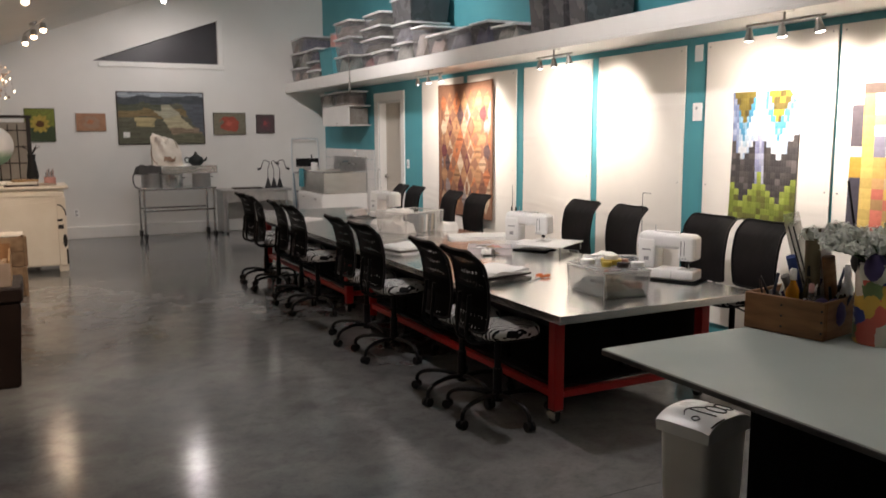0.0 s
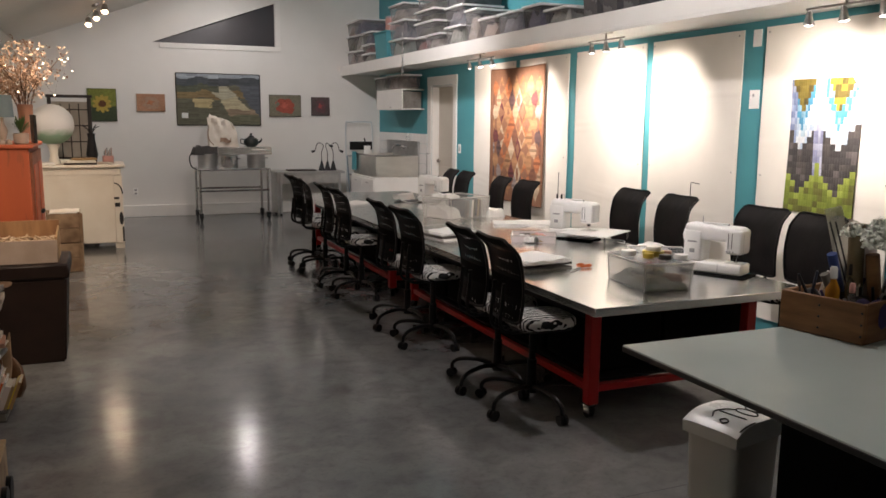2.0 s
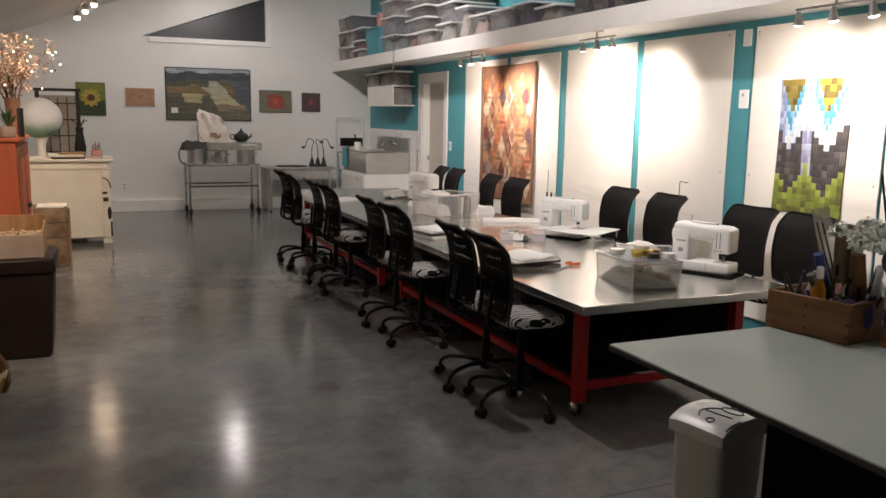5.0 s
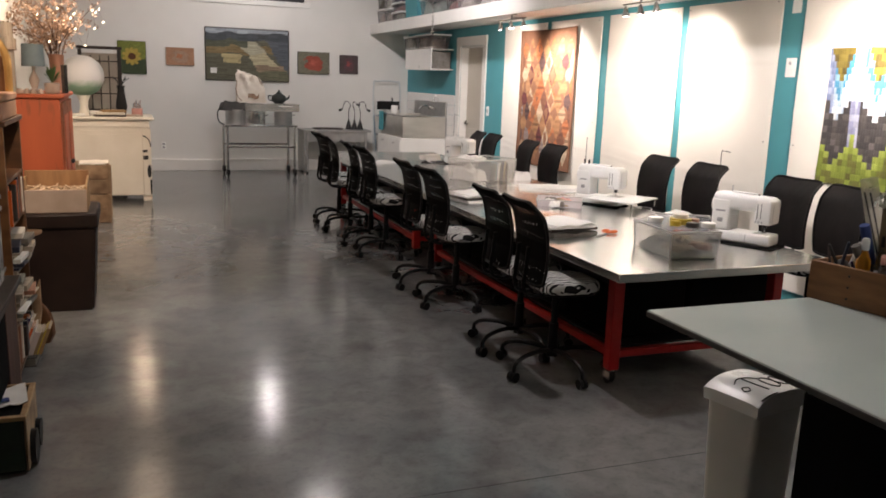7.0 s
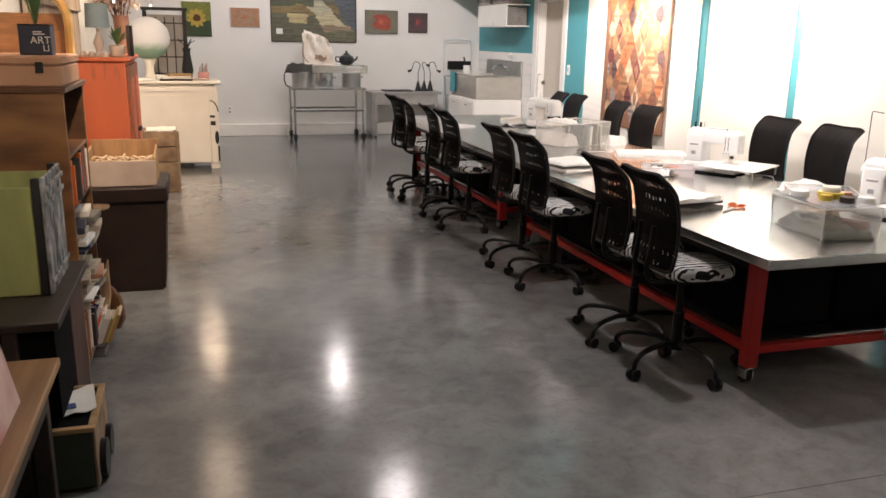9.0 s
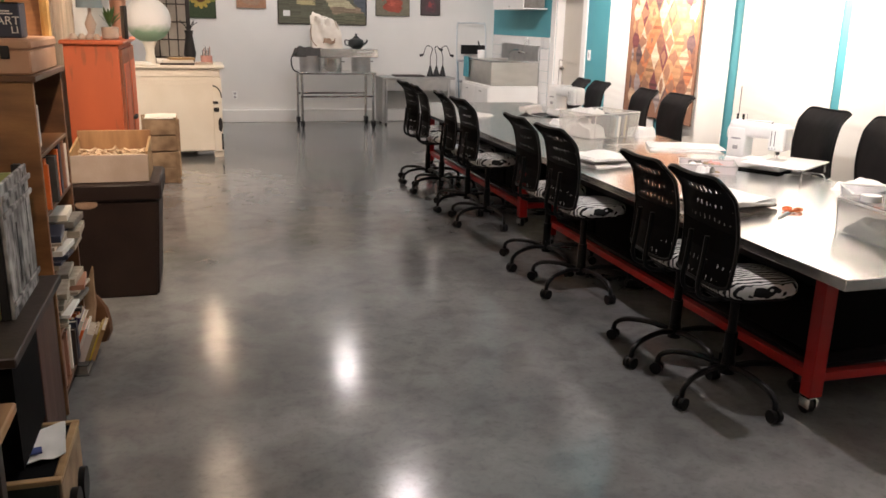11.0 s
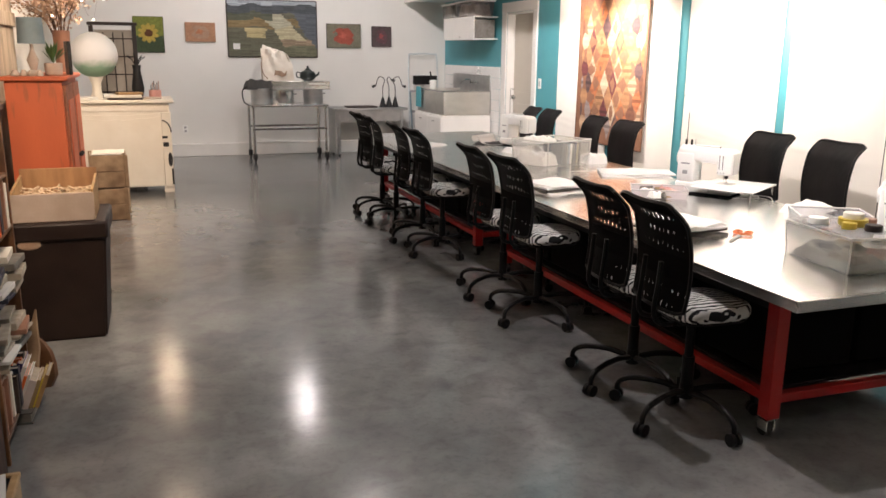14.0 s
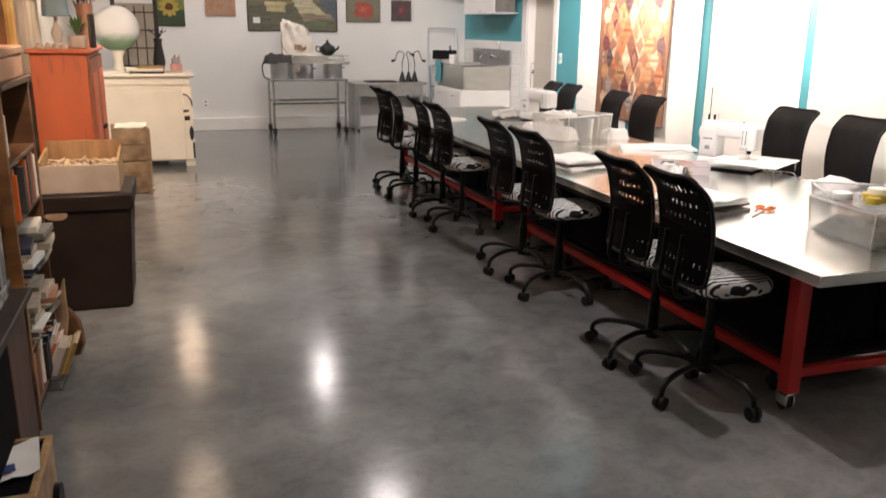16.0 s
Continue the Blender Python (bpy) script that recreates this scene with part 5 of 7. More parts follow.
def diamond_quilt():
    """Tall diamonds, each pieced from level strips, on a brown ground with a brown border."""
    t = thing("diamond_quilt", "hanging quilt of brown, orange and cream striped diamonds", "quilt", group="quilts")
    t.matrix_world = on_right_wall(8.1, 0.62)
    w, h, nx, ny = 1.36, 1.585, 7, 9
    rnd = random.Random(71)

    def at(u, v, lift=0.0):
        return Vector(((u - 0.5) * w, -0.008 - lift + 0.012 * math.sin(6 * u + 2.5 * v) * (1.1 - v) + 0.004 * math.sin(17 * u), v * h - 0.012 * math.sin(3.1 * u) * v))
    bases = [(0.46, 0.30, 0.19), (0.13, 0.030, 0.032), (0.42, 0.14, 0.055), (0.28, 0.23, 0.22), (0.17, 0.068, 0.04), (0.37, 0.19, 0.09), (0.48, 0.37, 0.26), (0.10, 0.055, 0.055), (0.34, 0.17, 0.08)]
    du, dv = 0.5 / nx * 0.93, 0.92 / (ny + 1)
    for j in range(ny):
        for i in range(nx + (j % 2)):
            cu, cv = 0.035 + 0.93 * (i + 0.5 - 0.5 * (j % 2)) / nx, 0.03 + dv * (j + 1)
            c0 = bases[(i * 4 + j * 7 + (i * j) % 3) % 9]
            dim, mid = rnd.uniform(0.72, 0.85), rnd.choice((0.5, 0.9, 1.15))
            cols = (c0, tuple(x * dim for x in c0), tuple(x * mid for x in c0))
            bm, mats, index = bmesh.new(), [], {}
            n = 9
            for k in range(n):
                a, b = -1 + 2 * k / n, -1 + 2 * (k + 1) / n
                q = [(cu - du * (1 - abs(a)), cv + dv * a), (cu + du * (1 - abs(a)), cv + dv * a), (cu + du * (1 - abs(b)), cv + dv * b), (cu - du * (1 - abs(b)), cv + dv * b)]
                q = [(min(0.965, max(0.035, x)), y) for x, y in q]
                if abs(q[0][0] - q[1][0]) + abs(q[2][0] - q[3][0]) < 0.004:
                    continue
                mm = fab(cols[(0, 0, 1, 0, 2, 1)[min(k, n - 1 - k)]])
                if mm.name not in index:
                    index[mm.name] = len(mats)
                    mats.append(mm)
                vs = []
                for x, y in q:
                    p = at(x, y, 0.0012)
                    if not vs or (p - vs[-1].co).length > 1e-4:
                        vs.append(bm.verts.new(p))
                if len(vs) > 2 and (vs[0].co - vs[-1].co).length < 1e-4:
                    vs.pop()
                if len(vs) > 2:
                    bm.faces.new(vs).material_index = index[mm.name]
            if len(bm.faces):
                part("patch", bm, mats, t)
    bm = bmesh.new()
    sheet(bm, 14, 12, lambda u, v: at(u, v) + Vector((0, 0.003, 0)), 0.004)
    part("backing", bm, fab((0.22, 0.105, 0.06)), t)
    for a, b in (((0, 0), (1, 0)), ((1, 0), (1, 1)), ((1, 1), (0, 1)), ((0, 1), (0, 0))):
        part("binding", one(tube, [at(a[0] + (b[0] - a[0]) * k / 10, a[1] + (b[1] - a[1]) * k / 10) for k in range(11)], 0.006, 6), fab((0.14, 0.06, 0.03)), t)


diamond_quilt()


def chevron_colour(u, v, i, j):
    """White and blue peaks over dark ones over green ones, yellow wedges at the top."""
    k = i * 53 + j * 17
    r = random.Random(k).random()
    block = random.Random((i // 2) * 31 + j * 7).random()
    s = abs(((u - 0.2) / 0.53) % 1.0 - 0.5) * 2
    blocky = abs((((i // 2 + 0.5) / 14 - 0.2) / 0.53) % 1.0 - 0.5) * 2
    v = 1 - v
    wedge = 0.26 * (s - 0.27) / 0.73
    if v < wedge:
        return jit((0.11, 0.085, 0.02) if block < 0.4 else (0.34, 0.25, 0.03) if u > 0.5 else (0.22, 0.17, 0.03), k, 0.12)
    if v < 0.33 + 0.19 * blocky:
        d = v - max(0.0, wedge)
        if u < 0.1:
            return jit((0.22, 0.28, 0.46) if r < 0.6 else (0.36, 0.41, 0.56), k, 0.15)
        if s > 0.25 and d < 0.12:
            return jit((0.07, 0.28, 0.46) if r < 0.55 else (0.24, 0.45, 0.60), k, 0.12)
        if s > 0.2 and d < 0.19:
            return jit((0.44, 0.58, 0.68) if r < 0.5 else (0.64, 0.69, 0.74), k, 0.08)
        return jit((0.62, 0.66, 0.70) if r < 0.7 else (0.42, 0.52, 0.66), k, 0.05)
    edge = 0.64 + 0.22 * blocky
    if v < edge:
        if abs(u - 0.465) < 0.075 and v < 0.72:
            return jit((0.24, 0.26, 0.40) if r < 0.5 else (0.38, 0.40, 0.52), k, 0.12)
        return jit((0.048, 0.044, 0.045) if block < 0.55 else (0.072, 0.063, 0.061) if block < 0.85 else (0.11, 0.098, 0.096), (i // 2) * 5 + j, 0.12)
    d = v - edge
    return jit((0.27, 0.33, 0.06) if d < 0.05 else (0.19, 0.24, 0.035) if block < 0.5 else (0.115, 0.12, 0.025), (i // 2) * 5 + j, 0.15)


patchwork("peaks_quilt", "hanging quilt of stepped blue, black and green peaks", "quilt", on_right_wall(3.6, 0.965), 0.6, 0.925, 28, 21, chevron_colour, wave=0.014, lift=0.0006)


def block_colour(u, v, i, j):
    k = i * 13 + j * 5
    r = random.Random(k).random()
    if i == 0:
        if v > 0.88:
            return None
        return (0.10, 0.085, 0.10) if v > 0.63 else (0.62, 0.60, 0.58) if v > 0.57 else (0.50, 0.31, 0.05) if v > 0.44 else (0.06, 0.055, 0.075)
    if v > 0.93:
        return (0.12, 0.09, 0.075)
    if i == 1 or r < 0.08:
        return jit((0.60, 0.44, 0.13), k, 0.12)
    if v > 0.78:
        return jit((0.74, 0.72, 0.64) if r < 0.75 else (0.52, 0.58, 0.22), k, 0.06)
    if v > 0.56:
        return jit((0.22, 0.21, 0.28) if r < 0.45 else (0.50, 0.48, 0.56), k, 0.2)
    return jit(((0.56, 0.24, 0.10), (0.58, 0.17, 0.12), (0.56, 0.36, 0.10), (0.60, 0.42, 0.26), (0.46, 0.28, 0.12))[int(r * 5)], k)


patchwork("block_quilt", "hanging quilt of yellow, orange and dark blocks", "quilt", on_right_wall(2.405, 0.85), 1.0, 1.05, 12, 16, block_colour, lift=0.0006, backing=M["flannel"])


def landscape_colour(u, v, i, j):
    k = (i // 6 + j % 3) * 7 + j * 91
    u += 0.035 * noise.noise((u * 6, v * 9, 2.0)) + 0.015 * noise.noise((u * 20, v * 30, 7.0))
    v += 0.05 * noise.noise((u * 5, v * 4, 5.0)) + 0.02 * noise.noise((u * 14, v * 25, 9.0))
    if v > 0.92:
        return jit((0.34, 0.38, 0.42), k, 0.2)
    if v > 0.78:
        return jit((0.07, 0.08, 0.09), k, 0.15)
    if v > 0.66 and u < 0.5:
        return jit((0.09, 0.10, 0.07), k, 0.15)
    if u > 0.72 + (0.75 - v) * 0.45:
        return jit((0.10, 0.115, 0.135), k, 0.15)
    c = 0.5 + (0.74 - v) * 0.55
    if abs(u - c) < 0.1 + (0.74 - v) * 0.1 and v > 0.3:
        return jit((0.42, 0.40, 0.30) if v > 0.52 else (0.46, 0.41, 0.27), k, 0.15)
    if v < 0.34 and u > 0.6:
        return jit((0.28, 0.21, 0.15) if v > 0.2 else (0.15, 0.15, 0.10), k, 0.25)
    if 0.34 < v < 0.5 and 0.2 < u < 0.42:
        return jit((0.42, 0.35, 0.19), k, 0.2)
    if 0.52 < v < 0.66:
        return jit((0.22, 0.16, 0.08), k, 0.18)
    return jit((0.12, 0.12, 0.085), k, 0.18)


def on_back_wall(x, z):
    return Matrix.Translation((x, ROOM_B - 0.008, z))


patchwork("landscape_quilt", "pieced fabric landscape of fields and hills on the white wall", "wall hanging", on_back_wall(1.465, 1.466), 1.335, 0.825, 48, 72, landscape_colour, border=M["dark_wood"], wave=0.004, lift=0.0003)
solid("caption_card", boxes((-0.05, 0.05, -0.004, 0.0, 0, 0.085)), M["label_white"], "small white caption card pinned to the landscape hanging", "card", (0.92, ROOM_B - 0.03, 1.575))


def picture(name, label, x0, x1, z0, z1, colour, nx, ny, frame_m=None):
    t = thing(name, label, "picture", (0, 0, 0), group="pictures on the white wall")
    t.matrix_world = Matrix.Translation(((x0 + x1) / 2, ROOM_B, z0))
    w, h = x1 - x0, z1 - z0
    part("stretcher", boxes((-w / 2, w / 2, -0.024, 0.0, 0, h), bevel=0.003), frame_m or M["dark_wood"], t)
    bm = bmesh.new()
    mats, index = [], {}
    for j in range(ny):
        for i in range(nx):
            mm = fab(colour((i + 0.5) / nx, (j + 0.5) / ny, i, j))
            if mm.name not in index:
                index[mm.name] = len(mats)
                mats.append(mm)
            q = [bm.verts.new(((a / nx - 0.5) * (w - 0.012), -0.0275 - 0.0008 * ((i + j) % 2), 0.006 + b / ny * (h - 0.012))) for a, b in ((i, j), (i + 1, j), (i + 1, j + 1), (i, j + 1))]
            bm.faces.new(q).material_index = index[mm.name]
    part("canvas", bm, mats, t)


def sunflower(u, v, i, j):
    k = i * 19 + j * 7
    u += 0.03 * noise.noise((u * 9, v * 9, 1))
    du, dv = u - 0.5, (v - 0.54) * 1.2
    r, a = math.hypot(du, dv), math.atan2(dv, du)
    if r < 0.13:
        return (0.12, 0.05, 0.02)
    if r < 0.24 + 0.1 * abs(math.sin(a * 5)):
        return jit((0.46, 0.34, 0.07), k, 0.14)
    return jit((0.20, 0.23, 0.05) if v > 0.45 else (0.055, 0.08, 0.04), k, 0.16)


def bloom(bg, mid, core):
    def f(u, v, i, j):
        k = i * 11 + j * 23
        r = math.hypot((u - 0.5) * 1.25, v - 0.5) + 0.16 * noise.noise((u * 5, v * 5, 3)) + 0.07 * noise.noise((u * 15, v * 15, 8))
        return jit(core if r < 0.14 else mid if r < 0.36 else bg, k, 0.13)
    return f


picture("sunflower_picture", "small sunflower picture on green ground", -0.52, -0.1, 1.515, 2.02, sunflower, 44, 50)
picture("orange_picture", "small faded orange picture", 0.19, 0.625, 1.672, 1.953, bloom((0.42, 0.23, 0.14), (0.40, 0.26, 0.18), (0.45, 0.18, 0.09)), 40, 26, M["pale_panel"])
picture("poppy_picture", "small picture of a red bloom on grey", 2.28, 2.82, 1.61, 1.975, bloom((0.20, 0.19, 0.14), (0.38, 0.09, 0.06), (0.50, 0.12, 0.08)), 44, 30)
picture("dark_picture", "small square dark picture with a red centre", 2.998, 3.318, 1.634, 1.948, bloom((0.10, 0.075, 0.075), (0.14, 0.07, 0.08), (0.34, 0.08, 0.08)), 30, 30, M["iron"])


# ---- wall fittings ----
def plate(name, label, m4, w, h, bars=()):
    t = thing(name, label, name.replace("_", " "))
    t.matrix_world = m4
    part("plate", boxes((-w / 2, w / 2, -0.008, 0.0, -h / 2, h / 2), bevel=0.002), M["white_plastic"], t)
    for b in bars:
        part("inset", boxes(b, bevel=0.001), M["grey_plastic"], t)


plate("wall_outlet", "white wall outlet above the curb", Matrix.Translation((0.115, ROOM_B, 0.4)), 0.075, 0.12, ((-0.018, 0.018, -0.0095, -0.008, 0.012, 0.042), (-0.018, 0.018, -0.0095, -0.008, -0.042, -0.012)))
plate("light_switch", "white light switch on the teal wall", Matrix.Translation((ROOM_R, 9.83, 1.19)) @ QR, 0.08, 0.125, ((-0.012, 0.012, -0.0105, -0.008, -0.03, 0.03),))
plate("thermostat", "white thermostat with a dark display on the teal wall", Matrix.Translation((ROOM_R, 4.3, 1.762)) @ QR, 0.1, 0.14, ((-0.018, 0.002, -0.0105, -0.008, 0.02, 0.042),))
plate("wall_sensor", "blank white cover plate on the teal wall", Matrix.Translation((ROOM_R, 4.305, 2.215)) @ QR, 0.085, 0.125)


def wall_track(y0, y1, heads):
    t = thing("track_light", "brushed nickel three-lamp track light under the shelf", "track light", (3.62, (y0 + y1) / 2, 2.338), group="track lights under the shelf")
    hl = (y1 - y0) / 2
    part("canopy", one(lathe, [(0.055, -0.018), (0.055, 0.0)], seg=20), M["nickel"], t)
    part("bar", one(tube, [(0, -hl, -0.07), (0, hl, -0.07)], 0.007, 8), M["nickel"], t)
    part("stem", one(cyl, (0, 0, -0.07), (0, 0, -0.015), 0.008), M["nickel"], t)
    yc = (y0 + y1) / 2
    for y, ya in heads:
        head_at = Vector((0.015, y - yc, -0.17))
        d = Vector((0.2, (ya - y) * 0.35, -1.0)).normalized()
        part("arm", one(tube, [(0, y - yc, -0.07), (0.0, y - yc, -0.12), head_at], 0.005, 6), M["nickel"], t)
        bm = bmesh.new()
        prof = [(0.012, -0.06), (0.018, -0.045), (0.022, -0.02), (0.03, 0.008), (0.034, 0.02)]
        lathe(bm, prof, seg=16)
        bm.faces.ensure_lookup_table()
        bmesh.ops.delete(bm, geom=[bm.faces[-1]], context="FACES_ONLY")
        bmesh.ops.transform(bm, matrix=Matrix.Translation(head_at - d * 0.03) @ d.to_track_quat("Z", "Y").to_matrix().to_4x4(), verts=bm.verts[:])
        sh = part("lamp_head", bm, M["nickel"], t)
        bm = bmesh.new()
        lathe(bm, [(0.029, 0.018), (0.026, 0.023), (0.014, 0.028), (0.001, 0.029)], seg=14)
        bmesh.ops.transform(bm, matrix=Matrix.Translation(head_at - d * 0.03) @ d.to_track_quat("Z", "Y").to_matrix().to_4x4(), verts=bm.verts[:])
        part("bulb", bm, M["bulb"], sh, "lit bulb")


wall_track(7.55, 8.26, WALL_HEADS[0:3])
wall_track(5.15, 5.68, WALL_HEADS[3:6])
wall_track(2.69, 3.27, WALL_HEADS[6:9])

# fixtures for all tracks, the unseen added ones too
for x, y in CEILING_TRACKS:
    zc = ceil_z(x)
    t = thing("track_light", "three-lamp track light on the sloping ceiling", "track light", (x, y, zc), group="track lights on the ceiling")
    part("bar", one(tube, [(-0.12, 0.56, -0.06 - 0.12 * SLOPE), (0.12, -0.56, -0.06 + 0.12 * SLOPE)], 0.009, 8), M["nickel"], t)
    part("canopy", one(cyl, (0, 0, -0.045), (0, 0, 0.02), 0.05, seg=18), M["nickel"], t)
    for k in (-1, 0, 1):
        c = Vector((k * 0.105, k * -0.48, -0.09 + k * 0.105 * SLOPE))
        hd = part("lamp_head", one(lathe, [(0.02, 0.0), (0.036, -0.02), (0.042, -0.085), (0.03, -0.086)], c=c, seg=14), M["nickel"], t)
        part("bulb", one(ball, (c.x, c.y, c.z - 0.1), 0.04, 12, (1, 1, 0.85)), M[("bulb" if y > 10 else "bulb_dim") if x > 0 else "bulb_warm" if y > 10 else "bulb_turned"], hd, "lit bulb")

chain = thing("hanging_hook", "metal hook hanging from the high shelf", "hook", (3.5, 10.15, 2.31))
part("ring", one(tube, [(0, 0.035 * math.cos(a), -0.09 + 0.035 * math.sin(a)) for a in np.linspace(0, 6.28, 16)], 0.008, 6), M["chrome"], chain)
for k in range(9):
    part("link", one(tube, [(0.012 * (k % 2) * math.cos(a), 0.012 * (1 - k % 2) * math.cos(a), -0.03 + 0.055 * k + 0.034 * math.sin(a)) for a in np.linspace(0, 6.28, 9)], 0.004, 5), M["chrome"], chain)


# ---- storage bins on the high shelf ----
CONTENT = [mat("bin_content", c, 0.9, col2=c2, scale=9, amt=1.0, bump=0.2, bscale=40) for c, c2 in (
    ((0.30, 0.29, 0.32), (0.08, 0.08, 0.10)), ((0.52, 0.45, 0.40), (0.16, 0.13, 0.12)), ((0.44, 0.20, 0.19), (0.26, 0.20, 0.20)), ((0.20, 0.19, 0.15), (0.05, 0.05, 0.045)), ((0.20, 0.20, 0.28), (0.08, 0.07, 0.11)), ((0.58, 0.56, 0.50), (0.22, 0.24, 0.22)), ((0.34, 0.44, 0.40), (0.30, 0.29, 0.28)), ((0.50, 0.36, 0.30), (0.30, 0.29, 0.28)))]


def storage_bin(y0, y1, z, h, k, x0=3.62, x1=4.18, lid="bin_lid", body="bin_body", label=None):
    t = thing("storage_bin", label or "translucent plastic storage bin with a pale lid on the high shelf", "storage bin", ((x0 + x1) / 2, (y0 + y1) / 2, z), group="storage bins on the high shelf")
    hx, hy = (x1 - x0) / 2, (y1 - y0) / 2 - 0.012
    bm = bmesh.new()
    rings = [[bm.verts.new((sx * hx * s, sy * hy * s, zz)) for sx, sy in ((-1, -1), (1, -1), (1, 1), (-1, 1))] for zz, s in ((0.0, 0.86), (h - 0.025, 0.95))]
    for i in range(4):
        bm.faces.new((rings[0][i], rings[0][(i + 1) % 4], rings[1][(i + 1) % 4], rings[1][i]))
    bm.faces.new(rings[0][::-1])
    bm.faces.new(rings[1])
    bmesh.ops.bevel(bm, geom=bm.edges[:], offset=0.012, segments=2, affect="EDGES")
    part("body", bm, M[body], t)
    if body == "bin_body":
        part("contents", one(heap, hx * 1.76, hy * 1.76, (h - 0.04) * 1.0, k * 3.1, 8, 0.012), CONTENT[k % len(CONTENT)], t)
    part("lid", boxes((-hx, hx, -hy, hy, h - 0.024, h - 0.001), bevel=0.006), M[lid], t)
    return t


SH = 2.475
BINS = [(12.96, 13.34, 0, 0.245, 7), (12.97, 13.34, 0.245, 0.245, 3), (12.96, 13.33, 0.49, 0.235, 1), (12.55, 12.93, 0, 0.23, 1), (12.56, 12.93, 0.23, 0.25, 5), (12.5, 12.94, 0.48, 0.25, 4),
        (11.95, 12.48, 0, 0.15, 5), (11.97, 12.47, 0.15, 0.14, 2), (11.93, 12.46, 0.29, 0.19, 4), (10.45, 11.12, 0, 0.25, 6), (10.44, 11.13, 0.25, 0.255, 0), (10.46, 11.12, 0.505, 0.23, 1),
        (9.72, 10.05, 0, 0.2, 2), (9.12, 9.66, 0, 0.2, 1), (9.3, 10.06, 0.2, 0.18, 3), (9.32, 10.05, 0.38, 0.15, 3), (8.46, 8.99, 0, 0.235, 5), (8.42, 9.0, 0.235, 0.23, 0),
        (8.03, 8.4, 0, 0.37, 1), (7.56, 8.01, 0, 0.235, 7), (7.0, 7.53, 0, 0.235, 0), (6.56, 6.97, 0, 0.245, 4), (6.08, 6.53, 0, 0.165, 5)]
for y0, y1, dz, h, k in BINS:
    storage_bin(y0, y1, SH + dz, h, k)
storage_bin(8.38, 9.02, SH + 0.465, 0.3, 0, body="dark_bin", label="large dark grey storage bin with a white lid")
storage_bin(9.32, 9.95, SH + 0.53, 0.17, 3)
storage_bin(11.2, 11.85, SH, 0.42, 0, lid="teal", body="teal", label="tall turquoise plastic bin on the high shelf")
jr = thing("storage_jar", "clear jar of red scraps on the bins", "jar", (3.85, 11.5, SH + 0.42))
part("body", one(lathe, [(0.12, 0), (0.13, 0.02), (0.13, 0.2)], seg=18), M["pink"], jr)
part("lid", one(lathe, [(0.135, 0.201), (0.135, 0.225), (0.12, 0.23)], seg=18), M["grey_plastic"], jr)
for k in range(3):
    storage_bin(4.98 + 0.3 * k, 5.27 + 0.3 * k, SH, 0.36 + 0.03 * (k % 2), 0, lid="grey_plastic", body="dark_bin", label="dark grey plastic storage bin on the high shelf")


# ---- sink corner ----
cab = thing("wall_cabinet", "white wall cabinet open at its end under the shelf", "cabinet", (0, 0, 0))
X0, X1, Y0, Y1, Z0, Z1 = 3.87, ROOM_R, 11.2, 12.42, 1.735, 2.045
for nm, r in (("top_board", (X0, X1, Y0, Y1, Z1 - 0.018, Z1)), ("bottom_board", (X0, X1, Y0, Y1, Z0, Z0 + 0.018)), ("front_board", (X0, X0 + 0.018, Y0, Y1, Z0 + 0.0185, Z1 - 0.0185)), ("end_board", (X0 + 0.0185, X1, Y1 - 0.018, Y1, Z0 + 0.0185, Z1 - 0.0185))):
    part(nm, boxes(r, bevel=0.002), M["trim"], cab)
part("handle", boxes((X0 - 0.012, X0, 11.7, 11.74, Z0 + 0.03, Z0 + 0.045), bevel=0.002), M["nickel"], cab)
solid("grey_tote", boxes((X0 + 0.03, X1 - 0.03, Y0 + 0.03, Y0 + 0.5, Z0 + 0.019, Z1 - 0.04), bevel=0.01), M["grey_cloth"], "grey tote inside the wall cabinet", "tote")
storage_bin(11.2, 11.95, Z1, 0.22, 1, 3.86, 4.2, label="clear plastic storage bin on the wall cabinet")
storage_bin(11.97, 12.55, Z1, 0.21, 5, 3.86, 4.2, label="clear plastic storage bin on the wall cabinet")

sink = thing("utility_sink", "stainless steel utility sink with a high back", "sink", (0, 0, 0))
SX, SY0, SY1, SZ = 3.5, 11.35, 12.55, 1.03
part("front_apron", boxes((SX, SX + 0.02, SY0, SY1, 0.7, SZ), bevel=0.004), M["sink_steel"], sink)
part("end_apron", boxes((SX + 0.0205, 4.2, SY0, SY0 + 0.02, 0.7, SZ), bevel=0.004), M["sink_steel"], sink)
part("end_apron", boxes((SX + 0.0205, 4.2, SY1 - 0.02, SY1, 0.7, SZ), bevel=0.004), M["sink_steel"], sink)
part("basin", boxes((SX + 0.021, 4.2, SY0 + 0.021, SY1 - 0.021, 0.7, 0.72)), M["sink_steel"], sink)
part("rim", one(tube, [(SX, SY0, SZ), (SX, SY1, SZ)], 0.014, 8), M["steel"], sink)
part("rim", one(tube, [(SX, SY0, SZ), (4.2, SY0, SZ)], 0.014, 8), M["steel"], sink)
part("back_panel", boxes((4.19, 4.216, SY0, SY1 + 0.3, 0.72, 1.25), bevel=0.004), M["steel_dull"], sink)
part("spout", one(tube, curve_pts([(4.18, 11.85, 1.13), (4.1, 11.85, 1.17), (3.98, 11.85, 1.17), (3.93, 11.85, 1.12)], 6), 0.012, 8), M["chrome"], sink)
for y in (11.75, 11.95):
    part("tap_handle", boxes((4.13, 4.17, y - 0.03, y + 0.03, 1.12, 1.15), bevel=0.006), M["chrome"], sink)
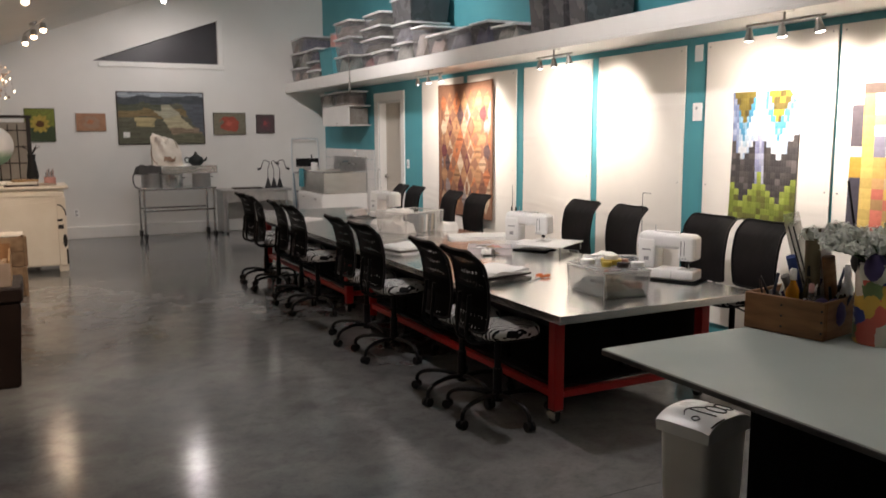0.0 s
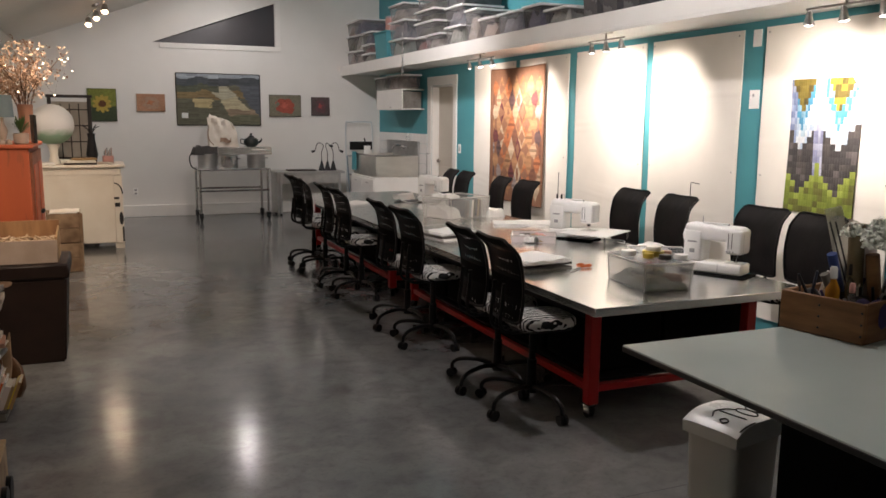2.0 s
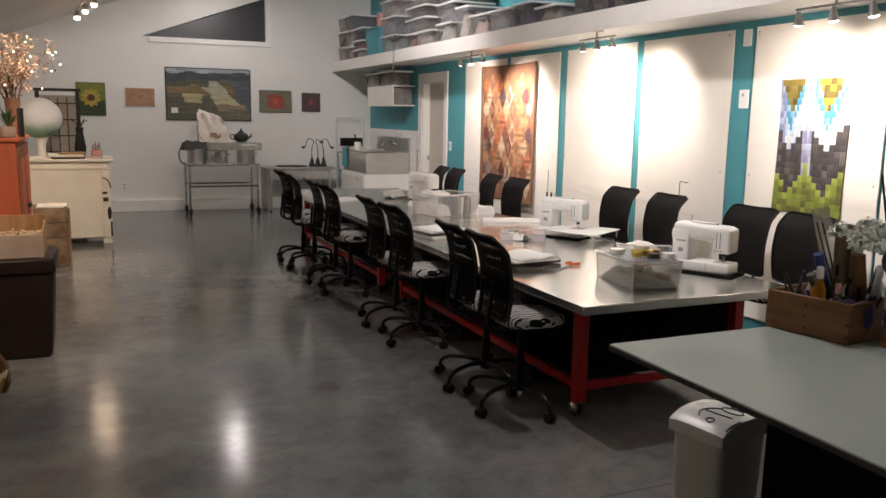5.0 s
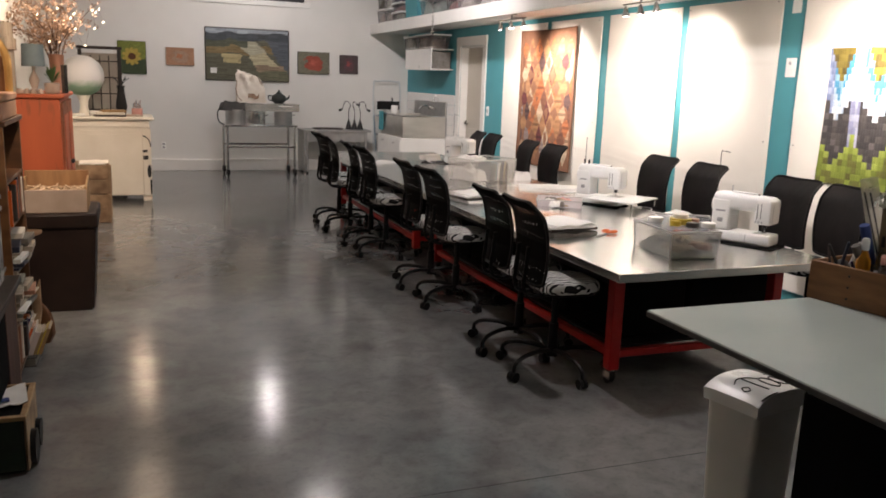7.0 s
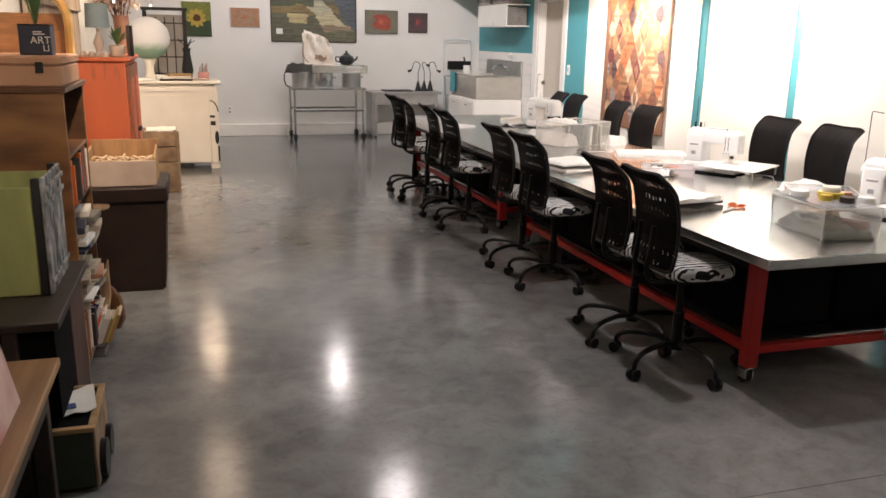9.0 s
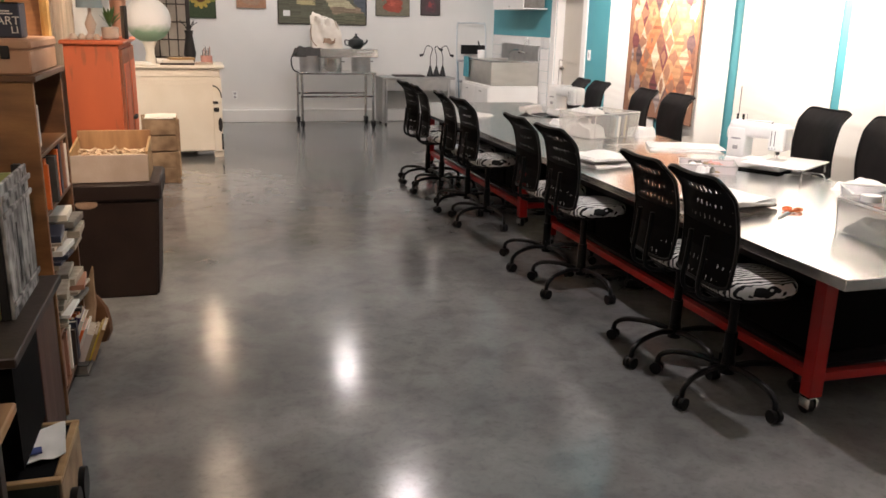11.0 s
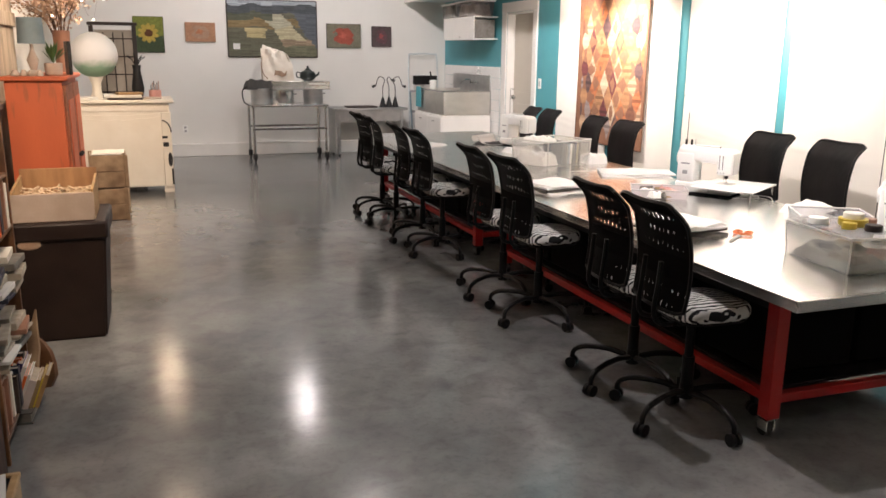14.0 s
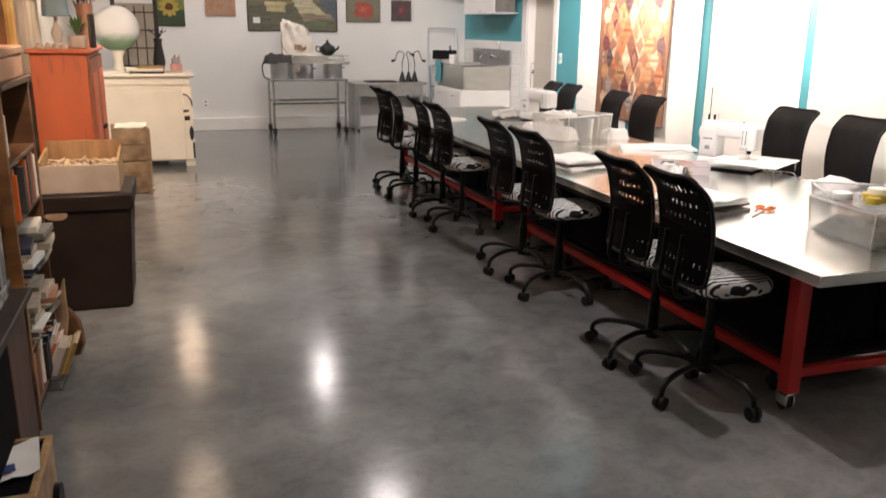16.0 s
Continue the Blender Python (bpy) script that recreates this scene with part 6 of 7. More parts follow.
towel = bmesh.new()
sheet(towel, 8, 10, lambda u, v: Vector((0.012 * math.sin(u * 9 + v) - 0.01, (u - 0.5) * 0.24 * (1 - 0.15 * v), -0.3 * v + 0.03)), 0.008)
solid("hand_towel", towel, M["teal"], "turquoise towel hanging over the rim of the sink", "towel", (SX - 0.018, 12.4, SZ))
soap = thing("soap_bottle", "clear soap bottle with a pump on the sink rim", "bottle", (4.15, 11.7, 1.25))
part("body", one(lathe, [(0.035, 0), (0.036, 0.06), (0.015, 0.08)], seg=14), M["clear"], soap)
part("pump", one(lathe, [(0.012, 0.08), (0.012, 0.11), (0.02, 0.115)], seg=10), M["white_plastic"], soap)
dish = thing("dish_rack", "small rack with a dark-handled brush on the sink", "rack", (3.6, 12.1, SZ + 0.012), 0)
part("cup", one(lathe, [(0.05, 0), (0.055, 0.12)], seg=14), M["white_plastic"], dish)
part("brush_handle", one(cyl, (0, 0, 0.01), (-0.03, 0.06, 0.24), 0.012), M["black"], dish, "black brush handle")
sb = thing("sink_cabinet", "white cabinet under the steel sink", "cabinet", (0, 0, 0))
part("body", boxes((SX - 0.03, 4.2, SY0 - 0.03, SY1 + 0.02, 0.07, 0.695), bevel=0.004), M["trim"], sb)
part("plinth", boxes((SX + 0.04, 4.2, SY0 + 0.02, SY1 - 0.02, 0.0, 0.07)), M["grey_plastic"], sb)
for k in range(2):
    dr = part("door", boxes((SX - 0.048, SX - 0.031, SY0 - 0.02 + k * 0.6, SY0 + 0.57 + k * 0.6, 0.1, 0.67), bevel=0.003), M["trim"], sb)
    part("handle", boxes((SX - 0.06, SX - 0.049, SY0 + 0.25 + k * 0.6, SY0 + 0.35 + k * 0.6, 0.6, 0.615), bevel=0.002), M["nickel"], dr)

lad = thing("step_stool", "folding step stool with black steps leaning on the wall", "step stool", (3.8, 13.12, 0), 0)
part("loop_rail", one(tube, curve_pts([(-0.24, 0, 0.02), (-0.24, 0.05, 0.7), (-0.235, 0.1, 1.45), (-0.16, 0.11, 1.53), (0.16, 0.11, 1.53), (0.235, 0.1, 1.45), (0.24, 0.05, 0.7), (0.24, 0, 0.02)], 6), 0.013, 8), M["pale_blue"], lad)
for z in (0.3, 0.62, 0.94):
    part("step", boxes((-0.22, 0.22, -0.12 + z * 0.1, 0.08 + z * 0.05, z, z + 0.03), bevel=0.006), M["grey_plastic"], lad)
part("folded_step", boxes((-0.2, 0.2, -0.03, -0.005, 1.06, 1.2), bevel=0.006), M["black"], lad, "black folded top step")
for x in (-0.25, 0.25):
    part("side_leg", one(tube, [(x, -0.22, 0.02), (x, -0.02, 0.95)], 0.014, 8), M["blue_shade"], lad)

# ---- steel desk with lamps ----
dk = thing("steel_table", "small stainless steel table against the white wall", "table", (0, 0, 0))
part("tabletop", boxes((2.25, 3.4, 12.72, 13.27, 0.685, 0.72), bevel=0.004), M["steel_dull"], dk)
part("apron", boxes((2.33, 3.33, 12.78, 12.8, 0.52, 0.684)), M["steel_dull"], dk)
for x in (2.33, 3.32):
    for y in (12.78, 13.2):
        part("leg", boxes((x - 0.02, x + 0.02, y - 0.02, y + 0.02, 0.03, 0.684), bevel=0.003), M["steel_dull"], dk)
        part("foot", one(cyl, (x, y, 0.0), (x, y, 0.03), 0.018), M["black"], dk)
part("side_panel", boxes((2.262, 2.3, 12.74, 13.24, 0.04, 0.684)), M["steel_dull"], dk)
solid("dark_tray", boxes((2.48, 2.95, 12.85, 13.1, 0.72, 0.742), bevel=0.006), M["dark_wood"], "flat dark tray on the steel table", "tray")
for k, (x, tip) in enumerate(((3.07, (-0.1, 0.05, 0.33)), (3.17, (0.04, 0.02, 0.42)), (3.27, (0.11, -0.02, 0.33)))):
    g = thing("gooseneck_lamp", "black gooseneck lamp with a cone base on the steel table", "lamp", (x, 12.98, 0.72), group="gooseneck lamps")
    part("base", one(lathe, [(0.055, 0), (0.052, 0.015), (0.012, 0.16)], seg=16), M["iron"], g)
    sgn = -1 if tip[0] < 0 else 1
    part("neck", one(tube, curve_pts([(0, 0, 0.15), (0.0, 0, 0.3), (0.03 * -sgn, 0, 0.42), (0.06 * sgn * (k != 1), 0, 0.46), tip], 6), 0.006, 6), M["iron"], g)
    part("head", one(cyl, tip, (tip[0] + 0.055 * sgn, tip[1], tip[2] - 0.02), 0.014, 0.022), M["iron"], g)

# ---- steel cart ----
cart = thing("steel_cart", "stainless steel trolley on castors against the white wall", "trolley", (0, 0, 0))
CX0, CX1, CY0, CY1, CZ = 0.99, 2.06, 12.33, 12.95, 0.81
part("tray", boxes((CX0 - 0.02, CX1 + 0.02, CY0 - 0.02, CY1 + 0.02, CZ - 0.03, CZ), bevel=0.006), M["steel"], cart)
part("lower_rail", boxes((CX0, CX1, CY0, CY0 + 0.025, 0.455, 0.485), bevel=0.004), M["steel"], cart)
part("lower_rail", boxes((CX0, CX1, CY1 - 0.025, CY1, 0.455, 0.485), bevel=0.004), M["steel"], cart)
for x in (CX0 + 0.02, CX1 - 0.02):
    for y in (CY0 + 0.02, CY1 - 0.02):
        lg = part("leg", one(cyl, (x, y, 0.11), (x, y, CZ - 0.03), 0.021), M["steel"], cart)
        bm = bmesh.new()
        castor(bm, x, y - 0.03, 0.052)
        part("wheel", bm, M["black"], lg)
        part("castor_fork", boxes((x - 0.03, x + 0.03, y - 0.05, y + 0.025, 0.106, 0.122), (x - 0.028, x - 0.018, y - 0.055, y + 0.01, 0.045, 0.106), (x + 0.018, x + 0.028, y - 0.055, y + 0.01, 0.045, 0.106)), M["black"], lg)
part("push_handle", one(tube, curve_pts([(CX0 - 0.02, CY0 + 0.05, 0.8), (CX0 - 0.1, CY0 + 0.05, 0.86), (CX0 - 0.11, CY0 + 0.1, 1.0), (CX0 - 0.03, CY0 + 0.2, 1.06)], 5), 0.01, 6), M["black"], cart)


def pot(x, y, r, h, m="steel_dull"):
    p = thing("steel_pot", "stainless steel pot on the trolley", "pot", (x, y, CZ), group="pots on the trolley")
    part("body", one(lathe, [(r * 0.96, 0), (r, 0.01), (r, h), (r * 1.04, h + 0.004), (r * 0.97, h - 0.004), (r * 0.93, 0.02)], seg=24), M[m], p)
    part("handle", one(tube, [(r, -0.03, h * 0.7), (r + 0.035, -0.03, h * 0.72), (r + 0.035, 0.03, h * 0.72), (r, 0.03, h * 0.7)], 0.005, 6), M["iron"], p)


pot(1.16, 12.6, 0.15, 0.22)
pot(1.44, 12.5, 0.17, 0.2, "steel")
pot(1.9, 12.56, 0.14, 0.21, "steel_dull")
tray = thing("steamer_box", "flat steel box lying across the pots", "box", (1.72, 12.68, CZ + 0.205), 0)
part("body", boxes((-0.42, 0.42, -0.19, 0.19, 0.0, 0.12), bevel=0.006), M["steel"], tray)
part("latch", boxes((0.1, 0.34, -0.198, -0.19, 0.07, 0.09), bevel=0.003), M["label_white"], tray)
pile("dark_cloth", "dark grey cloth draped over a pot", "cloth", (1.14, 12.62, CZ + 0.206), 10, 0.42, 0.3, 0.15, "dark_cloth", 21)
bg = thing("canvas_bag", "slumped cream canvas bag with a brown print", "bag", (1.42, 12.7, CZ + 0.326), 0)
bm = bmesh.new()
box(bm, -0.22, 0.22, -0.13, 0.13, 0.0, 0.3)
bmesh.ops.subdivide_edges(bm, edges=bm.edges[:], cuts=9, use_grid_fill=True)
for v in bm.verts:
    k = v.co.z / 0.3
    nn = noise.noise_vector(v.co * 6) * 0.05 + noise.noise_vector(v.co * 17) * 0.018
    squeeze = 1.0 - 0.25 * k * k
    fold = 0.025 * math.sin(v.co.x * 38 + 9 * k) * k
    v.co = Vector((v.co.x * squeeze - 0.03 * k, v.co.y * (1.1 - 0.55 * k) + fold, v.co.z * (1.4 - 0.7 * v.co.x * k))) + nn * (0.25 + 0.75 * k)
part("body", bm, M["bag"], bg)
bm = bmesh.new()
sheet(bm, 8, 5, lambda u, v: Vector((-0.07 + 0.17 * u + 0.02 * v, -0.15 + 0.05 * v + 0.008 * math.sin(9 * u), 0.07 + 0.11 * v + 0.015 * math.sin(7 * u))), 0.003)
part("print", bm, M["bag_brown"], bg, "faded brown print")
part("handle", one(tube, curve_pts([(-0.2, -0.06, 0.36), (-0.24, -0.1, 0.24), (-0.22, -0.12, 0.1), (-0.16, -0.14, 0.03)], 5), 0.008, 6), M["bag_brown"], bg, "brown strap")
tp = thing("teapot", "dark green glazed teapot on the steel box", "teapot", (1.85, 12.66, CZ + 0.325))
part("body", one(lathe, [(0.06, 0), (0.105, 0.03), (0.12, 0.075), (0.1, 0.125), (0.05, 0.15)], seg=20), M["pewter"], tp)
part("lid", one(lathe, [(0.055, 0.15), (0.03, 0.175), (0.014, 0.185), (0.02, 0.205), (0.005, 0.215)], seg=14), M["pewter"], tp)
part("spout", one(tube, curve_pts([(0.1, 0, 0.06), (0.15, 0, 0.09), (0.165, 0, 0.13)], 4), 0.02, 8, 0.011), M["pewter"], tp)
part("handle", one(tube, curve_pts([(-0.1, 0, 0.11), (-0.16, 0, 0.12), (-0.16, 0, 0.06), (-0.105, 0, 0.04)], 4), 0.009, 6), M["pewter"], tp)


# ---- left side: counter, cabinet, crates, bookshelf ----
cn = thing("white_counter", "white painted chest with black painted marks by its corner", "chest", (0, 0, 0))
part("body", boxes((-1.38, -0.16, 10.02, 10.75, 0.07, 0.985), bevel=0.012), M["cream"], cn)
part("countertop", boxes((-1.4, -0.11, 9.98, 10.78, 0.985, 1.022), bevel=0.01), M["cream"], cn)
part("top_rail", boxes((-1.37, -0.17, 10.008, 10.02, 0.9, 0.95), bevel=0.004), M["cream"], cn)
part("foot", boxes((-0.26, -0.155, 10.02, 10.12, 0, 0.069), bevel=0.004), M["cream"], cn)
part("foot", boxes((-1.38, -1.28, 10.02, 10.12, 0, 0.069), bevel=0.004), M["cream"], cn)
part("corner_post", boxes((-0.25, -0.15, 10.0, 10.018, 0.07, 0.89), bevel=0.006), M["cream"], cn)
for r in ((-0.25, -0.193, 9.995, 9.999, 0.603, 0.63), (-0.244, -0.186, 9.995, 9.999, 0.513, 0.562), (-0.172, -0.152, 9.995, 9.999, 0.09, 0.27)):
    part("painted_mark", boxes(r), M["ink"], cn, "black painted mark")
part("painted_mark", one(tube, [(-0.244 + 0.09 * math.sin(a), 9.998, 0.8 - 0.13 * (1 - math.cos(a))) for a in np.linspace(0, 1.57, 8)], 0.007, 5), M["ink"], cn)
part("painted_mark", one(ball, (-0.178, 9.999, 0.37), 0.08, 12, (0.3, 0.03, 1.0)), M["ink"], cn)
for z, sag in ((0.875, 0.02), (0.84, 0.035)):
    part("cloth_crease", one(tube, [(-1.2 + 0.95 * k / 12, 10.019, z - sag * math.sin(math.pi * k / 12) + 0.006 * math.sin(k * 2.3)) for k in range(13)], 0.0035, 5), M["cream"], cn)

CT = 1.022
gl = thing("paper_globe", "large white and pale green papier-mache globe on the counter", "globe", (-0.89, 10.3, CT))
bm = bmesh.new()
ball(bm, (0, 0, 0.47), 0.245, 32, (1, 1, 0.98))
for v in bm.verts:
    v.co += v.normal * 0.006 * noise.noise(v.co * 9)
part("ball", bm, M["globe"], gl)
part("stand", one(lathe, [(0.07, 0), (0.065, 0.02), (0.045, 0.1), (0.05, 0.17), (0.08, 0.24)], seg=18), M["cream"], gl)
cup = thing("paper_cup", "white cup lying on the counter", "cup", (-0.82, 10.12, CT + 0.035), 0)
part("body", one(cyl, (0, 0, 0), (0.1, 0.02, 0.0), 0.032, 0.026, seg=14), M["paper"], cup)
part("opening", one(cyl, (-0.002, 0, 0), (0.004, 0, 0), 0.022, seg=12), M["iron"], cup)
for k, (x, y, w, d, h, m) in enumerate(((-0.6, 10.12, 0.36, 0.22, 0.02, "dark_wood"), (-0.6, 10.13, 0.32, 0.2, 0.03, "cream"), (-0.56, 10.14, 0.26, 0.18, 0.025, "pine"), (-0.35, 10.2, 0.2, 0.2, 0.02, "pale_panel"), (-1.0, 10.1, 0.22, 0.15, 0.03, "paper"))):
    z = CT + (0, 0.021, 0.052, 0, 0)[k]
    solid("flat_box", boxes((-w / 2, w / 2, -d / 2, d / 2, 0, h), bevel=0.004), M[m], "flat box or tray lying on the counter", "tray", (x, y, z), 6 * k, group="flat trays on the counter")
pj = thing("pink_jar", "pink jar holding dark tools on the counter", "jar", (-0.29, 10.35, CT))
part("body", one(lathe, [(0.06, 0), (0.065, 0.01), (0.065, 0.09)], seg=16), M["pink"], pj)
for k in range(6):
    part("tool", boxes((-0.045 + 0.016 * k, -0.035 + 0.016 * k, -0.01, 0.01, 0.08, 0.15 + 0.02 * (k % 3)), bevel=0.002), M[("dark_wood", "terracotta")[k % 2]], pj)
# dark lattice screen behind the counter
ls = thing("lattice_screen", "dark wooden lattice screen behind the counter", "screen", (-0.72, 11.35, 0), 0)
for x in (-0.24, 0.24):
    part("stile", boxes((x - 0.025, x + 0.025, -0.015, 0.015, 0, 1.83), bevel=0.004), M["dark_wood"], ls)
for k in range(8):
    part("bar", boxes((-0.215, 0.215, -0.007, 0.007, 0.2 + 0.21 * k, 0.214 + 0.21 * k)), M["dark_wood"], ls)
for k in range(3):
    part("bar", boxes((-0.117 + 0.11 * k, -0.103 + 0.11 * k, -0.011, -0.0075, 0.1, 1.75)), M["dark_wood"], ls)
part("top_rail", boxes((-0.28, 0.28, -0.02, 0.02, 1.831, 1.87), bevel=0.004), M["dark_wood"], ls)
part("panel", boxes((-0.214, 0.214, 0.009, 0.014, 0.1, 1.78)), M["paper_panel"], ls, "pale paper panel")
fg = thing("iron_vase", "tall dark iron vase with twigs behind the counter", "vase", (-0.47, 10.62, CT))
part("body", one(lathe, [(0.05, 0), (0.07, 0.1), (0.04, 0.3), (0.05, 0.36)], seg=14), M["iron"], fg)
for k in range(7):
    a = k * 0.9
    part("twig", one(tube, [(0, 0, 0.34), (0.05 * math.cos(a), 0.05 * math.sin(a), 0.42), (0.1 * math.cos(a), 0.09 * math.sin(a), 0.45 + 0.02 * (k % 3))], 0.005, 5), M["iron"], fg)

# orange cabinet
oc = thing("orange_cabinet", "distressed orange painted wooden cabinet", "cabinet", (0, 0, 0))
OX0, OX1, OY0, OY1, OZ = -1.23, -0.885, 6.5, 7.6, 1.37
part("body", boxes((OX0, OX1, OY0, OY1, 0.06, OZ - 0.03), bevel=0.006), M["orange"], oc)
part("top_board", boxes((OX0 - 0.02, OX1 + 0.035, OY0 - 0.03, OY1 + 0.03, OZ - 0.03, OZ), bevel=0.008), M["orange"], oc)
part("plinth", boxes((OX0 + 0.01, OX1 - 0.01, OY0 + 0.01, OY1 - 0.01, 0, 0.06)), M["orange_worn"], oc)
for y0, y1 in ((OY0 + 0.03, 7.04), (7.06, OY1 - 0.03)):
    d = part("door", boxes((OX1, OX1 + 0.02, y0, y1, 0.1, OZ - 0.06), bevel=0.005), M["orange_worn"], oc, "orange door rubbed down to the wood")
    part("door_panel", boxes((OX1 + 0.02, OX1 + 0.027, y0 + 0.08, y1 - 0.08, 0.2, OZ - 0.16), bevel=0.004), M["orange"], d)
    part("knob", one(ball, (OX1 + 0.04, y1 - 0.04 if y0 < 6.9 else y0 + 0.04, 0.8), 0.016, 8), M["iron"], d)
lp = thing("table_lamp", "table lamp with a blue-grey linen shade on the orange cabinet", "lamp", (-1.09, 6.9, OZ))
part("shade", one(lathe, [(0.088, 0.21), (0.08, 0.385)], seg=24), M["blue_shade"], lp)
part("base", one(lathe, [(0.055, 0), (0.06, 0.015), (0.02, 0.03), (0.04, 0.1), (0.012, 0.17), (0.012, 0.22)], seg=16), M["pale_panel"], lp)
pt = thing("potted_plant", "small green plant in a pale pot on the orange cabinet", "plant", (-0.95, 6.75, OZ))
part("pot", one(lathe, [(0.045, 0), (0.055, 0.01), (0.058, 0.08), (0.05, 0.085)], seg=16), M["pale_panel"], pt)
for k in range(14):
    a, q = k * 2.4, 0.03 + 0.035 * (k % 3)
    tip = Vector((q * math.cos(a), q * math.sin(a), 0.17 + 0.02 * (k % 4)))
    bm = bmesh.new()
    mid = tip * 0.6 + Vector((0, 0, 0.04))
    sd = Vector((-math.sin(a), math.cos(a), 0)) * 0.013
    v = [bm.verts.new(p) for p in (Vector((0, 0, 0.08)), mid + sd, tip, mid - sd)]
    bm.faces.new(v)
    part("leaf", bm, M["leaf"], pt)
for x, y, s in ((-1.12, 6.62, 0.02), (-1.07, 6.6, 0.022), (-1.02, 6.58, 0.018), (-1.17, 6.6, 0.024)):
    solid("small_ornament", one(lathe, [(s * 1.1, 0), (s * 1.3, 0.012), (s * 0.6, 0.04)], seg=10), M["pale_panel"], "small pale ornament on the orange cabinet", "ornament", (x, y, OZ), group="ornaments on the cabinet")
solid("standing_mirror", boxes((-0.012, 0.012, -0.09, 0.09, 0, 0.23), bevel=0.003), M["iron"], "small dark upright mirror on the orange cabinet", "mirror", (-0.872, 6.98, OZ), 12)

# floor vase with blossom branches and fairy lights
fv = thing("floor_vase", "tall red-brown floor vase behind the orange cabinet", "vase", (-1.02, 8.3, 0))
part("body", one(lathe, [(0.11, 0), (0.12, 0.02), (0.075, 0.8), (0.06, 1.45), (0.07, 1.7)], seg=18), M["terracotta"], fv)
br = thing("blossom_branches", "dried pink blossom branches in a tall vase", "branches", (-1.02, 8.3, 1.6))
rnd = random.Random(11)
twig_bm, petal_bm = bmesh.new(), bmesh.new()
for k in range(17):
    a = rnd.uniform(0, 6.28)
    reach, h = rnd.uniform(0.12, 0.42), rnd.uniform(0.35, 0.72)
    end = Vector((reach * math.cos(a), reach * 0.9 * math.sin(a), h))
    pts = curve_pts([(0, 0, -0.2), (end.x * 0.25, end.y * 0.25, h * 0.4), (end.x * 0.7 + rnd.uniform(-0.05, 0.05), end.y * 0.7, h * 0.75), end], 4)
    tube(twig_bm, pts, 0.006, 5, 0.002)
    for i in range(42):
        p = pts[rnd.randrange(4, len(pts))] + Vector((rnd.gauss(0, 0.05), rnd.gauss(0, 0.05), rnd.gauss(0, 0.05)))
        s = rnd.uniform(0.012, 0.03)
        n1 = Vector((rnd.uniform(-1, 1), rnd.uniform(-1, 1), rnd.uniform(-1, 1))).normalized()
        n2 = n1.orthogonal().normalized()
        n3 = n1.cross(n2)
        for q in range(3):
            w = q * 2.1
            d1 = (n2 * math.cos(w) + n3 * math.sin(w))
            d2 = (n2 * math.cos(w + 0.9) + n3 * math.sin(w + 0.9))
            petal_bm.faces.new([petal_bm.verts.new(x) for x in (p, p + d1 * s + n1 * s * 0.3, p + (d1 + d2) * s * 0.75 + n1 * s * 0.5, p + d2 * s + n1 * s * 0.3)])
tagged(part("twigs", twig_bm, M["twig"], br), kind="stuff")
tagged(part("blossoms", petal_bm, M["blossom"], br, "small dried pink blossoms"), kind="stuff")
fl = thing("fairy_lights", "string of small warm fairy lights in the branches", "fairy lights", (-1.02, 8.3, 1.6))
lights = [(rnd.uniform(-0.2, 0.1) + 0.34 * (k % 3 > 0), rnd.uniform(-0.2, 0.0), rnd.uniform(0.16, 0.62)) for k in range(15)]
part("wire", one(tube, curve_pts([(0, 0, 0.0)] + sorted(lights), 2), 0.0008, 4), M["twig"], fl)
for p in lights:
    part("bulb", one(ball, p, 0.0072, 8), M["fairy"], fl, "lit fairy bulb")

# stacked crates
for k in range(2):
    c = thing("wooden_crate", "rough old wooden crate, one of a stack beside the counter", "crate", (-0.76, 8.72, 0.305 * k), 4 * k, group="stacked crates")
    for sx, sy, nm in ((0, -0.2, "side"), (0, 0.2, "side"), (-0.15, 0, "end"), (0.15, 0, "end")):
        for j in range(2):
            z0 = 0.005 + j * 0.15
            r = (-0.15, 0.15, sy - 0.007, sy + 0.007, z0, z0 + 0.142) if nm == "side" else (sx - 0.007, sx + 0.007, -0.192, 0.192, z0, z0 + 0.142)
            part("board", boxes(r, bevel=0.003), M["crate_wood"], c)
    for x in (-0.15, 0.15):
        for y in (-0.2, 0.2):
            part("corner_block", boxes((x - 0.017, x + 0.017, y - 0.017, y + 0.017, 0.0, 0.304), bevel=0.003), M["crate_wood"], c)
    part("bottom", boxes((-0.14, 0.14, -0.19, 0.19, 0.006, 0.016)), M["crate_wood"], c)
stack((-0.76, 8.72, 0.61), 0, 0.26, 0.34, ((0.006, "paper"), (0.006, "cream")), "loose papers lying on the stacked crates")

# dark trunk with a tray of pegs
tk = thing("tapered_bin", "tall dark brown tapered bin with a raised rim", "bin", (-0.9, 5.38, 0))
bm = bmesh.new()
rings = [[bm.verts.new((sx * a, sy * b, z)) for sx, sy in ((-1, -1), (1, -1), (1, 1), (-1, 1))] for z, a, b in ((0.0, 0.25, 0.25), (0.56, 0.285, 0.275))]
for i in range(4):
    bm.faces.new((rings[0][i], rings[0][(i + 1) % 4], rings[1][(i + 1) % 4], rings[1][i]))
bm.faces.new(rings[0][::-1])
bm.faces.new(rings[1])
bmesh.ops.bevel(bm, geom=bm.edges[:], offset=0.012, segments=2, affect="EDGES")
part("body", bm, M["trunk"], tk)
part("lid", boxes((-0.3, 0.3, -0.285, 0.285, 0.56, 0.655), bevel=0.012), M["trunk"], tk)
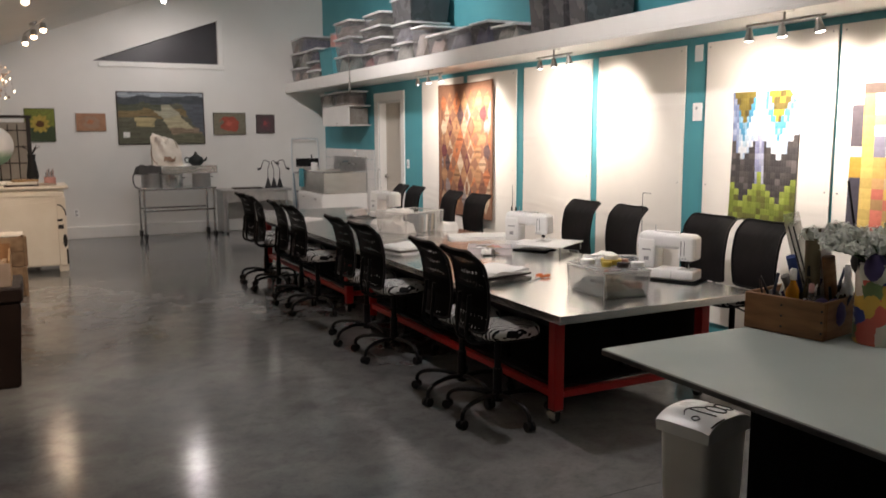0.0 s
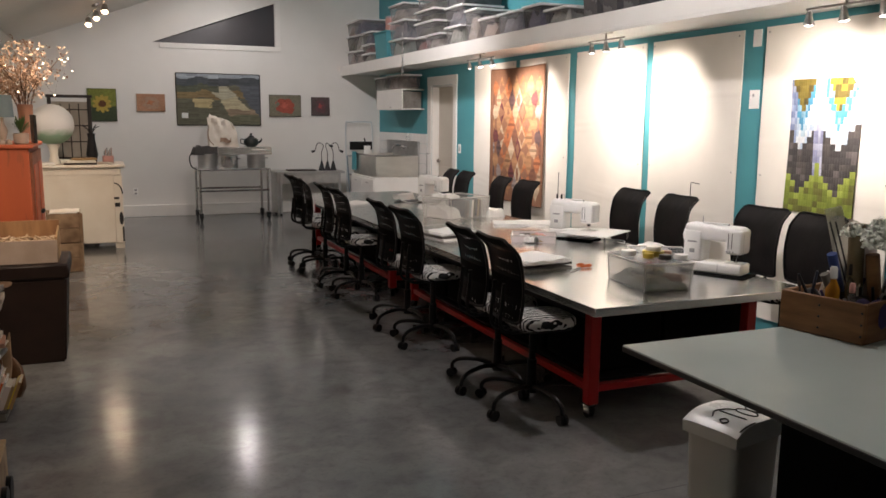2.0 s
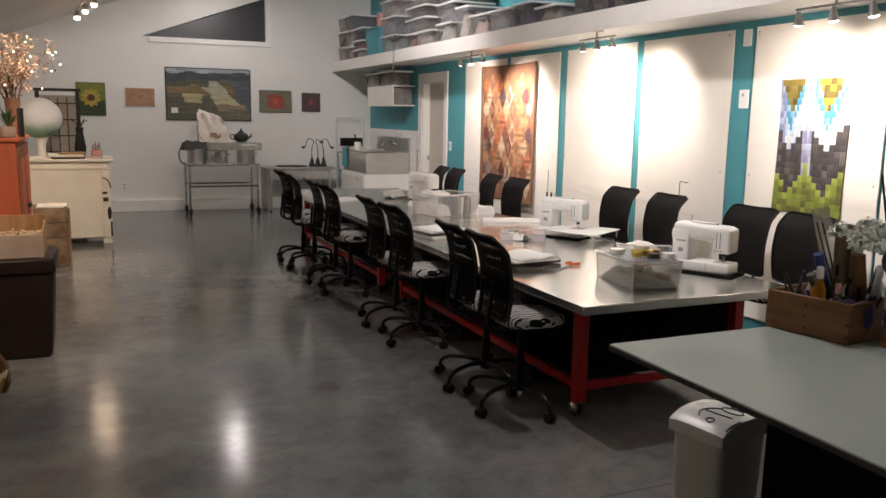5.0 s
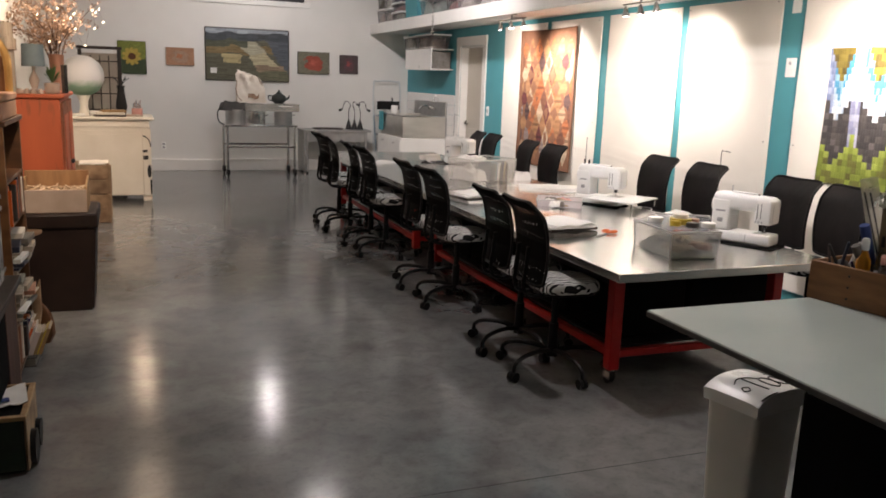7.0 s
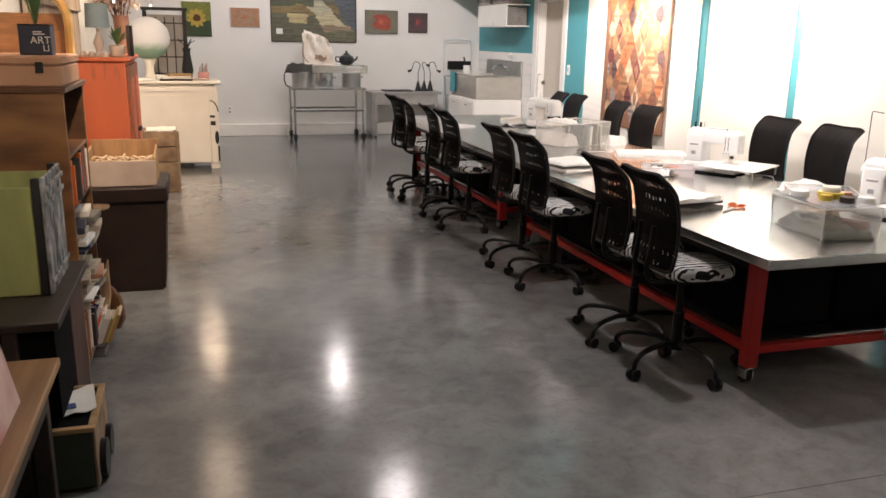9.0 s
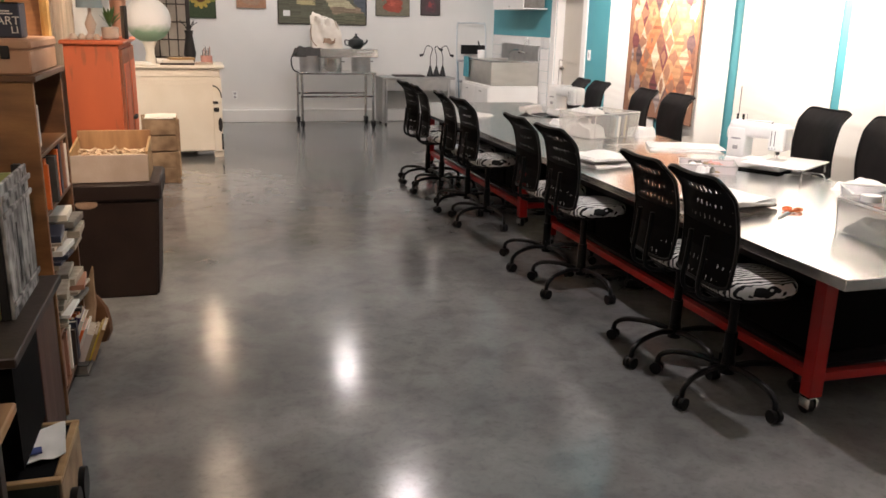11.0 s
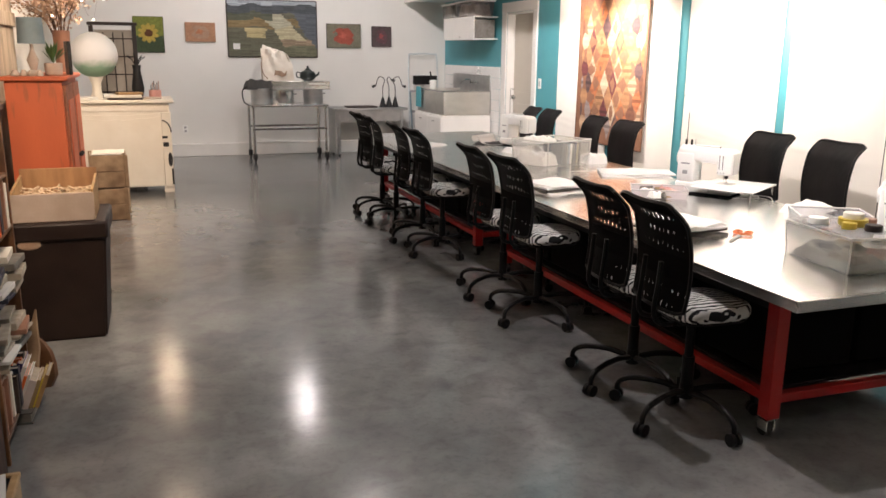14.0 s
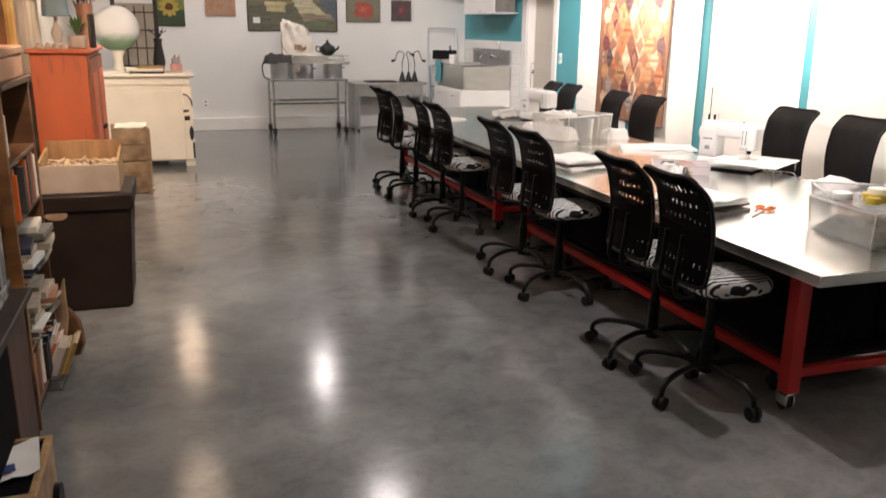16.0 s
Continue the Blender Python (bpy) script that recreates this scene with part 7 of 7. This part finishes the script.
part("hand_hold", one(ball, (-0.087, -0.274, 0.548), 0.058, 14, (1.0, 0.08, 0.5)), M["bag_brown"], tk, "pale worn hand hold")
dr = thing("wooden_tray", "open wooden drawer with a pale front full of pegs", "drawer", (-0.86, 5.35, 0.656))
part("front_board", boxes((-0.2, 0.2, -0.2, -0.186, 0, 0.15), bevel=0.003), M["drawer_paint"], dr, "pale painted board")
part("back_board", boxes((-0.2, 0.2, 0.186, 0.2, 0, 0.235), bevel=0.003), M["bench_wood"], dr)
for x in (-0.2, 0.188):
    bm = bmesh.new()
    v = [bm.verts.new(p) for p in ((x, -0.185, 0), (x, 0.185, 0), (x, 0.185, 0.2), (x, -0.185, 0.165), (x + 0.012, -0.185, 0), (x + 0.012, 0.185, 0), (x + 0.012, 0.185, 0.2), (x + 0.012, -0.185, 0.165))]
    for f in ((0, 1, 2, 3), (7, 6, 5, 4), (0, 4, 5, 1), (1, 5, 6, 2), (2, 6, 7, 3), (3, 7, 4, 0)):
        bm.faces.new([v[i] for i in f])
    part("side_board", bm, M["pine"], dr)
part("bottom", boxes((-0.187, 0.187, -0.185, 0.185, 0.001, 0.012)), M["pine"], dr)
rnd = random.Random(5)
bm = bmesh.new()
for k in range(160):
    m4 = Matrix.Translation((rnd.uniform(-0.16, 0.16), rnd.uniform(-0.16, 0.16), 0.085 + rnd.uniform(0, 0.055))) @ Euler((rnd.uniform(-0.5, 0.5), rnd.uniform(-0.5, 0.5), rnd.uniform(0, 6.28))).to_matrix().to_4x4()
    box(bm, -0.028, 0.028, -0.006, 0.006, -0.004, 0.004, turn=m4)
box(bm, -0.185, 0.185, -0.183, 0.183, 0.013, 0.085)
solid("wooden_pegs", bm, M["pegs"], "heap of pale wooden pegs in the drawer", "pegs", (-0.86, 5.35, 0.656), kind="stuff")

# weathered board door on the side wall
od = thing("old_board_door", "weathered grey board door leaning on the side wall", "old door", (ROOM_L + 0.02, 7.0, 0))
for k in range(9):
    part("board", boxes((0.0, 0.025 + 0.003 * (k % 2), -1.25 + 0.28 * k, -0.975 + 0.28 * k, 0.0, 1.95 + 0.01 * (k % 3)), bevel=0.003), M["grey_wood"], od)
for z in (0.3, 1.05, 1.72):
    part("ledge", boxes((0.029, 0.05, -1.22, 1.24, z, z + 0.11), bevel=0.004), M["grey_wood"], od)

# bookshelf
bs = thing("bookshelf", "brown wooden open bookshelf with slim shelves", "bookshelf", (0, 0, 0))
BX0, BX1, BY0, BY1, BZ = -1.36, -0.93, 3.68, 4.33, 1.325
part("end_panel", boxes((BX0, BX1, BY0, BY0 + 0.022, 0, BZ - 0.025), bevel=0.003), M["shelf_wood"], bs, "brown end panel with wavy grain")
part("end_panel", boxes((BX0, BX1, BY1 - 0.022, BY1, 0, BZ - 0.025), bevel=0.003), M["oak"], bs)
part("top_board", boxes((BX0 - 0.01, BX1 + 0.012, BY0 - 0.012, BY1 + 0.012, BZ - 0.025, BZ), bevel=0.004), M["oak"], bs)
part("back_panel", boxes((BX0, BX0 + 0.01, BY0 + 0.0225, BY1 - 0.0225, 0.02, BZ - 0.026)), M["dark_wood"], bs)
LEVELS = (0.1, 0.34, 0.58, 0.82, 1.04)
for z in LEVELS:
    part("shelf", boxes((BX0 + 0.011, BX1 - 0.002, BY0 + 0.0225, BY1 - 0.0225, z - 0.02, z), bevel=0.003), M["oak"], bs)
part("plinth", boxes((BX0 + 0.02, BX1 - 0.03, BY0 + 0.023, BY1 - 0.023, 0, 0.079)), M["dark_wood"], bs)
book_mats = ["paper", "terracotta", "navy", "cream", "dark_cloth", "orange_plastic", "grey_cloth", "dark_wood", "orange_plastic", "label_white", "old_pages"]
rnd = random.Random(8)
for li, z in enumerate(LEVELS[:4]):
    y = BY0 + 0.05
    zz = z
    mode = (0, 1, 1, 0)[li]
    if mode:
        for col in range(2):
            zz = z
            for k in range(7):
                h = rnd.uniform(0.012, 0.03)
                if zz + h > z + 0.2:
                    break
                d = rnd.uniform(-0.02, 0.05)
                bk = solid("magazine", boxes((-0.13, 0.13, -0.1, 0.1, 0, h), bevel=0.002), M[book_mats[rnd.choice((10, 10, 3, 9, 6, 2, 1))]], "magazine lying in a pile on the bookshelf", "magazine", group="magazines on the bookshelf")
                bk.matrix_world = pose(-1.06 + d, BY0 + 0.17 + col * 0.29, zz, 0, 0, rnd.uniform(-8, 8))
                zz += h + 0.0006
    else:
        while y < BY1 - 0.08:
            w, hh, dd = rnd.uniform(0.018, 0.045), rnd.uniform(0.15, 0.2), rnd.uniform(0.15, 0.2)
            bk = thing("book", "book standing on the bookshelf", "book", (-0.95 + rnd.uniform(-0.02, 0.03), y, z), group="books on the bookshelf")
            mm = M[book_mats[rnd.randrange(10)]]
            part("cover", boxes((-dd, 0, 0, 0.003, 0, hh), (-dd, 0, w - 0.003, w, 0, hh), (-0.003, 0, 0.003, w - 0.003, 0, hh)), mm, bk)
            part("pages", boxes((-dd + 0.004, -0.0035, 0.0035, w - 0.0035, 0.004, hh - 0.004)), M["old_pages"], bk)
            y += w + 0.003
for k, (w, m) in enumerate(((0.05, "blue"), (0.04, "pink"), (0.05, "cream"))):
    solid("book", boxes((-0.14, 0, 0, w, 0, 0.16), bevel=0.003), M[m], "book standing on the top shelf of the bookshelf", "book", (-0.96, BY0 + 0.05 + 0.06 * k, LEVELS[4]), group="books on the bookshelf")
# books at the foot of the shelf: one lying flat, a row leaning on it, driftwood behind
fb = thing("flat_book", "large dark book lying on the concrete floor", "book", (-0.985, 4.21, 0), -3, group="books on the floor")
part("cover", boxes((-0.11, 0.095, -0.15, 0.15, 0.0, 0.006), (-0.11, 0.095, -0.15, 0.15, 0.046, 0.052), bevel=0.001), M["dark_cloth"], fb)
part("pages", boxes((-0.105, 0.088, -0.143, 0.145, 0.007, 0.045)), M["grey_cloth"], fb, "grey page edges")
x = -1.05
for w, h, m, words in ((0.03, 0.215, "navy", "dark blue"), (0.022, 0.22, "purple", "purple"), (0.016, 0.2, "label_white", "white"), (0.012, 0.155, "orange_plastic", "red-orange"), (0.01, 0.16, "label_white", "white"),
                       (0.03, 0.135, "pink_tray", "pale pink"), (0.014, 0.13, "kraft", "brown"), (0.007, 0.138, "yellow", "yellow"), (0.016, 0.15, "pine", "tan")):
    bk = thing("book", words + " book leaning in a row on the floor", "book", group="books on the floor")
    bk.matrix_world = pose(x, 4.1, 0.054 + 0.003, 0, 21, 0)
    part("cover", boxes((0, 0.002, 0, 0.17, 0, h), (w - 0.002, w, 0, 0.17, 0, h), (0.002, w - 0.002, 0, 0.002, 0, h)), M[m], bk)
    part("pages", boxes((0.0025, w - 0.0025, 0.0025, 0.166, 0.003, h - 0.003)), M["old_pages"], bk)
    x += (w + 0.0008) / math.cos(radians(21))
dw = thing("driftwood", "weathered brown driftwood piece standing by the bookshelf", "driftwood", (-0.9, 4.48, 0), -8)
for nm, rings, m in (("slab", ((0.0, 0.03, 0.022, 0.012), (0.05, 0.044, 0.026, 0.02), (0.11, 0.042, 0.026, 0.026), (0.17, 0.038, 0.024, 0.016), (0.215, 0.024, 0.016, 0.0), (0.25, 0.008, 0.006, -0.012)), "oak"), ("splinter", ((0.0, 0.03, 0.014, -0.05), (0.1, 0.032, 0.016, -0.035), (0.2, 0.03, 0.012, -0.02), (0.3, 0.02, 0.009, -0.008), (0.385, 0.004, 0.003, 0.006)), "crate_wood")):
    bm, loops = bmesh.new(), []
    for z, a, b, dx in rings:
        loops.append([bm.verts.new((dx + a * math.cos(w) * (1 + 0.35 * noise.noise((3 * math.cos(w), z * 16, 2))), b * math.sin(w) - (0.03 if nm == "splinter" else 0), z + (0.015 * noise.noise((4 * math.cos(w), 4 * math.sin(w), z * 20)) if z > 0 else 0))) for w in np.linspace(0.3, 2 * math.pi + 0.3, 7)[:-1]])
    loft_rings(bm, loops)
    part(nm, bm, M[m], dw)

# on the bookshelf
pb = thing("wooden_chest", "salmon painted wooden box with a metal latch on the bookshelf", "box", (-1.09, 3.99, BZ))
part("body", boxes((-0.19, 0.16, -0.3, 0.25, 0, 0.085), bevel=0.006), M["salmon"], pb)
part("lid", boxes((-0.195, 0.165, -0.305, 0.255, 0.086, 0.122), bevel=0.008), M["salmon"], pb)
part("latch", boxes((0.065, 0.095, -0.311, -0.3, 0.055, 0.1), bevel=0.003), M["iron"], pb, "dark metal latch")
tn = thing("art_tin", "square navy tin with white lettering holding a plant", "tin", (-1.044, 3.92, BZ + 0.1225))
part("body", boxes((-0.062, 0.062, -0.06, 0.06, 0.0, 0.122), bevel=0.004), M["navy"], tn)
part("rim", one(tube, [(-0.06, -0.058, 0.123), (0.06, -0.058, 0.123), (0.06, 0.058, 0.123), (-0.06, 0.058, 0.123), (-0.06, -0.058, 0.123)], 0.003, 6), M["iron"], tn)
for word, x, z, size in (("ART", 0.022, 0.047, 0.042), ("LI", 0.042, 0.016, 0.036)):
    cu = bpy.data.curves.new("lettering", "FONT")
    cu.body, cu.size, cu.extrude, cu.align_x = word, size, 0.0008, "CENTER"
    tx = new("lettering", cu)
    tx.data.materials.append(M["label_white"])
    tx.parent = tn
    tx.matrix_local = pose(x, -0.0612, z, 90, 0, 0)
part("print_bar", boxes((-0.005, 0.03, -0.0618, -0.0606, 0.092, 0.097)), M["label_white"], tn, "white bar of print")
part("print_bar", boxes((-0.005, 0.04, -0.0618, -0.0606, 0.083, 0.088)), M["label_white"], tn, "white bar of print")
for k in range(12):
    a = k * 1.9
    tip = Vector((0.09 * math.cos(a), 0.09 * math.sin(a), 0.3 + 0.03 * (k % 4)))
    mid = tip * 0.55 + Vector((0, 0, 0.1))
    sd = Vector((-math.sin(a), math.cos(a), 0)) * 0.014
    bm = bmesh.new()
    bm.faces.new([bm.verts.new(p) for p in (Vector((0, 0, 0.11)), mid + sd, tip, mid - sd)])
    part("leaf", bm, M["leaf"], tn)
ar = thing("arched_frame", "gilded arched frame standing on the bookshelf", "frame", (-1.12, 4.26, BZ))
part("moulding", one(tube, [(-0.16, 0, 0)] + [(-0.16 * math.cos(a), 0, 0.26 + 0.17 * math.sin(a)) for a in np.linspace(0, math.pi, 16)] + [(0.16, 0, 0)], 0.02, 8), M["gilt"], ar)
part("inner_panel", boxes((-0.15, 0.15, 0.0, 0.012, 0, 0.3)), M["box_wood"], ar)
for k in range(2):
    solid("small_spool", one(lathe, [(0.018, 0), (0.018, 0.006), (0.011, 0.01), (0.011, 0.06), (0.017, 0.068)], seg=12), M[("pine", "dark_wood")[k]], "small wooden spool on the bookshelf", "spool", (-0.955 - 0.03 * k, 3.75 + 0.06 * k, BZ), group="spools on the bookshelf")

# green crate on a black stand
gs = thing("black_stand", "low black wooden stand", "stand", (0, 0, 0))
part("top_board", boxes((-1.36, -0.875, 2.72, 3.5, 0.609, 0.639), bevel=0.004), M["dark_wood"], gs)
part("body", boxes((-1.34, -0.902, 2.78, 3.135, 0.27, 0.608), (-1.34, -0.935, 3.135, 3.44, 0.03, 0.608)), M["black_matt"], gs)
part("side_panel", boxes((-0.934, -0.9, 3.137, 3.44, 0.0, 0.608), bevel=0.003), M["red_wood"], gs, "red-brown side board")
for x, y in ((-1.33, 2.755), (-1.03, 2.755), (-1.33, 3.465), (-0.925, 3.465)):
    part("leg", boxes((x - 0.02, x + 0.02, y - 0.02, y + 0.02, 0, 0.608), bevel=0.003), M["dark_wood"], gs)
gc = thing("green_crate", "green painted crate with scuffed zinc side slats", "crate", (0, 0, 0))
GX0, GX1, GY0, GY1, G0, G1 = -1.34, -0.925, 3.03, 3.42, 0.64, 1.055
part("green_panel", boxes((GX0, GX1 - 0.047, GY0, GY0 + 0.02, G0, G1 - 0.03), bevel=0.004), M["green_paint"], gc, "mossy green painted panel")
part("corner_post", boxes((GX1 - 0.045, GX1 - 0.02, GY0 - 0.004, GY0 + 0.026, G0, G1), bevel=0.003), M["iron"], gc)
part("corner_post", boxes((GX1 - 0.048, GX1 - 0.02, GY1 - 0.03, GY1, G0, G1), bevel=0.003), M["iron"], gc)
for k in range(4):
    part("slat", boxes((GX1 - 0.018, GX1 - 0.006, GY0 + 0.0 + 0.0975 * k, GY0 + 0.0945 + 0.0975 * k, G0, G1), bevel=0.003), M["zinc"], gc)
for y0, z0, z1 in ((GY0 + 0.14, G0 + 0.08, G0 + 0.27), (GY0 + 0.26, G0 + 0.03, G0 + 0.1), (GY0 + 0.31, G0 + 0.2, G0 + 0.4)):
    part("dark_scar", boxes((GX1 - 0.0055, GX1 - 0.0045, y0, y0 + 0.012, z0, z1)), M["iron"], gc, "dark scar in the metal")
for z in (G0 + 0.04, G1 - 0.1, G1 - 0.05):
    part("band", boxes((GX1 - 0.005, GX1 + 0.003, GY0, GY1, z, z + 0.018), bevel=0.002), M["zinc"], gc)
part("far_panel", boxes((GX0, GX1 - 0.05, GY1 - 0.02, GY1, G0, G1 - 0.03)), M["green_paint"], gc)
part("wall_panel", boxes((GX0, GX0 + 0.018, GY0 + 0.021, GY1 - 0.021, G0, G1 - 0.03)), M["green_paint"], gc)
part("bottom", boxes((GX0 + 0.019, GX1 - 0.05, GY0 + 0.021, GY1 - 0.021, G0, G0 + 0.015)), M["green_paint"], gc)
pile("packing_paper", "white shredded paper filling the green crate", "paper", (-1.16, 3.225, G0 + 0.016), 0, 0.32, 0.34, 0.33, "paper", 41)

# low bench with picture cards
bn = thing("low_bench", "worn brown wooden bench with dark legs", "bench", (0, 0, 0))
part("top_board", boxes((-1.38, -0.868, 1.55, 2.64, 0.52, 0.55), bevel=0.005), M["bench_wood"], bn)
for x in (-1.33, -0.93):
    for y in (1.62, 2.57):
        part("leg", boxes((x - 0.025, x + 0.025, y - 0.025, y + 0.025, 0, 0.519), bevel=0.003), M["dark_wood"], bn)
part("apron", boxes((-0.92, -0.9, 1.65, 2.54, 0.42, 0.519)), M["dark_wood"], bn)
cb = thing("card_box", "dark open box of picture cards on the bench", "box", (-1.08, 2.15, 0.551), 0)
part("front_board", boxes((-0.1, 0.1, -0.19, -0.175, 0, 0.09), bevel=0.003), M["dark_wood"], cb)
part("side_board", boxes((-0.115, -0.101, -0.19, 0.19, 0, 0.09), bevel=0.003), M["dark_wood"], cb)
part("side_board", boxes((0.101, 0.115, -0.19, 0.19, 0, 0.06), bevel=0.003), M["dark_wood"], cb)
part("bottom", boxes((-0.1, 0.1, -0.174, 0.19, 0, 0.008)), M["dark_wood"], cb)
for k in range(9):
    ob = solid("picture_card", boxes((-0.09, 0.09, -0.0015, 0.0015, 0, 0.21)), M[("pink", "cream", "pale_panel")[k % 3]], "pink and cream picture card leaning in the dark box", "card", group="picture cards")
    ob.matrix_world = pose(-1.08, 2.02 + 0.03 * k, 0.561, 20, 0, 0)

big = solid("picture_card", boxes((-0.002, 0.002, -0.2, 0.17, 0, 0.285)), M["card_print"], "large pale pink picture card leaning on the dark box", "card", group="picture cards")
big.matrix_world = pose(-0.925, 2.14, 0.551, 0, -11, 0)

# green toolbox on the floor
gt = thing("green_toolbox", "low dark green wooden box with a pale rim and black wheels", "toolbox", (0, 0, 0))
TX0, TX1, TY0, TY1, TZ = -0.985, -0.815, 2.76, 3.11, 0.226
part("body", boxes((TX0, TX1, TY0, TY1, 0.012, TZ), bevel=0.006), M["dark_green"], gt)
for r in ((TX0, TX1 + 0.012, TY0 - 0.012, TY0 + 0.012, TZ + 0.001, TZ + 0.02), (TX1 - 0.012, TX1 + 0.012, TY0 + 0.0125, TY1, TZ + 0.001, TZ + 0.02), (TX0, TX1 + 0.012, TY1 + 0.0005, TY1 + 0.02, TZ + 0.001, TZ + 0.02)):
    part("rim_strip", boxes(r, bevel=0.003), M["pine"], gt)
part("lid", boxes((TX0 + 0.002, TX1 - 0.013, TY0 + 0.013, TY1 - 0.001, TZ + 0.001, TZ + 0.012)), M["black_matt"], gt, "matt black lid")
part("side_strip", boxes((TX1 + 0.0005, TX1 + 0.012, TY0, TY1, 0.012, TZ), bevel=0.003), M["crate_wood"], gt)
part("wheel", one(cyl, (TX1 + 0.0125, 2.86, 0.072), (TX1 + 0.034, 2.86, 0.072), 0.07, seg=18), M["black"], gt)
part("wheel", one(cyl, (TX1 + 0.0125, 3.03, 0.06), (TX1 + 0.032, 3.03, 0.06), 0.058, seg=18), M["black"], gt)
pp = thing("paper_sheet", "creased white printed paper on the green box", "paper", (-0.895, 2.965, 0.2385), 12)
part("sheet", one(sheet, 8, 8, lambda u, v: Vector(((u - 0.5) * 0.15 + 0.02 * (v - 0.5) * (u - 0.3), (v - 0.5) * 0.22 + 0.03 * abs(u - 0.5), 0.012 + 0.012 * noise.noise((u * 3, v * 3, 4)) + 0.02 * max(0, abs(u - 0.45) - 0.25))), 0.002), M["paper"], pp)
part("print", boxes((-0.035, 0.005, -0.07, -0.03, 0.018, 0.0215)), M["blue"], pp, "dark blue print")
